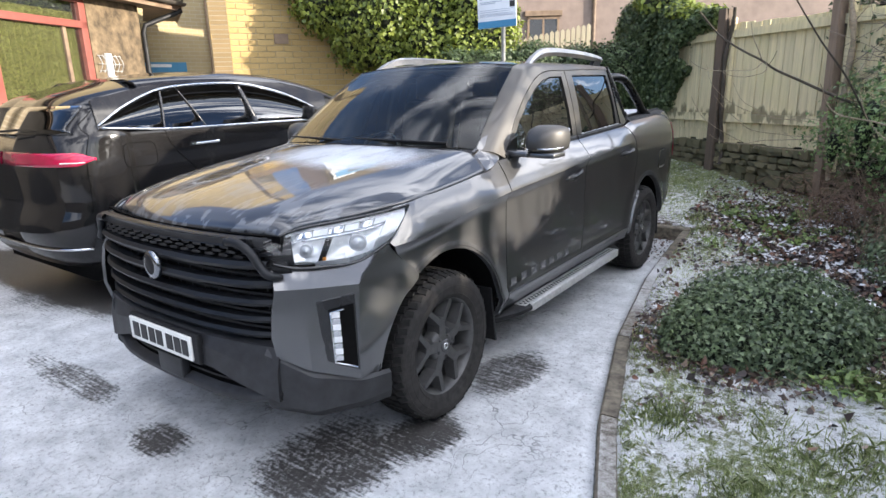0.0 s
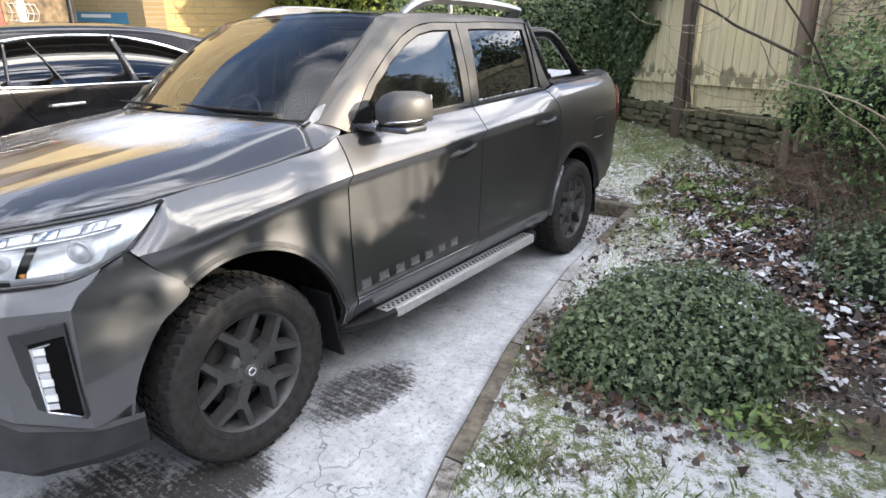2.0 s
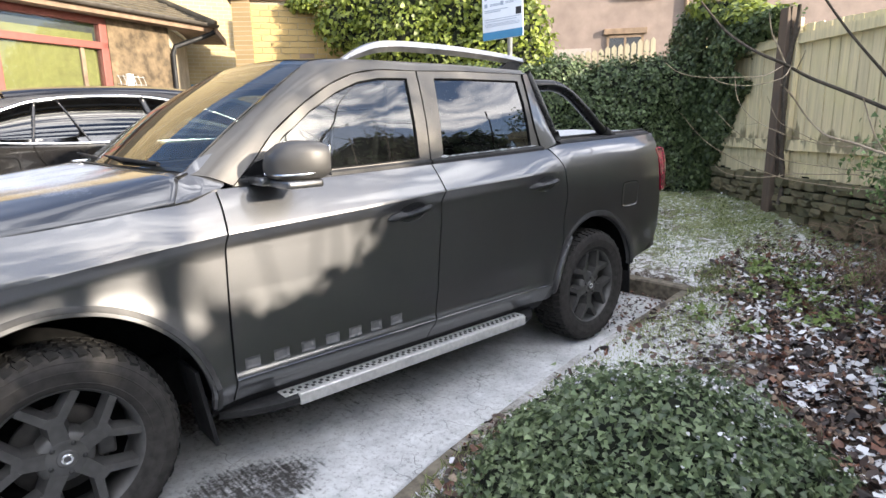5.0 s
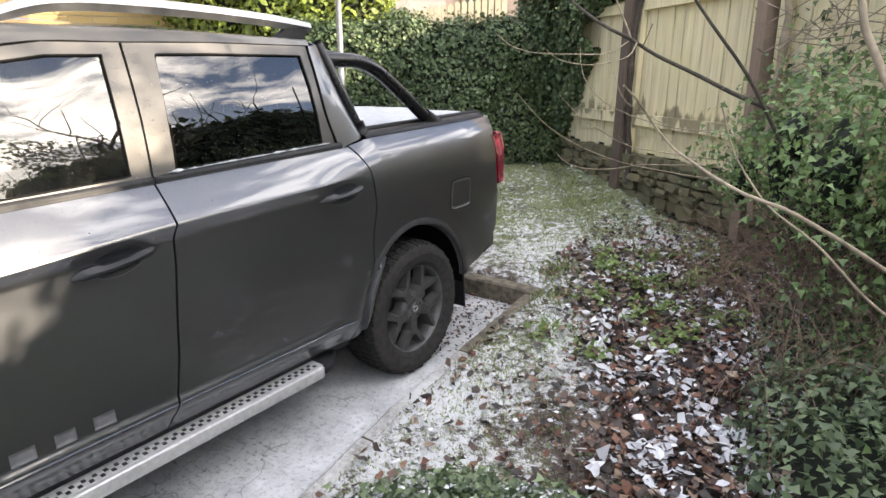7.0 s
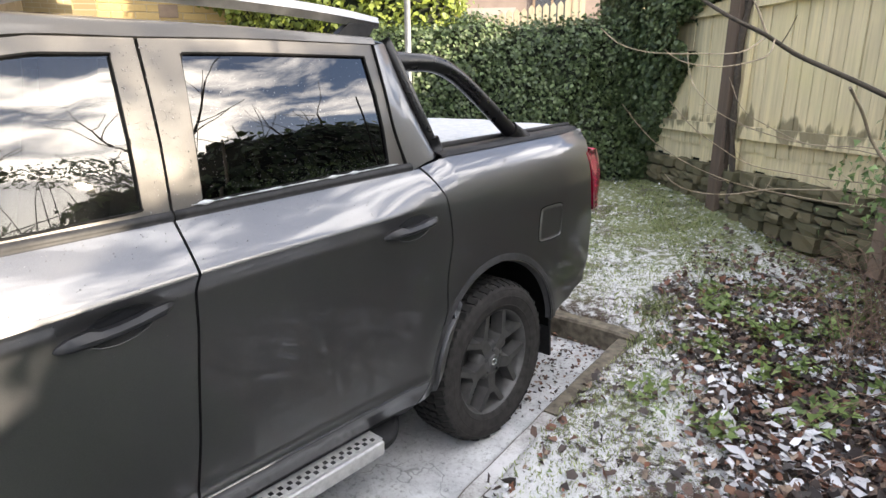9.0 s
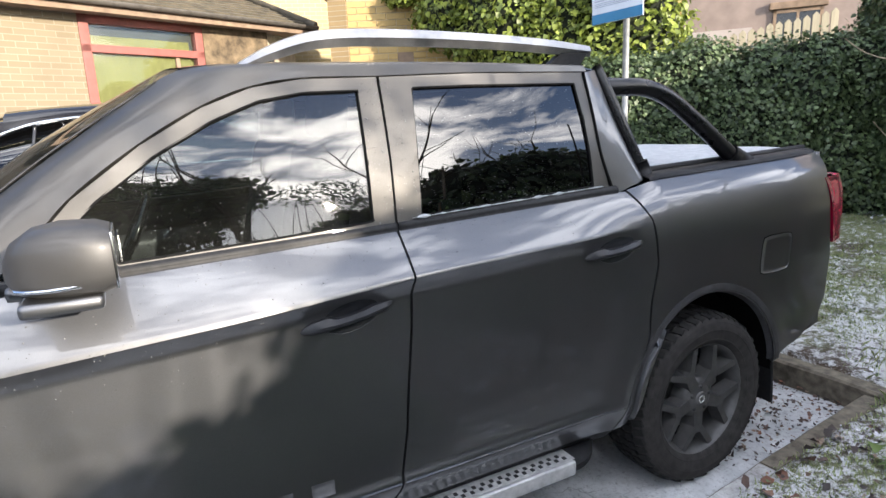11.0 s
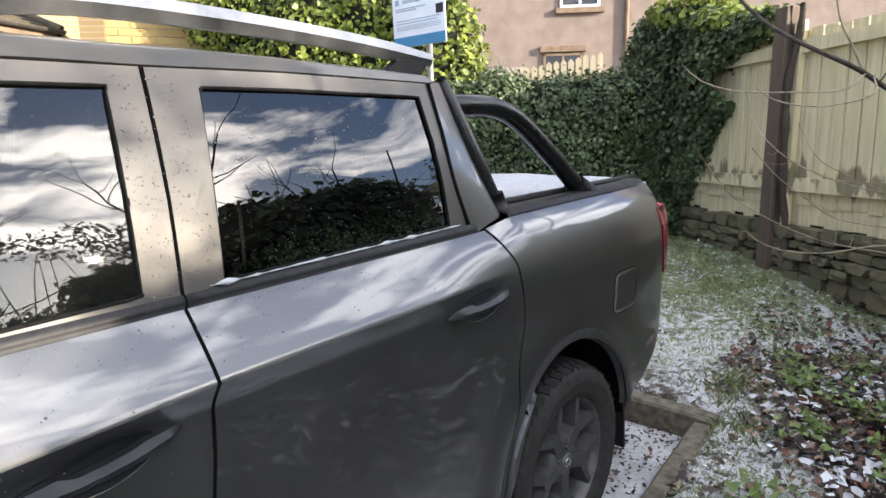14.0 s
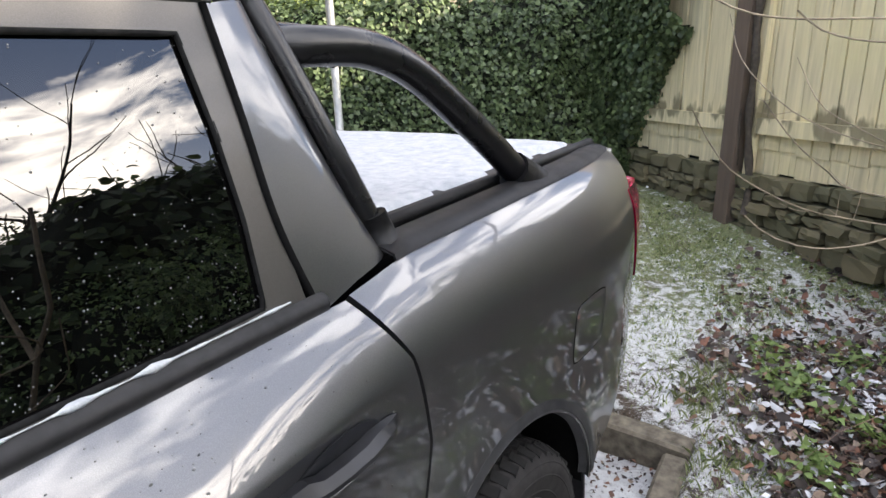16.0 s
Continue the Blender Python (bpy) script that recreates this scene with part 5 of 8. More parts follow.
def course_material(name, along, a, c, joint):
    """Far brickwork in courses; along: the wall's way on plan."""
    m, b = material(name)
    n = Net(m)
    co = n.t.nodes.new("ShaderNodeTexCoord")
    d = n.t.nodes.new("ShaderNodeVectorMath")
    d.operation = "DOT_PRODUCT"
    d.inputs[1].default_value = (*along, 0)
    n.link(co.outputs["Object"], d.inputs[0])
    sp = n.t.nodes.new("ShaderNodeSeparateXYZ")
    n.link(co.outputs["Object"], sp.inputs[0])
    cb = n.t.nodes.new("ShaderNodeCombineXYZ")
    n.link(d.outputs["Value"], cb.inputs[0])
    n.link(sp.outputs["Z"], cb.inputs[1])
    bt = n.node("ShaderNodeTexBrick", Scale=1.0, Mortar_Size=0.006, Brick_Width=0.225, Row_Height=0.075)
    bt.inputs["Color1"].default_value, bt.inputs["Color2"].default_value, bt.inputs["Mortar"].default_value = (*a, 1), (*c, 1), (*joint, 1)
    n.link(cb.outputs[0], bt.inputs["Vector"])
    g = n.noise(1.4, 4.0)
    n.link(n.mix(n.ramp(g, [(0.45, 0.0), (0.8, 0.35)]), bt.outputs["Color"], tuple(k * 0.55 for k in a)), b.inputs["Base Color"])
    b.inputs["Roughness"].default_value = 0.9
    n.bump(n.math("SUBTRACT", 1.0, bt.outputs["Fac"]), 0.6, 0.006, b)
    return m
MORTAR = plain("mortar", (0.33, 0.28, 0.20), 0.95, vary=0.25, scale=50, bump=0.003)
PINK = plain("pink_render", (0.20, 0.155, 0.135), 0.95, vary=0.16, scale=3.0, bump=0.004)
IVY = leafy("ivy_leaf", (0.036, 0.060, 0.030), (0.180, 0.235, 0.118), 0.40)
# darker copy of the ivy leaf, with shade put into its colour
IVYD = leafy("dark_shaded_ivy_leaf", (0.017, 0.036, 0.014), (0.108, 0.152, 0.062), 0.50)
# brighter, yellower copy of the ivy leaf, with sunlight put into its colour
GOLD = leafy("sunlit_yellow_ivy_leaf", (0.040, 0.068, 0.012), (0.26, 0.31, 0.055), 0.46, 0.35)
SHRUB = leafy("shrub_leaf", (0.055, 0.10, 0.032), (0.235, 0.335, 0.13), 0.45, 0.35)
GRASSM = leafy("grass_blade", (0.17, 0.215, 0.075), (0.43, 0.49, 0.22), 0.6, 0.3)
def litter_material():
    """Dead leaves: most near black, some brown, rust or pale."""
    m, b = material("dead_leaf")
    n = Net(m)
    tone = n.ramp(n.island(), [(0.0, (0.022, 0.017, 0.015)), (0.34, (0.052, 0.034, 0.028)), (0.60, (0.105, 0.062, 0.046)), (0.78, (0.20, 0.078, 0.042)), (0.90, (0.27, 0.19, 0.13)), (1.0, (0.38, 0.30, 0.24))])
    n.link(n.mix(n.ramp(n.noise(60.0, 3.0), [(0.4, 0.0), (0.7, 0.5)]), tone, (0.03, 0.025, 0.024)), b.inputs["Base Color"])
    b.inputs["Roughness"].default_value = 0.6
    return m


LITTER = litter_material()
FROST = leafy("snowy_leaf", (0.34, 0.33, 0.34), (0.62, 0.63, 0.655), 0.8, 0.0)
# near-black filler: the shade between leaves and between stones, put into colour
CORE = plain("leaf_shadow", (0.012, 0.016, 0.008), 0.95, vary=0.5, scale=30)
TWIG = plain("pale_twig", (0.30, 0.24, 0.165), 0.8, vary=0.3, scale=30)
BARK = plain("dark_bark", (0.060, 0.048, 0.036), 0.9, vary=0.4, scale=30, bump=0.004)
REDF = plain("red_frame", (0.20, 0.055, 0.042), 0.5, vary=0.15, scale=12)
BROWN = plain("brown_fascia", (0.17, 0.115, 0.075), 0.7, vary=0.3, scale=6)
TILE = plain("mossy_tile", (0.058, 0.048, 0.031), 0.9, vary=0.5, scale=5, bump=0.01)
GUTTER = plain("grey_gutter", (0.085, 0.075, 0.065), 0.6, vary=0.3, scale=12)
BLIND = plain("green_blind", (0.20, 0.20, 0.075), 0.8, vary=0.15, scale=8)
GALV = plain("galvanised_steel", (0.42, 0.43, 0.43), 0.5, metal=0.6, vary=0.2, scale=20)
SIGNW = plain("sign_white", (0.72, 0.76, 0.82), 0.45, vary=0.06, scale=4)
SIGNB = plain("sign_blue", (0.045, 0.20, 0.36), 0.45, vary=0.1, scale=6)
SIGNT = plain("sign_grey_text", (0.30, 0.36, 0.45), 0.5, vary=0.05)
rng = np.random.default_rng(5)


# ==== ground ====
KY = [-14, -3, -.2, .32, 1.4, 2.66, 3.3, 4.2, 4.3]
KX = [7.5, 2.95, 1.82, 1.63, 1.335, 1.12, 1.055, 1.005, 1.0]


def kerb_x(y):
    return np.interp(y, KY, KX)


def wobble(x, y, s=1.0, seed=0.0):
    return np.sin(x * 2.3 * s + seed) * np.cos(y * 1.9 * s + seed * 2) * .5 + np.sin(x * 5.1 * s + y * 3.7 * s + seed) * .3 + np.sin(y * 9.7 * s - x * 7.3 * s + seed) * .2


def garden(x, y):
    """1 in the garden, 0 on the drive."""
    x, y = np.broadcast_arrays(np.asarray(x, float), np.asarray(y, float))
    right = np.clip((x - kerb_x(np.minimum(y, 4.25)) - .04) / .08, 0, 1)
    behind = np.clip((y - 4.38) / .06, 0, 1) * np.clip(((x + .45) * .78 - (y - 8.0) * .62 + .5) / .3, 0, 1)
    return np.maximum(right * (y > -30), behind)


def garden_z(x, y):
    base = np.interp(y, [-10, 0, 1.4, 3, 4, 5, 6.2, 7.2, 8.0, 12], [.02, .05, .08, .11, .14, .185, .29, .50, .53, .60])
    return base + .10 * np.clip((x - 1.7) / 1.2, 0, 1) * np.clip((y - .5) / 2.5, 0, 1) + .014 * wobble(x, y, 2.2)


def ground_z(x, y):
    g = garden(x, y)
    return -.05 * (1 - g) + g * garden_z(x, y)


gx = np.r_[-400, -200, -100, -50, -30, np.arange(-20, -3, 1.0), np.arange(-3, .6, .15), np.arange(.6, 4.2, .05), np.arange(4.25, 6, .25), 7, 9, 14, 25, 50, 100, 200, 400]
gy = np.r_[-400, -200, -100, -50, -25, np.arange(-14, -3, 1.0), np.arange(-3, -.6, .12), np.arange(-.6, 8.3, .06), np.arange(8.4, 10, .3), 11, 13, 16, 22, 35, 60, 120, 250, 400]
X, Y = np.meshgrid(gx, gy)
ground = part("ground", sheet(np.stack([X, Y, ground_z(X, Y)], -1), (0, 0, 1)), SOIL)
tagged(ground, "garden soil and moss under thin broken snow", "ground", kind="structure")


def leaf_bed(x, y):
    """How far the strip of bare soil and dead leaves covers a spot."""
    left = 1.95 - .55 * (y - 3.15) + .14 * wobble(x, y, 2.6, 7.0)
    return np.clip((x - left) / .22, 0, 1) * np.clip((2.95 - x) / .3, 0, 1) * np.clip((y - 2.2) / .6, 0, 1) * np.clip((5.5 - y) / .7, 0, 1)


snow_amt = np.interp(Y, [-5, .3, 1.2, 2.0, 3.2, 4.6, 5.6, 6.4, 7.2], [.12, .085, .075, .085, .085, .11, .09, .03, -.02]) + .08 * wobble(X, Y, 1.1, 2) + .05 * wobble(X, Y, 3.1, 4)
trodden = np.exp(-((X - 2.45 + .30 * (Y - 3)) / .42) ** 2) * np.clip((Y - 1.6) / .8, 0, 1) * np.clip((5.6 - Y) / 1.0, 0, 1)
snow_amt = snow_amt - .06 * trodden - .085 * leaf_bed(X, Y) - .10 * np.clip((X - 2.5) / .4, 0, 1) * (Y > 1.2) + .05 * np.exp(-((X - 1.45 - .05 * (Y - 3)) / .28) ** 2) * (Y > 1.5)
green_amt = np.interp(Y, [-3, .6, 1.4, 3.0, 4.6, 5.6, 7], [.12, .10, -.05, -.10, -.04, .10, .14]) - .14 * trodden - .10 * leaf_bed(X, Y)
a = ground.data.attributes.new("green", "FLOAT", "POINT")
a.data.foreach_set("value", green_amt.reshape(-1).astype(np.float32))
a = ground.data.attributes.new("snow", "FLOAT", "POINT")
a.data.foreach_set("value", snow_amt.reshape(-1).astype(np.float32))

dw = np.r_[np.arange(0, 4.2, .05), np.arange(4.3, 9, .3), 10, 12, 15, 18]
dy = np.r_[np.arange(-14, -3, 1.0), np.arange(-3, 4.3, .05), 4.3]
W, DY = np.meshgrid(dw[::-1], dy)
DX = kerb_x(DY) - W


def blob(x, y, cx, cy, rx, ry, k=1.0):
    return k * np.clip(1.25 - ((x - cx) / rx) ** 2 - ((y - cy) / ry) ** 2, 0, 1)


bare = np.zeros_like(DX)
for cx, cy, rx, ry, k in ((.72, -.62, .42, .50, .66), (.95, -.25, .25, .35, .7), (-.12, -.98, .27, .16, .7), (.97, .60, .26, .46, .66), (.78, 1.7, .40, 1.4, .36), (-.05, 1.6, .72, 2.4, .60), (-1.25, -.92, .85, .17, .55), (-2.9, .25, 2.4, .42, .7), (-3.7, -.02, 2.6, .50, .90),
                          (-3.2, 1.6, 1.1, 2.6, .8), (-2.5, -.50, 1.0, .13, .4), (-4.6, -.1, 1.6, .3, .7)):
    bare = np.maximum(bare, blob(DX, DY, cx, cy, rx, ry, k))
drive = part("drive", sheet(np.stack([DX, DY, .004 * wobble(DX, DY, 1.3)], -1), (0, 0, 1), .06), DRIVE)
tagged(drive, "concrete drive under thin snow with bare wet patches", "driveway", kind="structure")
vals = np.concatenate([bare.reshape(-1)] * 2).astype(np.float32)
a = drive.data.attributes.new("bare", "FLOAT", "POINT")
a.data.foreach_set("value", vals)

# kerb stones: flush along the drive, a raised beam across its end
kerb = tagged(new("kerb"), "worn concrete kerb edging along the drive", "kerb", kind="structure")
ks = np.r_[-2.6, -1.6, -.62, .38, 1.40, 2.38, 3.34, 4.27]
for y0, y1 in zip(ks, ks[1:]):
    y0, y1 = y0 + .006, y1 - .006
    g = []
    for y in np.linspace(y0, y1, 8):
        x, h = float(kerb_x(y)), float(np.interp(y, [-3, 1.4, 3.2, 4.3], [.028, .034, .06, .13]))
        wgt = .003 * math.sin(y * 17)
        g.append([(x + .004, y, -.10), (x + .004, y, h - .014 + wgt), (x + .018, y, h + wgt), (x + .095, y, h + .002 + wgt), (x + .110, y, h - .012), (x + .110, y, -.10)])
    v, f = sheet(np.array(g), loop=True)
    f = [tuple(q) for q in f] + [tuple(range(6)), tuple(range(len(v) - 6, len(v)))]
    part("kerb_stone", (v, f), BAREKERB if y0 > 3.3 or .3 < y0 < .5 else KERB, kerb, smooth=False)
for x0, x1 in ((1.10, .28), (.27, -.60), (-.61, -1.5)):
    g = []
    for x in np.linspace(x0, x1, 6):
        y = 4.30 + (1.1 - x) * .02
        h = .138 + .004 * math.sin(x * 9)
        g.append([(x, y, -.1), (x, y, h - .012), (x, y + .014, h), (x, y + .11, h), (x, y + .125, h - .012), (x, y + .125, -.1)])
    v, f = sheet(np.array(g), loop=True)
    f = [tuple(q) for q in f] + [tuple(range(6)), tuple(range(len(v) - 6, len(v)))]
    part("kerb_beam", (v, f), BAREKERB, kerb, smooth=False)


# ==== foliage helpers ====
LEAF = np.array([(0, 0, 0), (.46, .22, .05), (.34, .62, .03), (0, 1.0, -.06), (-.34, .62, .03), (-.46, .22, .05)])
LEAF_F = np.array([(0, 1, 2, 3), (0, 3, 4, 5)])
LOBED = np.array([(0, 0, 0), (.50, .10, .06), (.24, .46, .02), (0, 1.0, -.10), (-.24, .46, .02), (-.50, .10, .06)])
CURL = np.array([(0, 0, 0), (.27, .24, .20), (.23, .66, .15), (.04, 1.0, .10), (-.20, .70, -.04), (-.30, .26, .13)])


def unit(a):
    return a / (np.linalg.norm(a, axis=-1, keepdims=True) + 1e-9)


def leaf_mesh(P, N, size, shape=LEAF, spread=.7, hang=1.0, uneven=0.0):
    """Many small leaves at P, facing roughly along N, tips hanging."""
    n = len(P)
    nn = unit(unit(N) + spread * rng.normal(size=(n, 3)) * .6)
    tip = rng.normal(size=(n, 3)) * .7 + np.array([0, 0, -hang])
    tip = unit(tip - (tip * nn).sum(1, keepdims=True) * nn)
    side = np.cross(tip, nn)
    s = np.asarray(size)[:, None, None] if np.ndim(size) else size
    q = (shape[None] + uneven * rng.normal(size=(n, len(shape), 3))) * s
    v = P[:, None] + q[..., 0:1] * side[:, None] + q[..., 1:2] * tip[:, None] + q[..., 2:3] * nn[:, None]
    k = len(shape)
    f = (LEAF_F[None] + (np.arange(n) * k)[:, None, None]).reshape(-1, 4)
    return v.reshape(-1, 3), f


def fast(name, v, f, mat, parent=None, kind="", label="", category="", smooth=False):
    """A large mesh straight from arrays."""
    me = bpy.data.meshes.new(name)
    v, f = np.asarray(v, np.float32), np.asarray(f, np.int32)
    me.vertices.add(len(v))
    me.vertices.foreach_set("co", v.reshape(-1))
    me.loops.add(f.size)
    me.loops.foreach_set("vertex_index", f.reshape(-1))
    me.polygons.add(len(f))
    me.polygons.foreach_set("loop_start", np.arange(0, f.size, f.shape[1], dtype=np.int32))
    me.update()
    me.validate()
    me.materials.append(mat)
    if smooth:
        me.shade_smooth()
    ob = new(name, me)
    if parent is not None:
        ob.parent = parent
    return tagged(ob, label, category, kind=kind)


def sample(v, f, n):
    """n points and normals over a quad mesh, even by area."""
    v, f = np.asarray(v, float), np.asarray(f)
    p = v[f]
    nn = np.cross(p[:, 2] - p[:, 0], p[:, 3] - p[:, 1])
    a = np.linalg.norm(nn, axis=1)
    k = rng.choice(len(f), n, p=a / a.sum())
    s, t = rng.random((n, 1)), rng.random((n, 1))
    q = p[k]
    return (1 - s) * (1 - t) * q[:, 0] + s * (1 - t) * q[:, 1] + s * t * q[:, 2] + (1 - s) * t * q[:, 3], unit(nn[k])


def lumpy(v, amount, scale, seed=0.0):
    """Push points about with smooth noise."""
    out = []
    for p in np.asarray(v, float):
        q = noise.noise_vector(Vector(p) * scale + Vector((seed, seed, seed)))
        q2 = noise.noise_vector(Vector(p) * scale * 2.7 + Vector((seed, 3, seed)))
        out.append(p + amount * (np.array(q) + .45 * np.array(q2)))
    return np.array(out)


def hull(center, radii, seed, amount=.12, scale=2.2, floor=None, nu=28, nv=16):
    """A lumpy rounded mass."""
    u = np.linspace(0, 2 * np.pi, nu, endpoint=False)
    w = np.linspace(-.5 * np.pi, .5 * np.pi, nv)
    g = np.array([[(math.cos(b) * math.cos(a), math.cos(b) * math.sin(a), math.sin(b)) for a in u] for b in w])
    p = np.sign(g) * np.abs(g) ** .8 * np.array(radii) + np.array(center)
    v, f = sheet(p, None, loop=True)
    v = lumpy(v, amount, scale, seed)
    if floor is not None:
        v[:, 2] = np.maximum(v[:, 2], floor)
    return v, f[:, ::-1]


def bush(name, label, hulls, n, size, mat, core=.82, shape=LEAF, spread=.7, out=.05, category="bush", parent=None):
    """Masses of leaves over near-black inner hulls, whose colour stands in for inner shade."""
    t = thing(name, label, category) if parent is None else parent
    vs, fs, k = [], [], 0
    cv, cf, ck = [], [], 0
    area = [np.prod(np.ptp(h[0], axis=0)) ** (2 / 3) for h in hulls]
    for h, ar in zip(hulls, area):
        m = max(30, int(n * ar / sum(area)))
        P, N = sample(h[0], h[1], m)
        P = P + N * rng.normal(.3, .6, (m, 1)) * out
        v, f = leaf_mesh(P, N * .8 + np.array([0, 0, .35]), size * rng.uniform(.55, 1.25, m), shape, spread)
        vs.append(v)
        fs.append(f + k)
        k += len(v)
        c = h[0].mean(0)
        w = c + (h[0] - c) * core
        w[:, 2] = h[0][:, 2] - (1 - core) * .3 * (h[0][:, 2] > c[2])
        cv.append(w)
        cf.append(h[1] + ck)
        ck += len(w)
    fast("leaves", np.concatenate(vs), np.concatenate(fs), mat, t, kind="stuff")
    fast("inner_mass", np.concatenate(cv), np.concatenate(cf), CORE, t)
    return t


def wall_hull(p0, p1, z0, z1, thick, seed, amount=.10, scale=1.8, nu=40, nz=16, tops=None):
    """A lumpy upright slab from p0 to p1, its face to the left of that way turned outwards."""
    p0, p1 = np.array(p0, float), np.array(p1, float)
    d = (p1 - p0) / np.linalg.norm(p1 - p0)
    nrm = np.array((d[1], -d[0]))
    prof = [(0, 0), (0, .5), (0, .85), (.12, .96), (.35, 1.0), (.65, 1.0), (.88, .96), (1, .85), (1, .0)]
    pts = line(prof, nz * 2)
    g = []
    for t in np.linspace(0, 1, nu):
        c = p0 + (p1 - p0) * t
        zt = z1 if tops is None else float(np.interp(t, tops[0], tops[1]))
        g.append([(*(c - nrm * thick * a), z0 + (zt - z0) * b) for a, b in pts])
    v, f = sheet(np.array(g), None)
    v = lumpy(v, amount, scale, seed)
    p = v[f]
    nn = np.cross(p[:, 2] - p[:, 0], p[:, 3] - p[:, 1]).sum(0)
    if nn[:2] @ nrm < 0 and True:
        pass
    return v, f


def outward(h, ref):
    """Turn a mesh so that it faces away from ref."""
    v, f = h
    p = v[f]
    nn = np.cross(p[:, 2] - p[:, 0], p[:, 3] - p[:, 1])
    c = p.mean(1) - np.array(ref)
    return (v, f) if (nn * c).sum() > 0 else (v, f[:, ::-1])


# ==== fence and hedge at the garden's end ====
C0 = np.array((-.45, 8.0))
FU = np.array((.783, -.622))
FN = np.array((-.622, -.783))      # towards the garden
HV = np.array((-.622, -.783))


def fp(s, d, z):
    """A place along the fence: s metres from the corner, d in front of it."""
    q = C0 + FU * s + FN * d
    return (float(q[0]), float(q[1]), z)


def fence_box(s0, s1, d0, d1, z0, z1, jig=0.0):
    v, f = box((s0, d0, z0), (s1, d1, z1))
    return [fp(p[0], p[1], p[2] + (jig if p[2] > (z0 + z1) / 2 else 0)) for p in v], f


fence = thing("board_fence", "weathered pale green vertical board fence with dark posts", "fence")
fr = random.Random(3)
s = -.9
while s < 4.4:
    w = fr.uniform(.125, .15)
    top = 2.46 - .02 * max(0, s) + fr.uniform(-.02, .02)
    part("board", fence_box(s, s + w - .010, fr.uniform(0, .008), .018 + fr.uniform(0, .012), 1.02 + fr.uniform(-.02, .02), top), BOARD, fence, smooth=False)
    part("skirt_board", fence_box(s, s + w - .004, -.012, .010, .86 + fr.uniform(-.03, .02), 1.16), BOARD, fence, smooth=False)
    s += w
for s0, s1 in ((-.9, 1.46), (1.58, 4.5)):
    part("rail", fence_box(s0, s1, .026, .075, 1.135, 1.245), BOARD, fence, smooth=False)
    part("rail", fence_box(s0, s1, .026, .075, 2.24, 2.34), BOARD, fence, smooth=False)
for sp, lean in ((1.52, .02), (3.36, -.02)):
    half = .07 if sp < 3 else .05
    v, f = box((sp - half - .005, .04, .35), (sp + half - .005, .16, 2.62), .008)
    part("post", ([fp(p[0] + (p[2] - .4) * lean, p[1], p[2]) for p in v], f), POST if sp < 3 else BROWNPOST, fence, "dark stained fence post", smooth=False)
    v, f = box((sp + .095, .03, .5), (sp + .155, .09, 2.5), .006)
    part("batten", ([fp(p[0] + (p[2] - .4) * lean, p[1], p[2]) for p in v], f), BOARD, fence, smooth=False)

for s0, r0, w0 in ((1.70, .026, 1.0), (1.61, .013, 2.0), (3.50, .030, 4.0)):
    q = [fp(s0 + .03 * math.sin(w0 + z * 2.3) + .018 * math.sin(w0 * 3 + z * 7), .125 + .02 * math.sin(z * 4 + w0), z) for z in np.linspace(.55, 2.62, 22)]
    part("ivy_stem", tube(q, r0 * (1 + .25 * np.sin(np.arange(22) * 1.7 + w0)), 7), TWIG if r0 > .028 else BARK, fence, "dry brown ivy stem clinging to the fence")
# dark sheet added behind the boards as the shade in their gaps
part("backing", fence_box(-.9, 4.45, -.030, -.016, .9, 2.36), POST, fence, "added dark sheet that makes the gaps between boards look shaded", smooth=False)

# stone footing wall under the fence
footing = tagged(new("stone_wall"), "low mossy rubble stone wall under the fence", "stone wall", kind="structure")
# near-black core, so that the gaps between stones look shaded
core = [fp(*q) for q in ((-.9, -.02, .30), (4.9, -.02, .30), (4.9, -.30, .30), (-.9, -.30, .30), (-.9, -.02, 1.1), (4.9, -.02, 1.1), (4.9, -.30, 1.1), (-.9, -.30, 1.1))]
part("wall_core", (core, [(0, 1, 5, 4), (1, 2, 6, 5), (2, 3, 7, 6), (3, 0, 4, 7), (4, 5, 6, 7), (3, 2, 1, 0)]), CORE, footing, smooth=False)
stone_meshes = []
for k in range(8):
    bm = bmesh.new()
    bmesh.ops.create_cube(bm, size=1.0)
    bmesh.ops.subdivide_edges(bm, edges=list(bm.edges), cuts=1, use_grid_fill=True)
    for v in bm.verts:
        v.co += noise.noise_vector(v.co * 1.7 + Vector((k * 7.0, 0, 0))) * .13
        v.co *= 1.0 - .10 * (v.co.length > .75)
    me = bpy.data.meshes.new("stone")
    bm.to_mesh(me)
    bm.free()
    me.materials.append(STONE)
    stone_meshes.append(me)
z = .36
while z < .86:
    h = fr.uniform(.07, .14)
    s = -.85
    while s < 3.6:
        w = fr.uniform(.09, .24)
        ob = new("stone", stone_meshes[fr.randrange(8)])
        ob.parent = footing
        x, y, _ = fp(s + w / 2, .0 + fr.uniform(-.03, .04), 0)
        ob.matrix_local = pose(x, y, z + h / 2, fr.uniform(-4, 4), fr.uniform(-4, 4), math.degrees(math.atan2(FU[1], FU[0]))) @ Matrix.Diagonal((w * fr.uniform(.9, 1.1), .20, h * fr.uniform(.8, 1.15), 1))
        s += w + .012
    z += h + .008

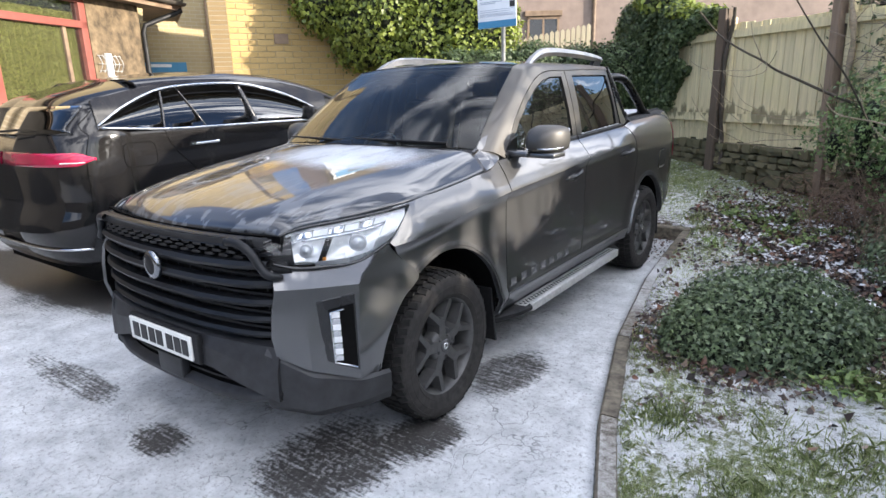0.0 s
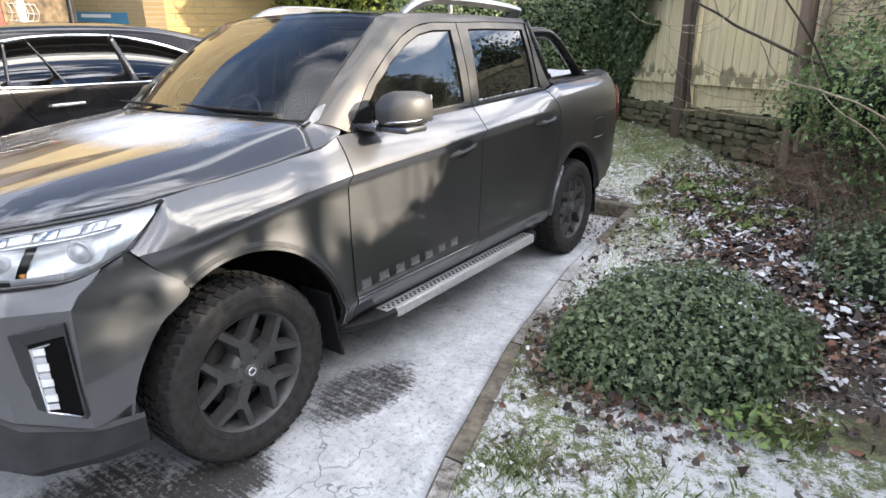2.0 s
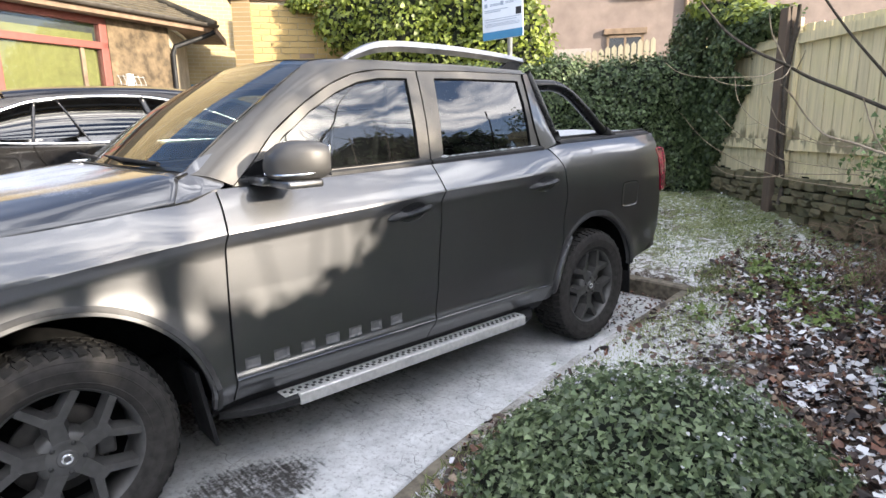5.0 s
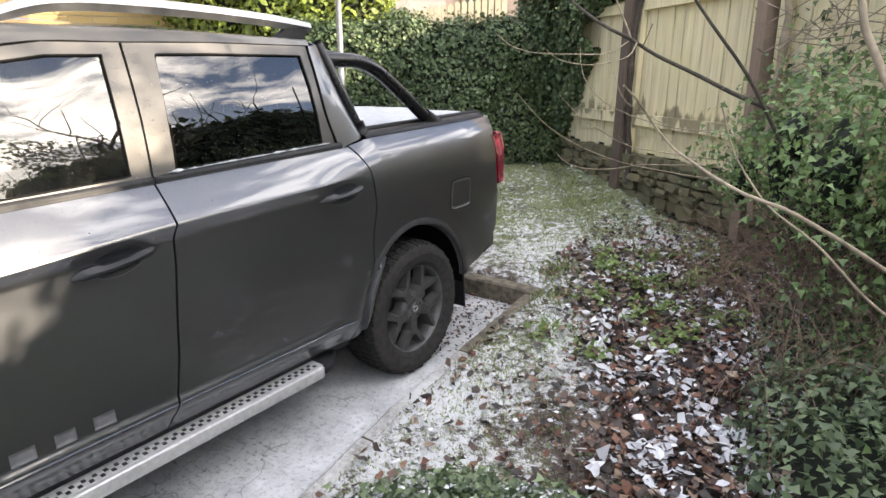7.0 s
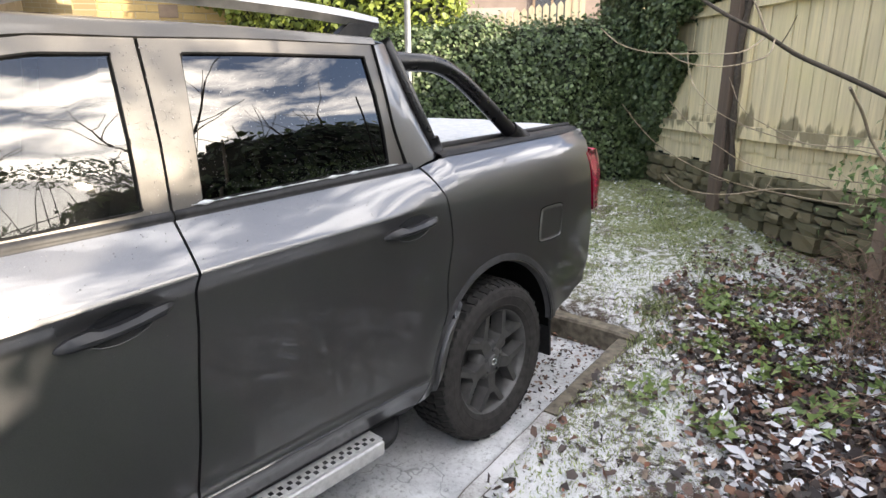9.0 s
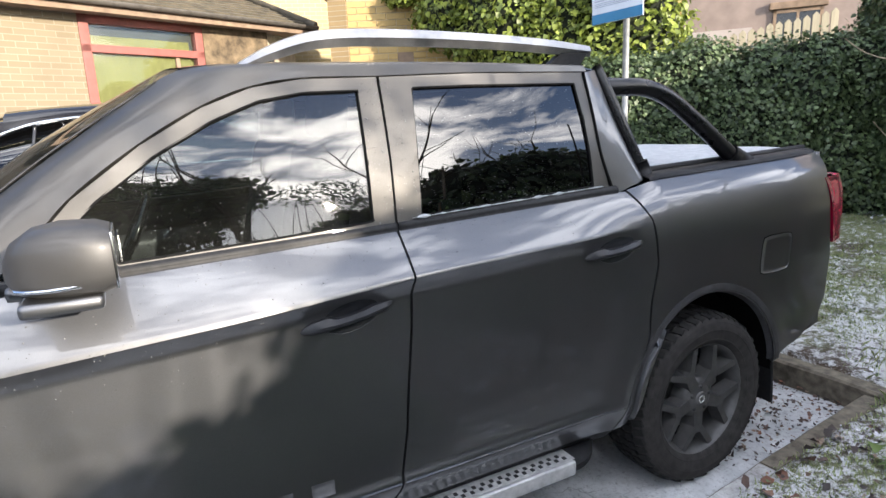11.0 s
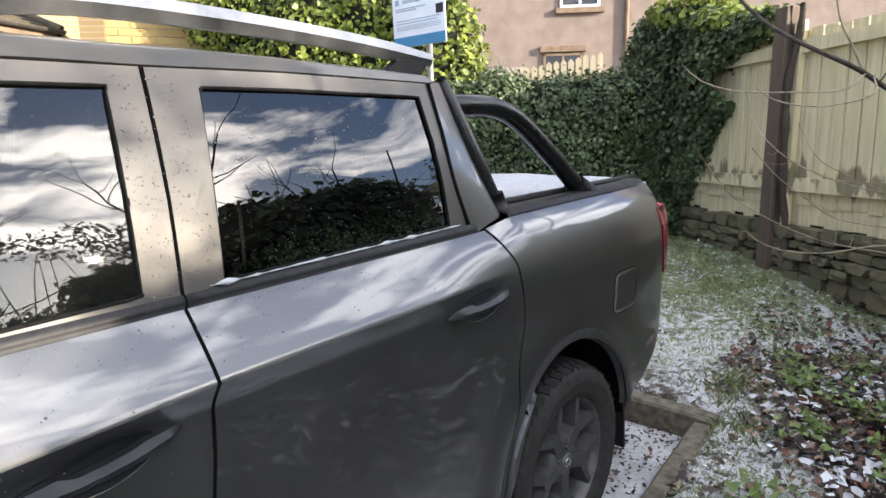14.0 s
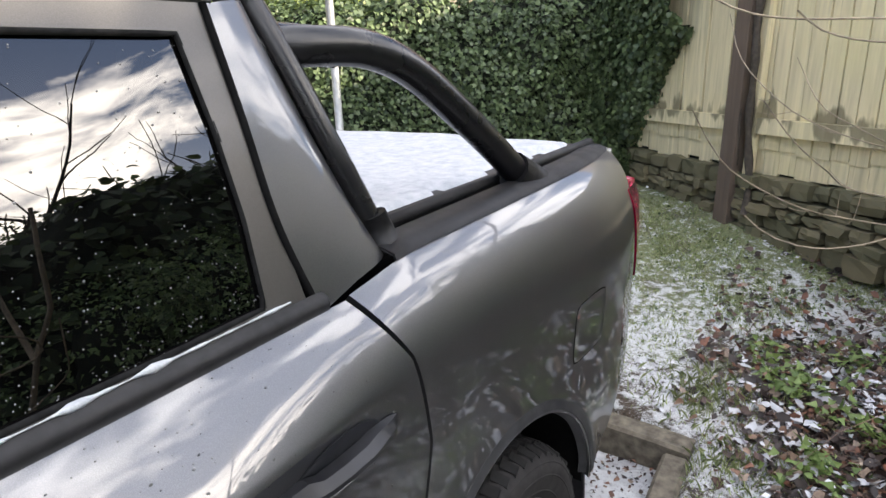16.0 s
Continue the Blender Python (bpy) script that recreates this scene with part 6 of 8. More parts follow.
# hedge of ivy, from the corner towards the sign, and the heap over the fence's end
P1 = C0 + HV * 3.6
hedge = wall_hull(P1, C0 + HV * (-.1), .10, 2.22, .55, 4.0, .15, 2.6, 90, 22, ([0, .3, .6, 1], [2.22, 2.20, 2.24, 2.30]))
hedge = outward(hedge, (*(C0 + HV * 1.8 + np.array((-.783, .622)) * .35), 1.2))
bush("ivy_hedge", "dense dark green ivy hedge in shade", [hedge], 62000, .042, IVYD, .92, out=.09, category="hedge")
def fence_hull(s0, s1, za, zb, depth, seed, back=-.15):
    g = []
    for t in np.linspace(0, 1, 26):
        ss = s0 + (s1 - s0) * t
        lo, hi = float(np.interp(t, [0, .35, .6, 1], za)), float(np.interp(t, [0, .35, .6, 1], zb))
        g.append([fp(ss, d, lo + (hi - lo) * k) for d, k in ((back, 0), (depth * .5, .0), (depth, .12), (depth * 1.1, .35), (depth, .65), (depth * .9, .88), (depth * .45, 1.0), (back, 1.0))])
    v, f = sheet(np.array(g), None)
    v = lumpy(v, .07, 2.3, seed)
    return outward((v, f), fp((s0 + s1) / 2, -.3, 1.6))
heap = [fence_hull(-.75, .22, [.45, .45, .5, .75], [2.9, 3.0, 2.92, 2.85], .38, 1.0), fence_hull(.05, .85, [.85, 1.25, 1.55, 1.95], [2.86, 2.84, 2.78, 2.62], .26, 5.0), fence_hull(.7, 1.42, [2.25, 2.36, 2.45, 2.5], [2.68, 2.66, 2.63, 2.60], .16, 6.0)]
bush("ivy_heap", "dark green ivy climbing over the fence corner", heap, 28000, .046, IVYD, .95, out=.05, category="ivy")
# top of the same ivy in brighter leaves, its sunlight put into the colour
topheap = [hull((*fp(.05, .0, 2.88),), (.42, .32, .13), 8.0, .07), hull((*fp(.75, .0, 2.66),), (.40, .24, .10), 9.0, .06)]
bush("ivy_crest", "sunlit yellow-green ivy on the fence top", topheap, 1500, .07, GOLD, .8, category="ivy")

# pickets behind the hedge
pick = thing("picket_fence", "pale pointed picket fence behind the hedge", "fence")
for k in range(17):
    q = np.array((-3.55, 8.30)) + np.array((.62, .785)) * k * .115
    z1 = 2.50 + .022 * k + fr.uniform(-.015, .015)
    v, f = prism([(-.045, 1.2), (.045, 1.2), (.045, z1), (0, z1 + .05), (-.045, z1)], 1, -.01, .01)
    part("picket", moved((v, f), pose(q[0], q[1], 0, 0, 0, 51)), PICKET, pick, smooth=False)
part("picket_rail", moved(box((-.1, .01, 2.2), (2.1, .05, 2.28)), pose(-3.55, 8.30, 0, 0, 0, 51)), PICKET, pick, smooth=False)

# ==== parking sign ====
sign = thing("parking_sign", "white and blue parking sign on a galvanised pole", "sign", pose(-1.86, 5.36, 0))
part("pole", tube([(0, .04, -.05), (0, .04, 3.35)], .030, 16), GALV, sign)
R = pose(0, 0, 0, 0, 0, 10.5) @ pose(0, 0, 0, 0, -1.5, 0)
plate_s = part("sign_plate", moved(box((-.285, -.012, 2.49), (.285, .0, 3.28), .004), R), SIGNW, sign, "white printed sign plate")
part("blue_band", moved(box((-.282, -.0155, 2.493), (.282, -.0125, 2.585), .001), R), SIGNB, plate_s, "blue footer band", smooth=False)
rows = [(2.70, -.25, .2, .006), (2.725, -.25, .24, .006), (2.66, -.25, .24, .004), (2.675, -.25, .24, .004), (2.645, -.25, .24, .004), (2.81, -.25, -.02, .009), (2.83, -.25, .08, .008), (2.88, -.17, -.02, .008), (2.895, -.17, .0, .008), (2.90, .05, .25, .008), (2.885, .05, .16, .008), (2.965, -.17, .18, .008), (2.98, -.17, .10, .008)]
for z, x0, x1, h in rows:
    part("text_bar", moved(box((x0, -.0150, z), (x1, -.0125, z + h)), R), SIGNT, plate_s, smooth=False)
for x, z, mat in ((-.25, 2.955, SIGNT), (-.25, 2.87, SIGNT), (-.02, 2.875, SIGNT)):
    part("icon", moved(box((x, -.0150, z), (x + .042, -.0125, z + .045), .002), R), mat, plate_s, smooth=False)
part("dark_square", moved(box((.19, -.0152, 2.745), (.265, -.0125, 2.825), .002), R), INK, plate_s, smooth=False)
txt = bpy.data.curves.new("heading", "FONT")
txt.body, txt.size, txt.extrude = "30 minutes", .095, .0008
txt.materials.append(INK)
tob = new("heading", txt)
tob.parent = plate_s
tob.matrix_local = R @ pose(-.255, -.0142, 3.045, 90, 0, 0)

# ==== buildings ====
# unseen wall, added to close the place and darken low reflections
back_wall = part("wall_south", box((-16, -8.3, -.1), (8, -8.0, 2.6)), plain("dark_render", (.055, .05, .045), .95, vary=.3, scale=3), None, smooth=False)
tagged(back_wall, "unseen plain dark wall added to close the street side", "wall", kind="structure")

def wall_frame(p0, p1):
    p0, p1 = np.array(p0, float), np.array(p1, float)
    ang = math.degrees(math.atan2(p1[1] - p0[1], p1[0] - p0[0]))
    return pose(p0[0], p0[1], 0, 0, 0, ang), float(np.linalg.norm(p1 - p0))


# yellow brick wall with its beam, facing the drive
bw = thing("brick_building", "sunlit yellow brick building with a brown beam", "building")
M, L = wall_frame((-6.85, 4.11), (-4.3, 8.5))
part("wall", moved(box((0, .012, -.1), (L, .35, 3.56)), M), MORTAR, bw, smooth=False)
M2, L2 = wall_frame((-7.35, 4.53), (-6.85, 4.11))
part("side_wall", moved(box((0, .0, -.1), (L2, .3, 3.56)), M2), course_material("side_courses", (.82, -.57), (.235, .165, .08), (.20, .14, .066), (.27, .235, .17)), bw, smooth=False)
beam = part("beam", moved(box((-.06, -.06, 3.56), (L, .4, 3.98), .01), M), BROWN, bw, "brown boarded beam", smooth=False)
for k in range(5):
    part("beam_board", moved(box((-.055 + k * .62, -.075, 3.57), (.545 + k * .62, -.06, 3.97), .003), M), BROWN, beam, smooth=False)
part("upper_wall", moved(box((1.7, 1.6, 3.5), (3.6, 1.9, 6.5)), M), PALEBRICK, bw, smooth=False)
part("upper_window", moved(box((1.8, 1.55, 4.05), (2.4, 1.62, 5.0), .01), M), WHITE, bw, "white upstairs window", smooth=False)
part("blue_panel", moved(box((1.75, .9, 3.9), (3.3, .93, 4.5), .01), M), plain("blue_panel", (.16, .38, .62), .5), bw, "light blue balcony panel", smooth=False)
part("vent", moved(box((1.05, -.012, 2.55), (1.30, .02, 2.72), .004), M), BROWN, bw, "terracotta air brick", smooth=False)

# pale wall beyond the bungalow
far = thing("pale_building", "pale sunlit brick building beyond the bungalow", "building")
M3, L3 = wall_frame((-12.0, -3.0), (-9.2, 6.3))
part("wall", moved(box((0, .012, -.1), (L3, .4, 8.0)), M3), course_material("pale_courses", (.288, .957), (.36, .285, .15), (.32, .245, .13), (.38, .33, .24)), far, smooth=False)
part("blue_sign", moved(box((7.7, -.03, 2.10), (8.6, .0, 2.40), .004), M3), SIGNB, far, "blue notice panel", smooth=False)
part("sign_bar", moved(box((7.8, -.036, 2.30), (8.3, -.031, 2.36)), M3), WHITE, far, smooth=False)
part("drain_pipe", moved(tube([(9.15, -.06, 0), (9.15, -.06, 8)], .045, 8), M3), BROWN, far, "brown drainpipe")

# bungalow with red window and tiled hip roof
bung = thing("bungalow", "low bungalow with a red framed window and mossy tiled roof", "house")
BX = -7.22
# unseen dark stretch, added to keep bright wall out of the paint's reflections
part("shed_wall", box((BX - .35, -7.0, -.1), (BX - .05, -.6, 3.18)), plain("unseen_wall_dark", (.03, .027, .024), .9, vary=.3, scale=3), bung, "unseen dark wall added to darken reflections in the pickup", smooth=False)
part("wall", box((BX - .3, -.6, -.1), (BX, .60, 3.18)), course_material("bungalow_courses", (0, 1), (.20, .16, .105), (.17, .135, .085), (.24, .205, .15)), bung, smooth=False)
part("sill_wall", box((BX - .28, .60, -.1), (BX, 2.28, 1.42)), PALEBRICK, bung, smooth=False)
part("stone_panel", box((BX - .3, 2.28, -.1), (BX + .03, 3.40, 3.18)), plain("rough_stone_render", (.11, .08, .048), .95, vary=.6, scale=7, bump=.04), bung, "rough stone-faced wall panel", smooth=False)
skew = pose(BX, 3.40, 0, 0, 0, 128.7)
part("end_wall", moved(box((0, 0, -.1), (1.9, .25, 3.18)), skew), plain("pale_render_end", (.42, .36, .27), .9, vary=.25, scale=4), bung, "pale rendered end wall", smooth=False)
win = part("window", box((BX - .16, .60, 1.42), (BX - .12, 2.28, 3.16)), BLIND, bung, "red framed window with green vertical blinds", smooth=False)
for y0, y1, z0, z1 in ((.60, .72, 1.42, 3.18), (2.16, 2.28, 1.42, 3.18), (.60, 2.28, 3.06, 3.18), (.60, 2.28, 1.42, 1.52), (.60, 2.28, 2.70, 2.80)):
    part("frame_bar", box((BX - .10, y0, z0), (BX + .02, y1, z1), .008), REDF, win, smooth=False)
for y0, y1, z0, z1 in ((.72, 2.16, 2.80, 3.06), (.72, 1.85, 1.52, 2.70), (1.91, 2.16, 1.52, 2.70)):
    pn = part("pane", box((BX - .045, y0, z0), (BX - .039, y1, z1)), HOUSEGLASS, win, smooth=False)
    pn.visible_shadow = False
part("mullion", box((BX - .09, 1.85, 1.52), (BX - .02, 1.91, 2.70), .006), BROWN, win, smooth=False)
part("dark_transom", box((BX - .119, .72, 2.80), (BX - .108, 2.16, 3.06)), plain("dark_room", (.035, .04, .045), .6), win, smooth=False)
for k in range(14):
    y = .74 + k * .1
    part("blind_slat", moved(box((-.002, -.048, 1.55), (.002, .048, 2.92)), pose(BX - .075, y, 0, 0, 0, -38)), BLIND, win, smooth=False)
eave_x, eave_z = BX + .34, 3.24
part("soffit", box((BX - .1, -7.2, 3.16), (eave_x - .02, 4.05, 3.19)), BROWN, bung, smooth=False)
corner_m = pose(eave_x, 4.15, 0, 0, 0, 128.7)
part("soffit", moved(box((0, .02, 3.165), (1.75, .62, 3.195)), corner_m), BROWN, bung, smooth=False)
part("fascia", moved(box((0, -.01, 3.14), (1.75, .02, 3.26), .004), corner_m), BROWN, bung, "weathered brown fascia board", smooth=False)
part("fascia", box((eave_x - .03, -7.2, 3.14), (eave_x, 4.1, 3.27), .004), BROWN, bung, "weathered brown fascia board", smooth=False)
gut = np.array([[(eave_x + .0 + .055 * (1 - math.cos(a)), y, 3.27 - .055 * math.sin(a)) for a in np.linspace(0, math.pi, 8)] for y in (-7.2, 4.15)])
part("gutter", sheet(gut, None, .004), GUTTER, bung, "grey half-round gutter")
part("downpipe", tube([(eave_x + .02, 4.10, 3.15), (eave_x - .06, 3.98, 3.08), (BX + .09, 3.46, 2.86), (BX + .07, 3.42, 2.74), (BX + .07, 3.42, 0)], .042, 8), TRIM, bung)
slope = .46
nr = 26
strips = []
for k in range(nr):
    x0, x1 = eave_x + .03 - k * .155, eave_x + .03 - (k + 1) * .155 - .02
    z0, z1 = eave_z + .035 + k * .155 * slope, eave_z + .02 + (k + 1) * .155 * slope
    ye = 4.15 - (k + .5) * .155 * .354
    ys = np.linspace(-7.2, ye, 30)
    jit = np.array([fr.uniform(-.006, .006) for _ in ys])
    g = np.array([[(x0, y, z0 - .03 + j) for y, j in zip(ys, jit)], [(x0, y, z0 + j) for y, j in zip(ys, jit)], [(x1, y, z1 + j * .3) for y, j in zip(ys, jit)]])
    strips.append(sheet(g, (0, 0, 1)))
part("roof_tiles", merge(*strips), TILE, bung, "dark mossy roof tiles", smooth=False)
part("hip_ridge", tube([(eave_x + .02, 4.15, eave_z + .05), (eave_x - 4.0, 2.734, eave_z + .06 + 4.0 * slope)], .06, 8), TILE, bung)
hip = np.array([[(eave_x, 4.15, eave_z + .02), (eave_x - 1.09, 5.515, eave_z + .02)], [(eave_x - 4, 2.734, eave_z + 4 * slope), (eave_x - 4.2, 3.02, eave_z + 4 * slope)]], float)
part("roof_end", sheet(hip, (0, 1, 1), .05), TILE, bung, smooth=False)
rack = thing("wire_rack", "white wire plant rack on the stone wall", "rack")
for y in np.linspace(2.34, 2.78, 6):
    part("wire", tube(cr([(BX + .06, y, 2.08), (BX + .12, y, 2.2), (BX + .06, y, 2.34)], 8), .005, 6), GALV, rack)
for zz in (2.1, 2.2, 2.32):
    part("wire", tube([(BX + .07, 2.32, zz), (BX + .07, 2.80, zz)], .005, 6), GALV, rack)
part("bracket", box((BX + .03, 2.5, 1.98), (BX + .08, 2.6, 2.36), .004), WHITE, rack)
turned = pose(BX, 2.27, 0, 0, 0, 23.2) @ pose(-BX, -2.27, 0)
bung.matrix_world = turned
rack.matrix_world = turned

# pink rendered house beyond the hedge
pink = thing("pink_house", "pink rendered house with dark window lintels", "house")
M4, L4 = wall_frame((-11.5, 8.9), (2.5, 20.0))
ti = M4.inverted()
part("wall", moved(box((0, 0, -.1), (L4, .5, 9.0)), M4), PINK, pink, smooth=False)
q = ti @ Vector((-5.73, 13.27, 0))
for x0, z0, w, h in ((q.x, 3.62, 1.05, .14), (q.x + .35, 4.46, 1.1, .12), (q.x - 4.2, 3.62, 1.05, .14)):
    part("lintel", moved(box((x0, -.10, z0), (x0 + w, .02, z0 + h), .01), M4), BROWN, pink, "dark window lintel", smooth=False)
for x0, z0, w, h in ((q.x + .08, 2.4, .9, 1.2), (q.x + .45, 4.58, .9, 1.3)):
    wn_ = part("window", moved(box((x0, -.03, z0), (x0 + w, -.012, z0 + h)), M4), GLOSSB, pink, "dark window in a plain frame", smooth=False)
    for a0, a1, b0, b1 in ((0, .06, 0, h), (w - .06, w, 0, h), (0, w, h - .06, h), (0, w, 0, .06), (w / 2 - .025, w / 2 + .025, 0, h)):
        part("frame_bar", moved(box((x0 + a0, -.05, z0 + b0), (x0 + a1, -.028, z0 + b1)), M4), BROWN if z0 < 3 else WHITE, wn_, smooth=False)
part("pale_patch", moved(box((q.x - 1.6, -.015, 2.6), (q.x - .3, .0, 3.32)), M4), plain("pale_render", (.30, .26, .235), .9, vary=.12, scale=5), pink, "paler render patch", smooth=False)
part("drain_pipe", moved(tube([(q.x + 1.95, -.06, 0), (q.x + 1.95, -.06, 9)], .05, 8), M4), BROWN, pink)

# sunlit ivy over the brick wall
crown = [hull((-5.50, 5.6, 3.25), (.60, .40, .46), 2.0, .20, 1.6), hull((-4.75, 6.0, 2.95), (.85, .62, .82), 3.0, .24, 1.6), hull((-3.95, 6.45, 2.55), (.8, .6, 1.15), 4.0, .24, 1.6), hull((-3.15, 6.75, 2.45), (.62, .5, 1.0), 5.0, .22, 1.7),
         hull((-3.3, 6.4, 1.2), (1.0, .6, 1.0), 7.5, .2, 1.6)]
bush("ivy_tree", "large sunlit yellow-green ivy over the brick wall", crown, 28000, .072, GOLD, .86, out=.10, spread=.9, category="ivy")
trail = [hull((-6.2, 5.05, 3.50), (.40, .16, .08), 1.0, .05)]
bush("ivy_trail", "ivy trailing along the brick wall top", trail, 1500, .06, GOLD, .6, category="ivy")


# ==== the second car ====
car = thing("parked_suv", "black electric SUV with chrome window trim parked beside the pickup", "car")
CY = -.42      # its tail


def car_side(y, z):
    """Distance of the flank from the car's middle line."""
    t = y - CY
    x = .95 - .0 * t - .02 * np.maximum(0, t - 3.6) ** 2
    x = x + .02 * np.sin(np.clip((z - .4) / .9, 0, 1) * np.pi) - .06 * np.maximum(0, .42 - z) / .1 * .3
    up = np.maximum(0, z - 1.36)
    return x - up * .20 - up * up * .30


CX = -3.20


def on_car(g, push=0.0):
    return np.stack([CX + car_side(g[..., 0], g[..., 1]) + push, g[..., 0], g[..., 1]], -1)


def mirror_car(g):
    g = np.array(g).copy()
    g[..., 0] = 2 * CX - g[..., 0]
    return g


def car_both(name, g, mat, label="", thick=.02, parent=None):
    out = []
    for s in (1, -1):
        out.append(part(name, sheet(g if s > 0 else mirror_car(g), (s, 0, 0), thick), mat, parent or car, label, angle=40))
    return out


def rear_shell(z, a, s, push=0.0):
    """The rounded tail: a runs from the flank (0) to the middle (a quarter turn)."""
    yt = CY + float(np.mean(np.interp(z + np.array((-.05, -.025, 0, .025, .05)), [.36, .42, .62, .75, .82, 1.0, 1.2, 1.3, 1.40, 1.55, 1.62, 1.66, 1.72, 1.78, 1.82], [.10, .0, -.05, -.04, .02, .01, .0, .03, .08, .17, .22, .26, .39, .62, .84])))
    w = float(car_side(np.array(CY + .62), np.array(z))) + push
    c, q = math.cos(a), math.sin(a)
    ye = float(np.interp(z, [1.39, 1.42, 1.44, 1.455, 1.575, 1.67, 1.728, 1.765, 1.82], [CY + .605, .10, -.05, -.05, .15, .36, .55, .80, .95]))
    w = w - 3.6 * max(0, z - 1.60) ** 2
    full = max(CY + .605, ye) - yt
    a0 = math.asin(max(0.0, 1 - (ye - yt) / full) ** (1 / .62))
    a = a0 + (math.pi / 2 - a0) * a / (math.pi / 2)
    c, q = math.cos(a), math.sin(a)
    return (CX + s * w * max(c, 0) ** .5, yt - push + full * (1 - max(q, 0) ** .62), z)


roof_line = [(CY + .20, 1.64), (CY + .38, 1.72), (CY + .8, 1.815), (CY + 1.4, 1.86), (CY + 2.0, 1.86), (CY + 2.5, 1.80), (CY + 3.0, 1.66), (CY + 3.45, 1.46)]
chrome_top = [(-.05, 1.455), (.15, 1.575), (.36, 1.67), (.55, 1.728), (.9, 1.765), (1.33, 1.765), (1.66, 1.71), (1.99, 1.60), (2.35, 1.42)]
chrome_low = [(-.05, 1.44), (.46, 1.405), (1.0, 1.40), (1.6, 1.40), (2.35, 1.40)]
lower_g = coons([(CY + 1.0 + .40 * math.cos(a), .40 + .40 * math.sin(a)) for a in np.linspace(np.pi, 0, 20)] + [(CY + 1.6, .33), (CY + 3.6, .33)], [(CY + .6, 1.395), (CY + 3.6, 1.39)], [(CY + .6, .40), (CY + .6, 1.395)], [(CY + 3.6, .33), (CY + 3.6, 1.38)], 70, 24)
car_both("flank", on_car(lower_g), BLACKP)
fr_g = coons([(CY + 3.6, .33)] + [(CY + 4.0 + .42 * math.cos(a), .42 + .42 * math.sin(a)) for a in np.linspace(np.pi, 0, 14)] + [(CY + 4.85, .35)], [(CY + 3.6, 1.38), (CY + 4.3, 1.22), (CY + 4.85, .95)], [(CY + 3.6, .33), (CY + 3.6, 1.38)], [(CY + 4.85, .35), (CY + 4.85, .95)], 40, 16)
car_both("front_wing", on_car(fr_g), BLACKP)
top_pts = cr([(y, z) for y, z in roof_line], 40)
rail_pts = cr([(y, z - .075 - .03 * (k > 5)) for k, (y, z) in enumerate(roof_line)], 40)
keep_roof = top_pts[:, 0] > CY + .74
top_pts, rail_pts = top_pts[keep_roof], rail_pts[keep_roof]
side_top = np.stack([on_car(rail_pts), on_car(rail_pts * .45 + top_pts * .55, -.03), on_car(top_pts, -.16)])
car_both("roof_side", side_top, BLACKP)
low_edge = chrome_top
ze = [(y, float(np.interp(y, [k[0] for k in roof_line], [k[1] for k in roof_line])) - .07) for y, _ in low_edge]
qrt = np.stack([np.array(low_edge) * (1 - k) + np.array([(y, max(z, l[1] + .004)) for (y, z), l in zip(ze, low_edge)]) * k for k in (0, .25, .5, .75, 1.0)])
qrt = np.stack([line(r, 60) for r in qrt])
car_both("rear_quarter", on_car(qrt), BLACKP)
lid = []
for (y, z) in top_pts:
    xs = np.linspace(-1, 1, 15)
    hw = float(car_side(np.array(y), np.array(z))) - .16
    lid.append([(CX + k * hw, y - .05 * (1 - k * k) * (y < CY + .4), z + .035 * (1 - k * k) * min(1.0, max(0.0, (y - CY - .72) / .6))) for k in xs])
part("roof", sheet(np.array(lid), (0, 0, 1), .02), BLACKP, car, "glossy black roof")
gl_top, gl_low = cr(chrome_top, 50), cr(chrome_low, 50)
gg = np.stack([gl_low * (1 - k) + gl_top * k for k in (.03, .5, .97)])
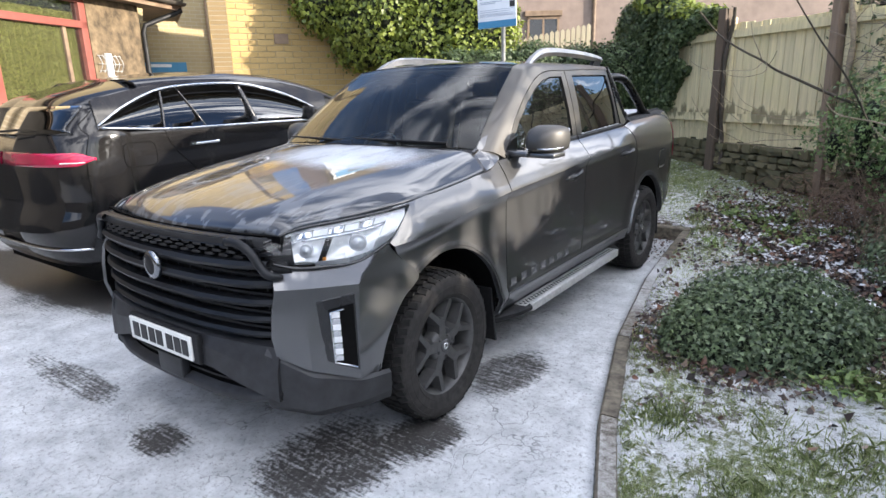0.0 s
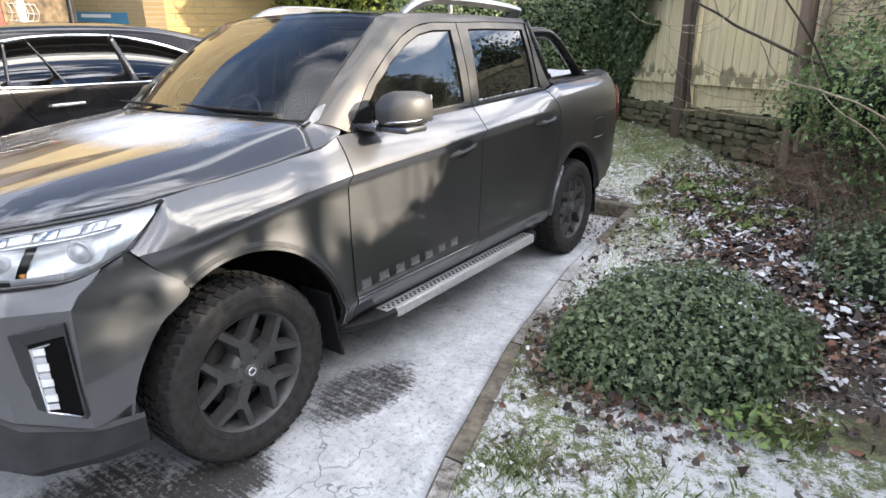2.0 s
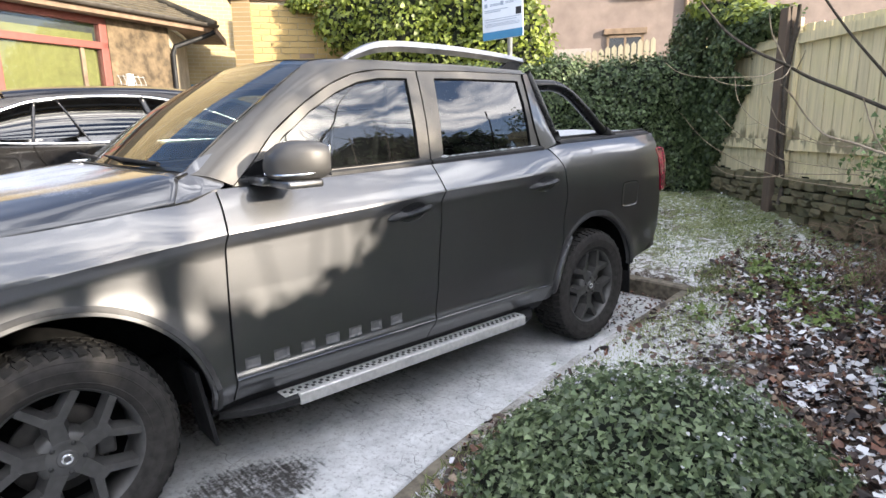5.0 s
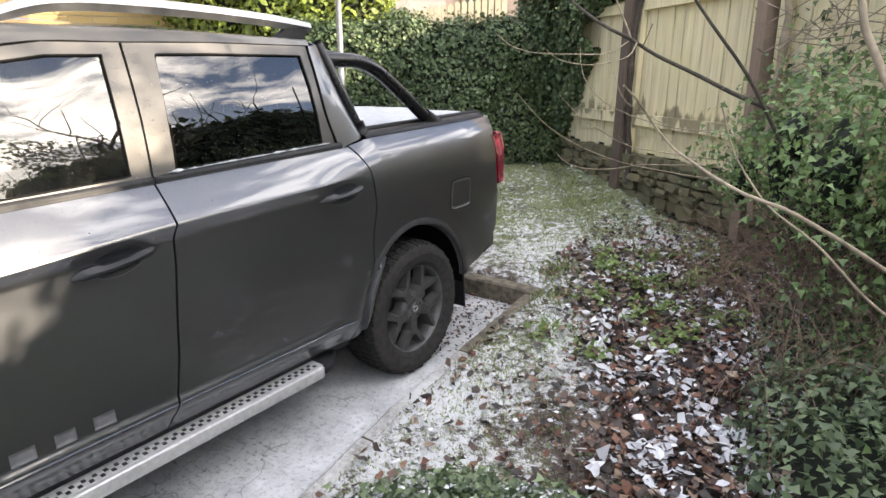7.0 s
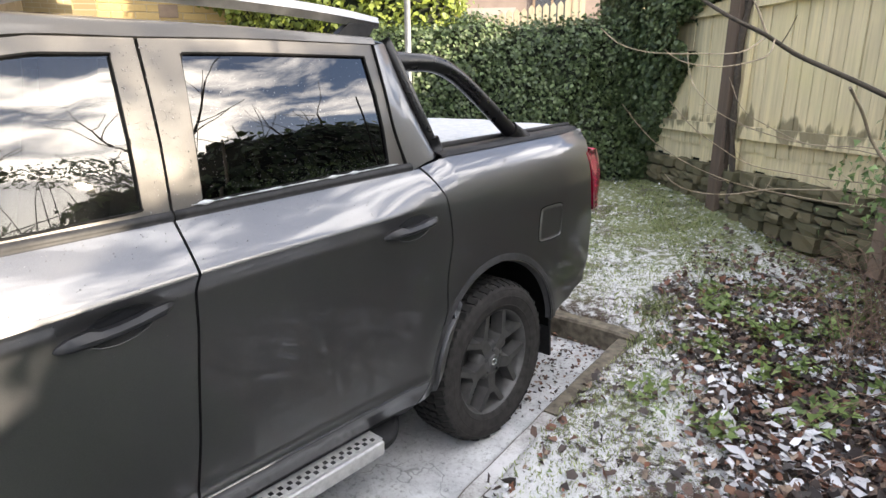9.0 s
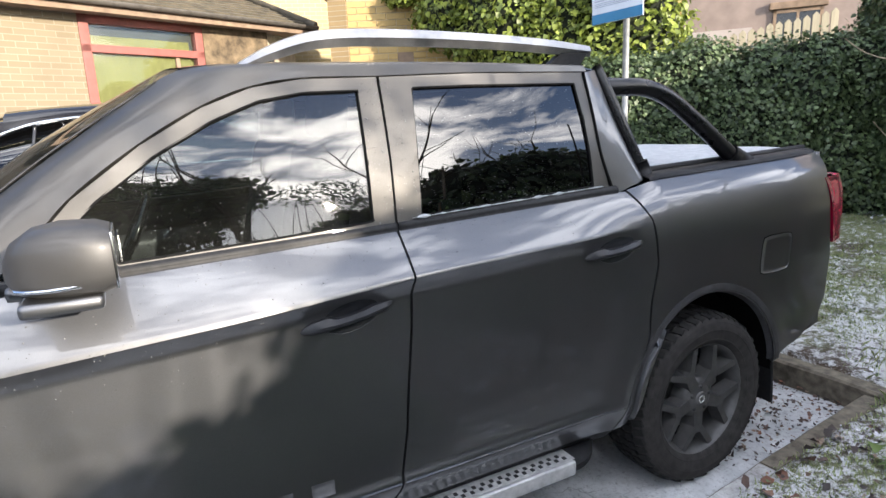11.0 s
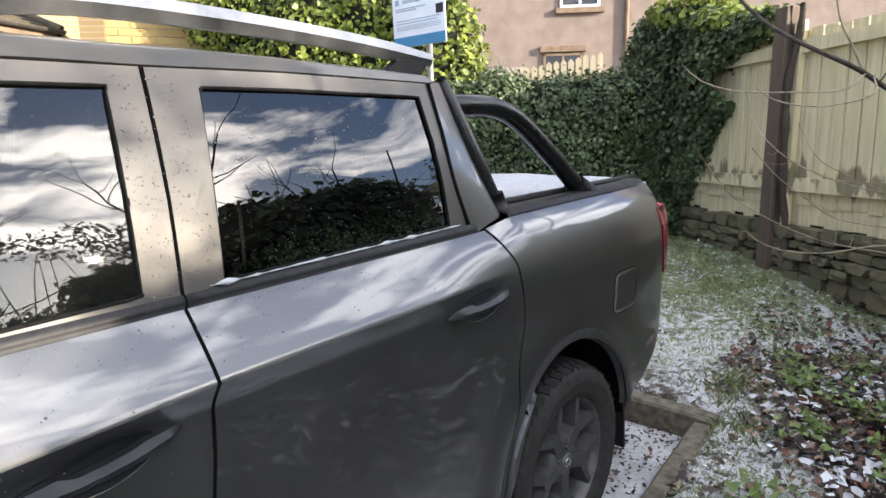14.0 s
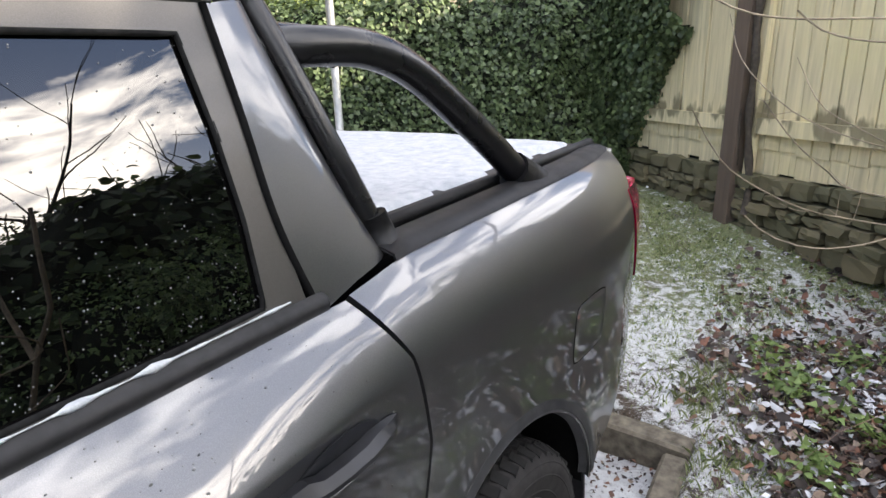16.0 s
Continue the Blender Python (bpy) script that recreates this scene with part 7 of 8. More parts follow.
for s in (1, -1):
    w = on_car(gg, -.006)
    pn = part("side_glass", sheet(w if s > 0 else mirror_car(w), (s, 0, 0), .004), PRIVACY, car, "dark side windows")
    for pts in (chrome_top, chrome_low):
        e = on_car(cr(pts, 50), .006)
        part("chrome_trim", tube(e if s > 0 else mirror_car(e), .011, 6), CHROME, car, "chrome window surround")
    for y0, z0, y1, z1, wd in ((.475, 1.41, .53, 1.72, .02), (.86, 1.41, .68, 1.735, .012), (1.40, 1.41, 1.30, 1.76, .045)):
        e = on_car(line([(y0, z0), (y1, z1)], 8), .0)
        part("window_pillar", tube(e if s > 0 else mirror_car(e), wd * .6, 6), GLOSSB, car)
    hd = on_car(line([(.70, 1.262), (.95, 1.268)], 8), .022)
    part("door_handle", tube(hd if s > 0 else mirror_car(hd), .014, 8), CHROME, car, "chrome door handle")
    e = on_car(cr([(.47, 1.40), (.50, 1.30), (.58, 1.18), (.70, 1.05), (.78, .8)], 20), .001)
    part("door_seam", tube(e if s > 0 else mirror_car(e), .004, 5), DARK, car)
    ang = np.linspace(0, 2 * np.pi, 30)
    fl = np.stack([.235 + .135 * np.sign(np.cos(ang)) * np.abs(np.cos(ang)) ** .4, 1.215 + .095 * np.sign(np.sin(ang)) * np.abs(np.sin(ang)) ** .4], 1)
    e = on_car(fl, .001)
    if s > 0:
        part("charge_flap_seam", tube(e, .003, 5), DARK, car)
    tlm = part("tail_lamp", sheet(np.array([[rear_shell(1.214 + k * (.052 - .044 * math.exp(-((a - .30) / .16) ** 2)), a, s, .008) for a in np.linspace(.30, 1.57, 26)] for k in np.linspace(-1, 1, 5)]), (s, -1, 0), .02), RED, car, "red full-width tail lamp")
    part("lamp_line", tube([rear_shell(1.190, a, s, .014) for a in np.linspace(.44, .80, 10)], .004, 6), WHITE, tlm, "pale lit lamp strip")
    part("rear_body", sheet(np.array([[rear_shell(z, a, s) for a in np.linspace(0, 1.5708, 26)] for z in np.r_[np.linspace(.36, .72, 8), np.linspace(.76, 1.36, 14), np.linspace(1.39, 1.82, 20)]]), (s, -1, 0), .015), BLACKP, car, "glossy black tailgate and rear bumper")
    part("rear_glass", sheet(np.array([[rear_shell(z, a, s, .006) for a in np.linspace(.62 - .1 * (z - 1.4), 1.5708, 14)] for z in np.linspace(1.40, 1.61, 6)]), (s, -1, 0), .004), PRIVACY, car, "dark rear window")
    part("rear_seam", tube([rear_shell(z, .42 - .12 * (z - 1.3), s, .002) for z in np.linspace(.8, 1.60, 20)], .003, 5), DARK, car)
part("bumper_chrome", tube([rear_shell(.52, a, 1, .01) for a in np.linspace(.5, 1.57, 14)] + [rear_shell(.52, a, -1, .01) for a in np.linspace(1.57, .5, 14)], .011, 6), CHROME, car, "chrome bumper strip")
part("rear_wiper", tube([(CX - .02, CY + .0, 1.42), (CX + .38, CY + .03, 1.44)], .010, 6), TRIM, car)
part("underbody", box((CX - .85, CY + .2, .24), (CX + .85, CY + 4.6, .6)), DARK, car)
part("car_bonnet", sheet(loft([[(CX - .75, CY + 3.5, 1.40), (CX, CY + 3.4, 1.44), (CX + .75, CY + 3.5, 1.40)], [(CX - .8, CY + 4.2, 1.24), (CX, CY + 4.2, 1.29), (CX + .8, CY + 4.2, 1.24)], [(CX - .78, CY + 4.85, .95), (CX, CY + 4.95, .98), (CX + .78, CY + 4.85, .95)]], 14, 12), (0, 0, 1), .02), BLACKP, car)
for s in (1, -1):
    for y in (CY + 1.0, CY + 4.0):
        w = new("wheel")
        w.parent = car
        w.matrix_local = pose(CX + s * .80, y, .36, 0, 0, 0 if s > 0 else 180) @ Matrix.Diagonal((.9, .94, .94, 1))
        part("tyre", tyre_mesh(), RUBBER, w)
        part("rim", lathe([(.0, .225), (.09, .23), (.10, .20), (.085, .06), (.09, .001)], 32), RIM, w)
    part("door_mirror", merge(box((CX + s * .93 - .11, 2.05, 1.40), (CX + s * .93 + .11, 2.20, 1.53), .03)), BLACKP, car)
part("car_seat_row", box((CX - .6, .9, .8), (CX + .6, 1.1, 1.45), .05), SEATM, car)


# ==== garden growth ====
def on_ground(x, y, lift=0.0):
    return np.stack([x, y, ground_z(x, y) + lift], -1)


mound = [hull((2.19, 1.68, .10), (.50, .54, .36), 3.0, .10, 3.2, floor=.06, nu=40, nv=22), hull((2.05, 1.42, .10), (.42, .36, .22), 4.0, .08, 3.2, floor=.06), hull((2.42, 1.80, .12), (.36, .40, .25), 5.0, .08, 3.2, floor=.06), hull((2.02, 2.0, .10), (.36, .30, .22), 6.0, .08, 3.2, floor=.06)]
bush("ivy_mound", "low rounded mound of dark green ivy", mound, 32000, .030, IVY, .90, shape=LOBED, out=.045, spread=.85, category="ivy")
stalks = []
sr = random.Random(77)
for k in range(90):
    a, r = sr.uniform(0, 6.28), sr.uniform(.50, .66)
    x, y = 2.19 + r * math.cos(a), 1.68 + r * 1.05 * math.sin(a)
    z = float(ground_z(x, y))
    b, l = a + sr.uniform(-1.2, 1.2), sr.uniform(.06, .2)
    stalks.append(tube(cr([(x, y, z), (x + .5 * l * math.cos(b), y + .5 * l * math.sin(b), z + l * sr.uniform(.1, .6)), (x + l * math.cos(b), y + l * math.sin(b), z + l * sr.uniform(.0, .5))], 6), np.linspace(.0022, .001, 6), 4, False))
tagged(part("dry_stalks", merge(*stalks), TWIG), "thin dry stalks round the ivy mound", "stalks", kind="stuff")
# snow caught in its far side
P, N = sample(mound[0][0], mound[0][1], 26000)
keep = (rng.random(26000) < np.clip((P[:, 1] - 1.62) * .9 + .35 * wobble(P[:, 0], P[:, 1], 6.0, 2.0), 0, .5)) & (N[:, 2] > .15)
P, N = P[keep] + N[keep] * .022, N[keep]
v, f = leaf_mesh(P, N, .014 * rng.uniform(.5, 1.4, len(P)), LEAF, .7, 0)
fast("snow_specks", v, f, FROST, None, "stuff", "specks of snow caught on the ivy mound", "snow")

# shrubs to the side of the garden path
side = [hull((3.25, 4.15, 1.05), (.50, .65, .75), 1.0, .24, 1.8, floor=.1), hull((3.75, 3.5, .95), (.6, .65, .85), 2.0, .22, 1.8, floor=.1), hull((3.5, 5.0, 1.1), (.55, .7, .9), 3.0, .24, 1.8, floor=.15), hull((2.72, 4.2, 1.35), (.26, .34, .34), 5.0, .16, 2.2), hull((2.48, 4.5, 1.30), (.22, .30, .30), 5.5, .16, 2.4), hull((2.26, 4.75, 1.12), (.18, .28, .22), 5.8, .14, 2.4)]
bush("leafy_shrub", "loose green leafy shrub beside the lawn", side, 15000, .038, SHRUB, .34, shape=LOBED, out=.16, spread=1.0, category="shrub")
low_ivy = [hull((3.02, 3.2, .26), (.34, .70, .22), 6.0, .10, 3, floor=.1), hull((2.86, 4.2, .26), (.30, .6, .16), 7.0, .08, 3, floor=.12)]
bush("ground_ivy", "ground ivy creeping through dead leaves", low_ivy, 6500, .040, IVY, .7, shape=LOBED, out=.05, spread=.8, category="ivy")
tall = [hull((2.85, 6.1, 1.6), (.62, .5, 1.4), 11.0, .28, 1.5, floor=.3), hull((3.9, 5.6, 1.2), (.8, .7, 1.1), 12.0, .22, 1.5, floor=.3), hull((2.75, 6.6, 2.2), (.4, .35, .8), 13.0, .2, 1.7, floor=.3)]
bush("ivy_thicket", "tall dark ivy thicket against the fence", tall, 11000, .065, IVYD, .62, shape=LOBED, out=.14, spread=.95, category="thicket")

# hedge bank along the garden's side, tall towards its end
# out of direct view; top heights also set where sun reaches the doors
bank = wall_hull((4.9, -7.0), (4.9, 6.5), -.1, 3.0, .9, 21.0, .16, 1.3, 80, 20, ([0, .3, .49, .56, .595, .615, .64, .66, .69, .708, .722, .737, .78, .83, .88, 1], [1.6, 1.65, 1.6, 1.55, 1.55, 1.56, 1.62, 1.65, 1.70, 1.85, 2.10, 2.32, 2.52, 2.80, 2.96, 3.0]))
bank = outward(bank, (5.35, 0, 1.2))
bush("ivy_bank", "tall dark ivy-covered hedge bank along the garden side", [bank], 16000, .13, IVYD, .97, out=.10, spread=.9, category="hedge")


def branch_mesh(p, d, length, r, depth, rnd, out, spread=.5):
    """A bare limb with its side shoots."""
    n = 7
    pts, q, dd = [], np.array(p, float), np.array(d, float)
    for k in range(n):
        pts.append(q.copy())
        dd = unit(dd + np.array([rnd.gauss(0, .13), rnd.gauss(0, .13), rnd.gauss(.03, .10)]))
        q = q + dd * length / (n - 1)
    rad = np.linspace(r, r * .45, n)
    out.append(tube(pts, rad, 5 if depth > 0 else 4, False))
    if depth <= 0:
        return
    for k in range(2, n):
        for _ in range(1 if k < n - 1 else 2):
            side_d = unit(np.array(pts[k] - pts[k - 1]) / length * n + np.array([rnd.gauss(0, spread), rnd.gauss(0, spread), rnd.gauss(.2, spread * .6)]))
            branch_mesh(pts[k], side_d, length * rnd.uniform(.45, .7), rad[k] * .62, depth - 1, rnd, out, spread)


def bare_tree(x, y, h, seed, lean=(0, 0)):
    rnd = random.Random(seed)
    t = thing("bare_tree", "leafless winter tree behind the hedge", "tree", group="bare trees")
    out = []
    branch_mesh((x, y, 0), (lean[0], lean[1], 1), h * .5, .10, 2, rnd, out, .75)
    part("trunk", out[0], BARK, t)
    part("limbs", merge(*out[1:]), BARK, t)
    return t


ever = [hull((6.9, 1.35, 3.42), (.7, .95, .58), 41.0, .20, 1.5), hull((7.0, .35, 2.5), (.7, .7, 1.1), 42.0, .3, 1.3), hull((6.75, 2.05, 3.45), (.32, .40, .42), 44.0, .2, 1.7)]
# unseen loose leaves added to shade the cab's pillars from the sun
thin = [hull((6.9, 3.7, 3.48), (.35, 1.3, .36), 45.0, .2, 1.7)]
# unseen clumps added in the sun's way, with a gap for the doors' lit patch
lr = random.Random(12)
sprays = []
for k in range(46):
    y = lr.uniform(.7, 3.9)
    z = 1.98 + .95 * lr.random() ** 1.35
    gap = 1.3 * math.exp(-((y - 2.66) / .62) ** 2 - ((z - 2.42) / .34) ** 2) + .8 * math.exp(-((y - 1.85) / .5) ** 2 - ((z - 2.36) / .14) ** 2)
    if lr.random() < gap * 1.3:
        continue
    r = lr.uniform(.07, .17)
    sprays.append(hull((lr.uniform(6.25, 6.75), y, z), (r, r * lr.uniform(.8, 1.5), r * lr.uniform(.5, .9)), 60.0 + k, .06, 3.0, nu=14, nv=9))
for k in range(56):
    y, z, r = lr.uniform(1.9, 3.5), 2.04 + .42 * lr.random() ** 1.8, lr.uniform(.03, .075)
    sprays.append(hull((lr.uniform(6.3, 6.8), y, z), (r, r * lr.uniform(.9, 1.8), r * lr.uniform(.5, 1.0)), 160.0 + k, .03, 4.0, nu=10, nv=7))
shade = bush("hedge_sprays", "unseen leafy sprays added above the hedge bank to dapple the sun", sprays, 5200, .050, IVYD, .45, shape=LOBED, out=.07, spread=1.0, category="shrub")
shoots = []
for k in range(16):
    y = lr.uniform(.9, 3.8)
    a = lr.uniform(-.5, .5)
    shoots.append(tube(cr([(6.5, y, .9), (6.5, y + a * .3, 1.9), (6.45, y + a * .7, 2.6), (6.4, y + a * 1.2, 3.1)], 12), np.linspace(.014, .004, 12), 5))
part("shoots", merge(*shoots), BARK, shade)
evt = bush("evergreen_tree", "dark evergreen tree behind the hedge bank", ever, 7000, .14, IVYD, .80, out=.16, spread=1.0, category="tree")
P, N = sample(thin[0][0], thin[0][1], 900)
v, f = leaf_mesh(P + N * rng.normal(-.1, .1, (900, 1)), N, .075 * rng.uniform(.5, 1.2, 900), LOBED, 1.0)
fast("spray", v, f, IVYD, evt, kind="stuff")
part("trunk", tube(cr([(6.95, .5, 0), (6.9, .55, 1.2), (6.95, .6, 2.4)], 8), np.linspace(.12, .07, 8), 8), BARK, evt)
bare_tree(6.6, 1.9, 6.5, 4, (-.1, .1))
bare_tree(6.6, 4.9, 7.0, 9, (-.05, -.28))
bare_tree(6.4, 6.6, 6.0, 15)
bare_tree(7.2, -1.2, 6.5, 23)

# sapling beside the path and its twigs
sap = thing("bare_sapling", "pale bare sapling with drooping twigs", "sapling")
part("stem", tube(cr([(3.35, 3.0, .2), (3.2, 2.85, .9), (3.0, 2.92, 1.40), (2.86, 3.0, 1.66), (2.78, 3.0, 1.83), (2.70, 3.05, 2.3)], 18), np.linspace(.017, .010, 18), 8), TWIG, sap)
part("side_stem", tube(cr([(3.0, 2.92, 1.40), (3.2, 2.95, 1.9), (3.25, 3.0, 2.5)], 10), np.linspace(.014, .008, 10), 6), TWIG, sap)
part("long_branch", tube(cr([(2.235, 2.50, 1.62), (2.25, 2.60, 1.57), (2.27, 2.72, 1.49), (2.33, 2.74, 1.42), (2.44, 2.58, 1.395), (2.55, 2.38, 1.385), (2.63, 2.33, 1.36), (2.74, 2.36, 1.32), (2.98, 2.52, 1.15), (3.2, 2.85, .9)], 40), np.linspace(.0032, .0070, 40), 7), TWIG, sap)
part("low_branch", tube(cr([(2.44, 2.87, 1.56), (2.50, 2.87, 1.40), (2.56, 2.87, 1.31), (2.64, 2.80, 1.24), (2.78, 2.74, 1.16), (3.0, 2.8, .95), (3.2, 2.85, .9)], 26), np.linspace(.0028, .0055, 26), 6), TWIG, sap)
limb = thing("dark_branch", "dark bare branch hanging before the fence", "branch")
part("limb", tube(cr([(1.0, 4.32, 2.34), (1.2, 4.30, 2.11), (1.36, 4.27, 1.99), (1.50, 4.26, 1.905), (1.58, 4.38, 1.855), (1.70, 4.58, 1.755), (1.90, 4.70, 1.65), (2.07, 4.75, 1.56), (2.5, 4.9, 1.32), (2.85, 5.0, .8), (2.9, 5.02, .25)], 44), np.linspace(.007, .020, 44), 8), BARK, limb)
part("shoot", tube(cr([(1.59, 4.40, 1.85), (1.55, 4.38, 1.95), (1.50, 4.36, 2.06), (1.47, 4.36, 2.2)], 10), np.linspace(.006, .003, 10), 6), TWIG, limb)
part("shoot", tube(cr([(2.85, 4.4, .25), (2.7, 4.3, .9), (2.45, 4.1, 1.40), (2.32, 3.97, 1.65), (2.22, 3.86, 1.80), (2.10, 3.78, 1.97), (1.9, 3.66, 2.3)], 24), np.linspace(.013, .006, 24), 7), BARK, limb)
part("shoot", tube(cr([(1.64, 4.46, 1.80), (1.68, 4.42, 1.86), (1.71, 4.40, 1.93)], 6), np.linspace(.0035, .002, 6), 5), BARK, limb)
for tw in ([(1.12, 3.60, 1.865), (1.18, 3.66, 1.80), (1.28, 3.75, 1.762), (1.45, 3.95, 1.755), (1.57, 4.08, 1.76), (1.61, 4.3, 1.83)], [(1.33, 3.80, 1.775), (1.38, 3.84, 1.73), (1.46, 3.90, 1.703), (1.55, 4.02, 1.70), (1.66, 4.15, 1.74), (1.63, 4.40, 1.83)]):
    part("twig", tube(cr(tw, 20), np.linspace(.0022, .0042, 20), 6), TWIG, limb)
arching = thing("arching_stems", "pale arching bare stems before the fence", "stems")
arcs = [[(.90, 5.25, 1.86), (.98, 5.12, 1.68), (1.12, 4.98, 1.54), (1.27, 5.0, 1.42), (1.58, 5.32, 1.27), (2.0, 5.5, 1.20), (2.6, 5.6, .95), (2.75, 5.6, .3)],
        [(1.23, 4.18, 1.54), (1.31, 4.30, 1.41), (1.40, 4.5, 1.29), (1.50, 4.86, 1.155), (1.80, 5.0, 1.10), (2.3, 5.15, 1.0), (2.6, 5.3, .3)],
        [(1.07, 3.97, 1.53), (1.09, 4.15, 1.41), (1.13, 4.35, 1.29), (1.25, 4.55, 1.17), (1.36, 4.85, 1.06), (1.45, 5.12, .985), (1.75, 5.2, .94), (2.4, 5.25, .85), (2.65, 5.3, .3)],
        [(1.20, 4.28, 1.15), (1.28, 4.25, 1.10), (1.40, 4.24, 1.075), (1.52, 4.38, 1.06), (1.72, 4.6, 1.08), (2.2, 4.9, 1.0), (2.55, 5.1, .3)],
        [(1.20, 5.2, 1.66), (1.32, 5.15, 1.46), (1.47, 5.2, 1.36), (1.66, 5.3, 1.26), (2.1, 5.4, 1.2), (2.7, 5.5, .3)]]
tr = random.Random(31)
for tw in arcs:
    c = cr(tw, 34)
    part("stem", tube(c, np.linspace(.0020, .0052, 34), 6), TWIG, arching)
    for k in range(5):
        p = c[tr.randrange(6, 26)]
        d = np.array((tr.uniform(-.16, .02), tr.uniform(-.05, .12), tr.uniform(-.03, .10)))
        part("side_twig", tube(cr([p, p + d * .5 + np.array((0, 0, -.012)), p + d], 7), np.linspace(.0016, .0008, 7), 4), TWIG, arching)
brr = random.Random(8)
br = []
for k in range(560):
    x, y = (brr.uniform(2.1, 3.3), brr.uniform(4.3, 5.6)) if k < 330 else (brr.uniform(2.55, 3.3), brr.uniform(3.3, 5.0))
    z = float(ground_z(x, y))
    a = brr.uniform(0, 6.28)
    l = brr.uniform(.25, .85)
    br.append(tube(cr([(x, y, z), (x + .3 * l * math.cos(a), y + .3 * l * math.sin(a), z + .55 * l), (x + .7 * l * math.cos(a), y + .7 * l * math.sin(a), z + .6 * l), (x + l * math.cos(a), y + l * math.sin(a), z + .3 * l)], 7), np.linspace(.0026, .0011, 7), 3, False))
tagged(part("bramble_canes", merge(*br), plain("bramble_cane", (.24, .16, .115), .8, vary=.4, scale=20)), "tangle of dry brown bramble canes", "brambles", kind="stuff")

tw = []
for k in range(260):
    x, y, z = brr.uniform(2.3, 3.2), brr.uniform(4.9, 5.5), brr.uniform(.6, 2.5)
    a, e, l = brr.uniform(0, 6.28), brr.uniform(-.6, 1.0), brr.uniform(.25, .7)
    dx, dy, dz = .5 * l * math.cos(a), .35 * l * math.sin(a), .5 * l * math.sin(e)
    tw.append(tube(cr([(x - dx, y - dy, z - dz), (x, y, z + brr.uniform(-.06, .06)), (x + dx, y + dy, z + dz * .6)], 6), np.linspace(.0045, .0012, 6), 3, False))
tagged(part("twig_tangle", merge(*tw), plain("dry_twig", (.20, .155, .12), .85, vary=.4, scale=20)), "tangle of dry bare twigs before the fence", "twigs", kind="stuff")

# leaf litter, snow flakes on leaves, grass and weeds
def scatter(n, x0, x1, y0, y1, keep):
    x, y = rng.uniform(x0, x1, n), rng.uniform(y0, y1, n)
    m = (rng.random(n) < keep(x, y)) & (garden(x, y) > .9)
    return x[m], y[m]


def dens(x, y):
    path = np.exp(-((x - 2.52 + .36 * (y - 3)) / .40) ** 2) * np.clip((y - 1.6) / .8, 0, 1) * np.clip((6.0 - y) / 1.2, 0, 1)
    ring = np.exp(-((np.hypot(x - 2.17, y - 1.68) - .66) / .13) ** 2)
    edge = np.exp(-((x - 2.75) / .45) ** 2) * np.clip((y - 3.0) / .6, 0, 1)
    return np.clip(.03 + .05 * np.clip((y - 2.2) / 1.0, 0, 1) + .97 * path + .38 * ring + .6 * edge + .55 * leaf_bed(x, y), 0, 1)


x, y = scatter(44000, .9, 3.4, .5, 6.6, dens)
P = on_ground(x, y, .008) + np.stack([0 * x, 0 * x, rng.random(len(x)) * .03], 1)
v, f = leaf_mesh(P, np.tile([0, 0, 1.0], (len(P), 1)), .044 * rng.uniform(.25, 1.4, len(P)), CURL * np.array([1.15, 1, .9]), .8, .0, .09)
fast("leaf_litter", v, f, LITTER, None, "stuff", "dead brown leaves scattered over the garden soil", "leaf litter")
x, y = scatter(17000, .9, 3.2, 1.2, 6.2, lambda a, b: np.clip(dens(a, b) - .15, 0, 1) * np.clip(.36 + 1.2 * wobble(a, b, 3.2, 5.0), 0, .95))
P = on_ground(x, y, .016) + np.stack([0 * x, 0 * x, rng.random(len(x)) * .03], 1)
v, f = leaf_mesh(P, np.tile([0, 0, 1.0], (len(P), 1)), .060 * rng.uniform(.25, 1.25, len(P)), CURL * np.array([1.1, 1, .7]), .45, .0, .07)
fast("snowy_leaves", v, f, FROST, None, "stuff", "dead leaves capped with snow", "snow")
x, y = rng.uniform(.5, 1.0, 520), rng.uniform(3.3, 4.28, 520)
P = np.stack([x, y, .010 + rng.random(520) * .018], 1)
v, f = leaf_mesh(P, np.tile([0, 0, 1.0], (520, 1)), .026 * rng.uniform(.4, 1.25, 520), CURL, .8, .0, .09)
fast("drive_litter", v, f, LITTER, None, "stuff", "dead leaves caught behind the kerb", "leaf litter")

x, y = scatter(30000, -1.2, 3.3, -1.5, 7.8, lambda a, b: np.clip(-.02 + .9 * wobble(a, b, 2.3, 1.0) + .5 * wobble(a, b, 6.0, 4.0) - .2 * np.clip((b - 6.2) / 1.0, 0, 1), 0, .9))
P = on_ground(x, y, .012) + np.stack([0 * x, 0 * x, rng.random(len(x)) * .022], 1)
v, f = leaf_mesh(P, np.tile([0, 0, 1.0], (len(P), 1)), .017 * rng.uniform(.4, 1.5, len(P)), LEAF * np.array([1.3, 1, 1]), .6, .0, .12)
fast("snow_flecks", v, f, FROST, None, "stuff", "flecks of snow caught in grass and leaves", "snow")


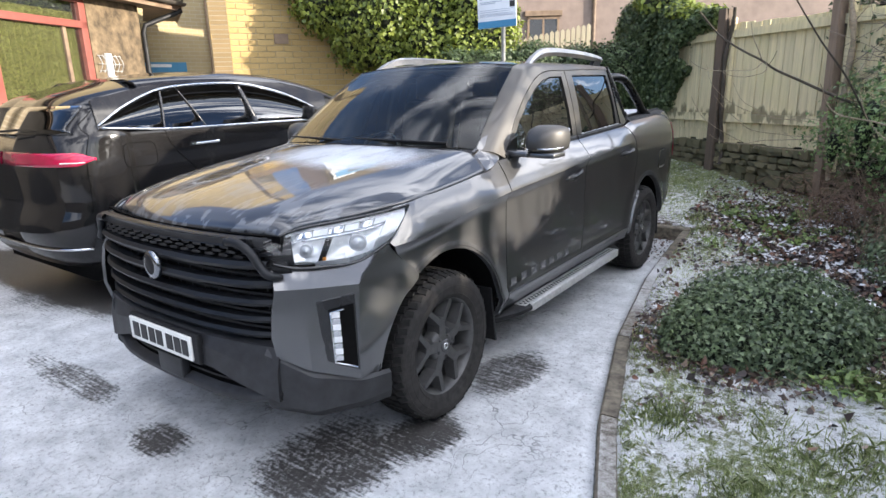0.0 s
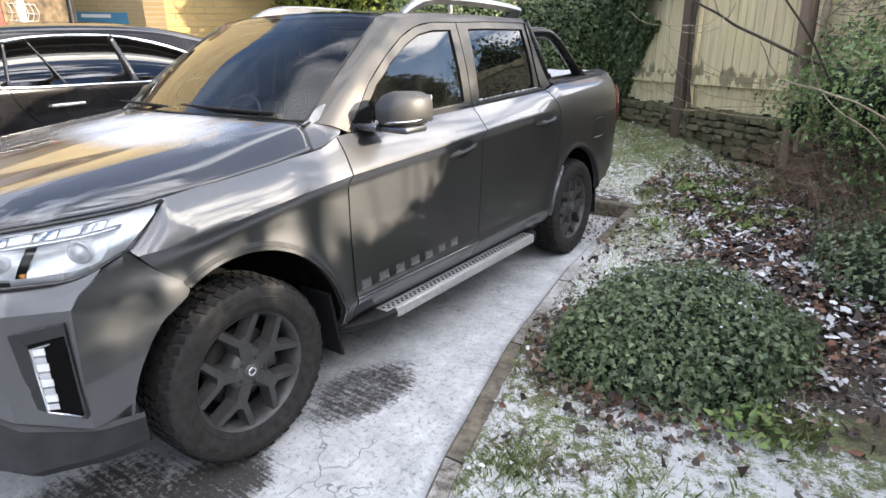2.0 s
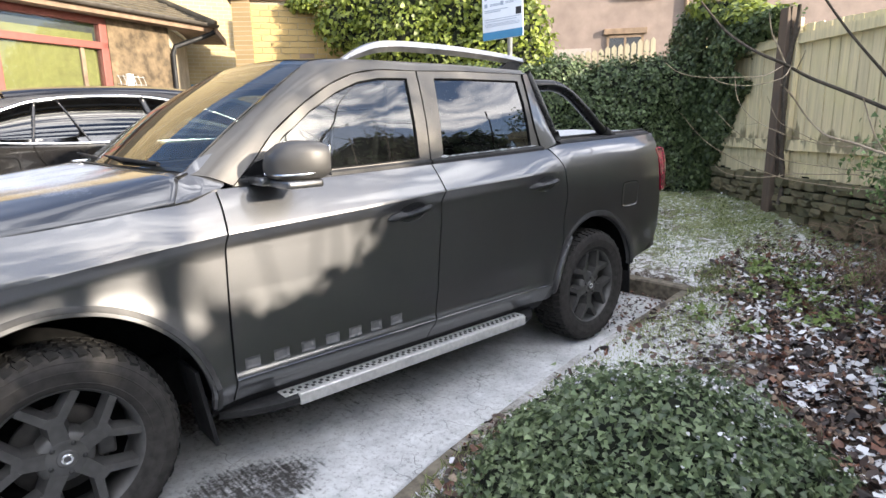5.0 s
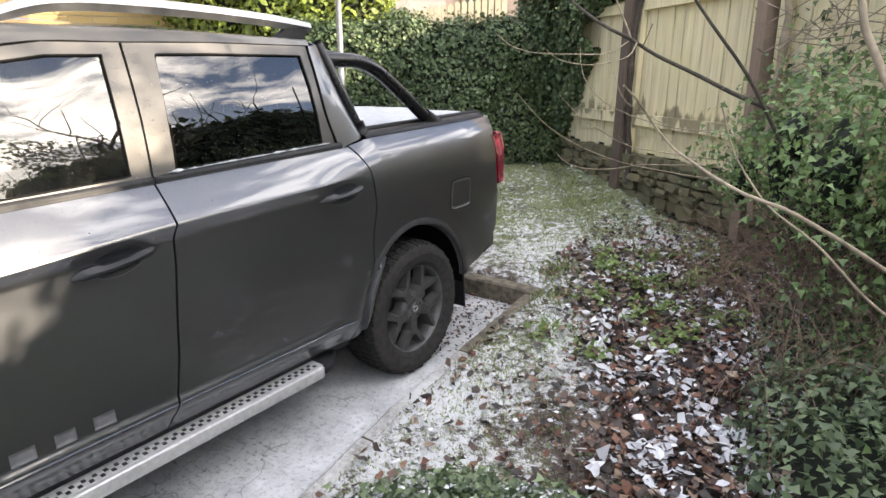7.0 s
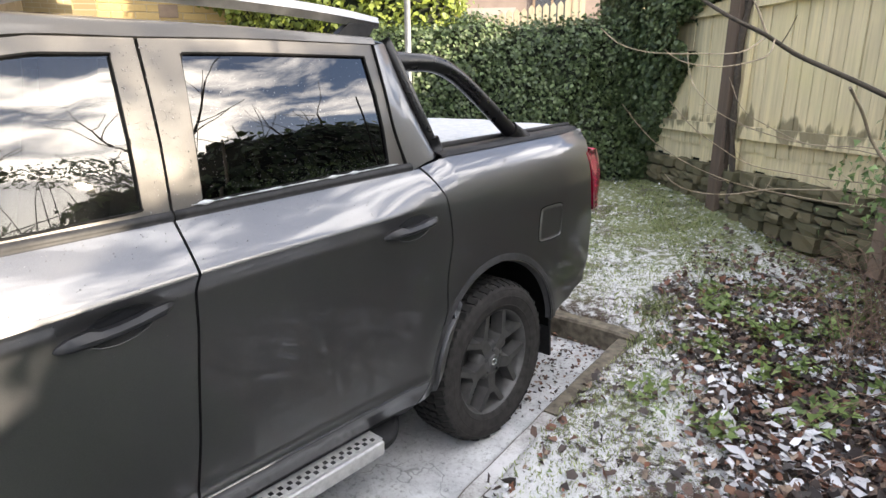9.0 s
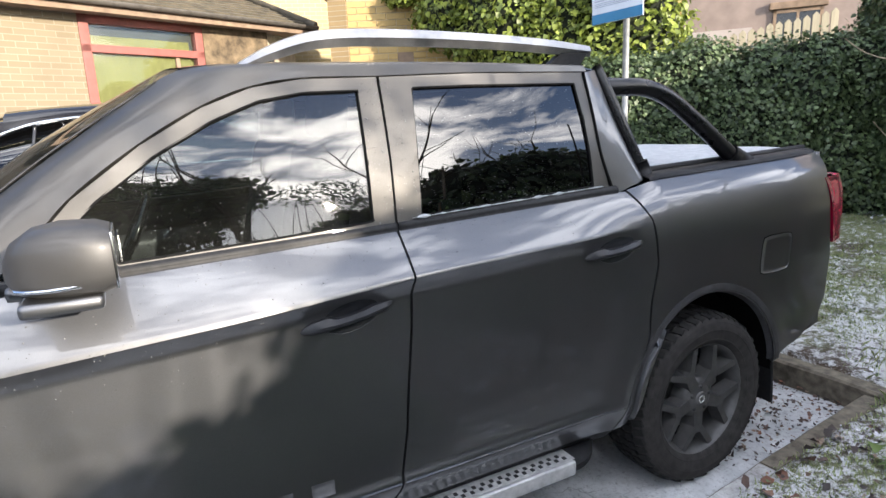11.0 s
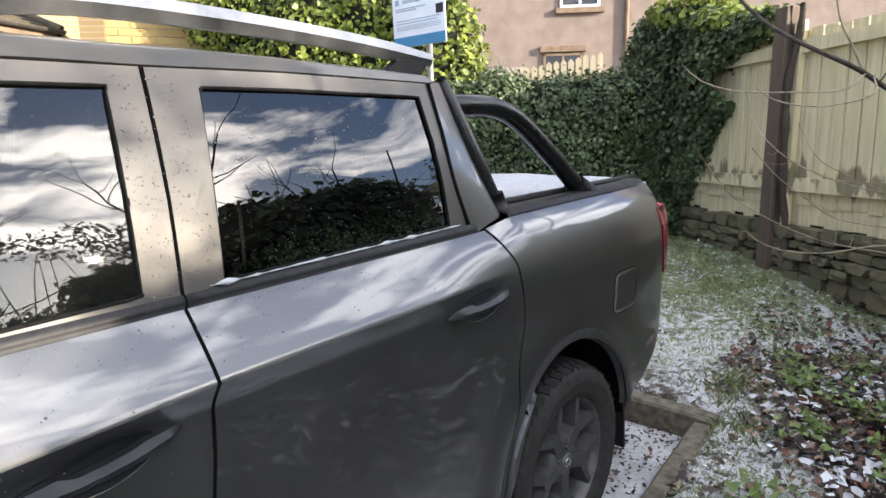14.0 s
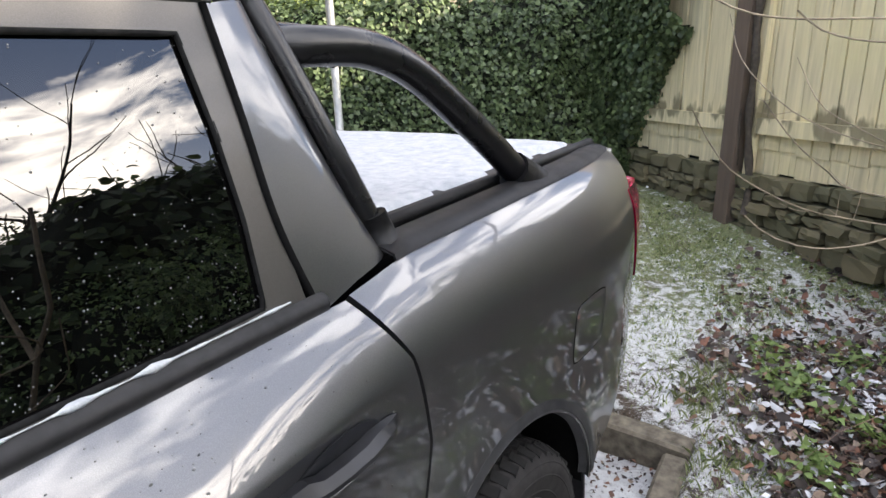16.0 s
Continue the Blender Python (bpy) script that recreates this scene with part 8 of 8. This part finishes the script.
def grass(n, cx, cy, rx, ry, h, keep=None):
    x, y = rng.normal(cx, rx, n), rng.normal(cy, ry, n)
    m = garden(x, y) > .9
    if keep is not None:
        m &= rng.random(n) < keep(x, y)
    x, y = x[m], y[m]
    n = len(x)
    a = rng.uniform(0, 6.28, n)
    ca, sa = np.cos(a), np.sin(a)
    hh = h * rng.uniform(.4, 1.2, n)
    lean = rng.uniform(.1, .9, n)
    w = .0017 * rng.uniform(.7, 1.6, n)
    P = on_ground(x, y, -.004)
    v = np.zeros((n, 5, 3))
    for k, (sx, t) in enumerate(((-1, 0), (1, 0), (.8, .55), (0, 1), (-.8, .55))):
        v[:, k, 0] = P[:, 0] + sx * w * -sa + ca * lean * hh * t * t
        v[:, k, 1] = P[:, 1] + sx * w * ca + sa * lean * hh * t * t
        v[:, k, 2] = P[:, 2] + hh * t * (1 - .3 * lean * t)
    f = np.arange(n * 5).reshape(n, 5)
    return v.reshape(-1, 3), f


gv, gf, k = [], [], 0
for n, cx, cy, rx, ry, h in ((15000, 2.25, .2, .55, .45, .026), (350, 1.9, .45, .08, .08, .06), (300, 2.35, .1, .12, .1, .05), (500, 2.75, .5, .2, .15, .07), (6000, 2.1, -.6, .4, .45, .024), (4200, 1.55, 2.6, .25, .8, .024), (2200, 1.35, 3.6, .17, .5, .028), (6000, .6, 5.4, .8, .5, .028), (20000, .3, 6.6, 1.0, .7, .032), (11000, 1.4, 6.1, .7, .6, .032), (350, 1.05, 4.75, .12, .12, .07), (300, 1.25, 4.3, .1, .1, .06), (500, 1.65, 1.15, .2, .25, .06), (420, 2.72, 1.22, .07, .07, .08), (900, 1.75, -.6, .3, .5, .05)):
    v, f = grass(n, cx, cy, rx, ry, h, (lambda a, b: np.clip(.45 + 1.3 * wobble(a, b, 2.7, 1.0), 0, 1)) if n > 5000 else None)
    gv.append(v)
    gf.append(f + k)
    k += len(v)
fast("grass", np.concatenate(gv), np.concatenate(gf), GRASSM, None, "stuff", "thin green grass tufts poking through snow", "grass")

x, y = scatter(16000, -.8, 2.6, 1.9, 7.8, lambda a, b: np.clip(.25 + .6 * wobble(a, b, 1.7, 3) + .35 * np.clip((b - 4.8) / 1.0, 0, 1), 0, 1) * (1 - .8 * dens(a, b)) * np.interp(b, [4.6, 5.6], [.55, 1]))
P = on_ground(x, y, .006) + np.stack([0 * x, 0 * x, rng.random(len(x)) * .025], 1)
v, f = leaf_mesh(P, np.tile([0, 0, 1.0], (len(P), 1)), .018 * rng.uniform(.5, 1.4, len(P)), LOBED, .8, .0)
fast("ground_cover", v, f, leafy("clover_leaf", (.045, .075, .025), (.17, .23, .09), .5), None, "stuff", "low clover and ground ivy leaves across the lawn", "ground cover")
wx, wy, ws = [], [], []
for cx, cy, r, n in ((1.55, 4.35, .10, 26), (1.75, 4.75, .14, 40), (1.42, 4.95, .12, 34), (1.9, 4.25, .12, 30), (2.05, 4.9, .14, 34), (1.6, 5.3, .14, 26), (2.15, 3.9, .12, 30), (1.85, 3.55, .08, 16), (1.2, 5.15, .08, 14), (1.5, 3.75, .09, 18), (2.3, 4.3, .12, 30), (1.95, 5.5, .14, 26), (2.6, 1.15, .10, 30), (2.2, 5.2, .12, 24)):
    wx.append(rng.normal(cx, r * .7, n))
    wy.append(rng.normal(cy, r * .7, n))
wx, wy = np.concatenate(wx), np.concatenate(wy)
wx, wy = np.repeat(wx, 4) + rng.normal(0, .028, 4 * len(wx)), np.repeat(wy, 4) + rng.normal(0, .028, 4 * len(wy))
P = on_ground(wx, wy, .02) + np.stack([0 * wx, 0 * wx, rng.random(len(wx)) * .07], 1)
v, f = leaf_mesh(P, np.tile([0, 0, 1.0], (len(P), 1)), .047 * rng.uniform(.5, 1.3, len(P)), np.array([(a * .75, b, c) for a, b, c in LOBED]), .9, -.2)
fast("weeds", v, f, leafy("weed_leaf", (.075, .13, .03), (.23, .31, .10), .5), None, "stuff", "small bright green weeds among dead leaves", "weeds")

# ==== snow and water on the pickup ====
def drops(n, place, door, size=(.0005, .0011)):
    """Water drops standing on a panel."""
    ang = np.linspace(0, 2 * np.pi, 6, endpoint=False)
    vs, fs = [], []
    for k in range(n):
        y, z, x = place()
        r = rng.uniform(*size) * (1 if rng.random() < .9 else 1.6)
        vs.append(np.concatenate([[(x, y + r * math.cos(a), z + r * math.sin(a) * 1.1) for a in ang], [(x + r * .45, y + r * .55 * math.cos(a), z + r * .55 * math.sin(a)) for a in ang]]))
        fs += [(k * 12 + i, k * 12 + (i + 1) % 6, k * 12 + 6 + (i + 1) % 6, k * 12 + 6 + i) for i in range(6)] + [tuple(k * 12 + 6 + i for i in range(6))]
    ob = part("water_beading", (np.concatenate(vs), fs), DROP, door)
    tagged(ob, kind="stuff")


def in_rear_pane():
    y, z = rng.uniform(1.86, 2.56), 1.345 + .37 * rng.random() ** 1.8
    return y, z, float(up_x(y, z)) - .0098


def in_front_pane():
    y = rng.uniform(.9, 1.67)
    z = 1.31 + (float(np.interp(y, [.9, 1.1, 1.4, 1.7], [1.38, 1.54, 1.68, 1.70])) - 1.31) * rng.random() ** 1.8
    return y, z, float(up_x(y, z)) - .0098


def on_pillar():
    y, z = rng.uniform(1.685, 1.83), rng.uniform(1.31, 1.74)
    return y, z, float(up_x(y, z)) + .0008


def on_flank():
    y = rng.uniform(.7, 2.7)
    z = float(z_belt(y)) - .01 - .30 * rng.random() ** 2
    return y, z, float(side_x(y, z)) + .0006


drops(520, in_rear_pane, rear_doors[0], (.0006, .0013))
drops(420, in_front_pane, front_doors[0])
drops(300, on_pillar, front_doors[0], (.0007, .0018))
drops(620, on_flank, rear_doors[0], (.0006, .0017))
yy = np.linspace(1.80, 2.60, 60)
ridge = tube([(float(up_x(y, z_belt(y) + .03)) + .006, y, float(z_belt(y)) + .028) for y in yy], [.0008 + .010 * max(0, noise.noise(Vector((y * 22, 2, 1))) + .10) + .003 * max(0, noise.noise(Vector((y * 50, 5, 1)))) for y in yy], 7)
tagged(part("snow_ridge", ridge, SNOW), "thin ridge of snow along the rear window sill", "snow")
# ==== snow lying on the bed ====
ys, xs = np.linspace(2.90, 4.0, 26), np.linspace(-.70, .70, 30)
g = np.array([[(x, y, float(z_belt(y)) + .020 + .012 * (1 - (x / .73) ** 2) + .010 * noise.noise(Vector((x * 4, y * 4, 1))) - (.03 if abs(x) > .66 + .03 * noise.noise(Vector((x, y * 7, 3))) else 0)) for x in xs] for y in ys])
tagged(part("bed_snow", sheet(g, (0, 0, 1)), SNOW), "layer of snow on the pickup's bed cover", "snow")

# ==== bricks of the sunlit wall, nearest stretch ====
bl, bh, bd = .292, .088, .10
brick_me = bpy.data.meshes.new("brick")
v, f = box((0, 0, 0), (bl, bd, bh), .004)
brick_me.from_pydata(v, [], f)
brick_me.materials.append(BRICK)
wall_ob = [c for c in bw.children if c.name.startswith("wall")][0]
count, rest = 0, []
z, row = .05, 0
while z < 3.5:
    x = -.15 * (row % 2)
    while x < 5.2:
        near = 1.35 < z and x < 3.2
        x0 = max(x, 0)
        w = (x + bl) - x0
        if near and count < 300 and w > .28:
            ob = new("brick", brick_me)
            ob.parent = wall_ob
            ob.matrix_local = M @ pose(x, fr.uniform(-.003, .002), z)
            count += 1
        elif w > .05:
            rest.append(moved(box((x0, 0, z), (x0 + w, bd, z + bh)), M))
        x += bl + .010
    z += bh + .011
    row += 1
tagged(part("brickwork", merge(*rest), BRICK, wall_ob, smooth=False), kind="stuff")
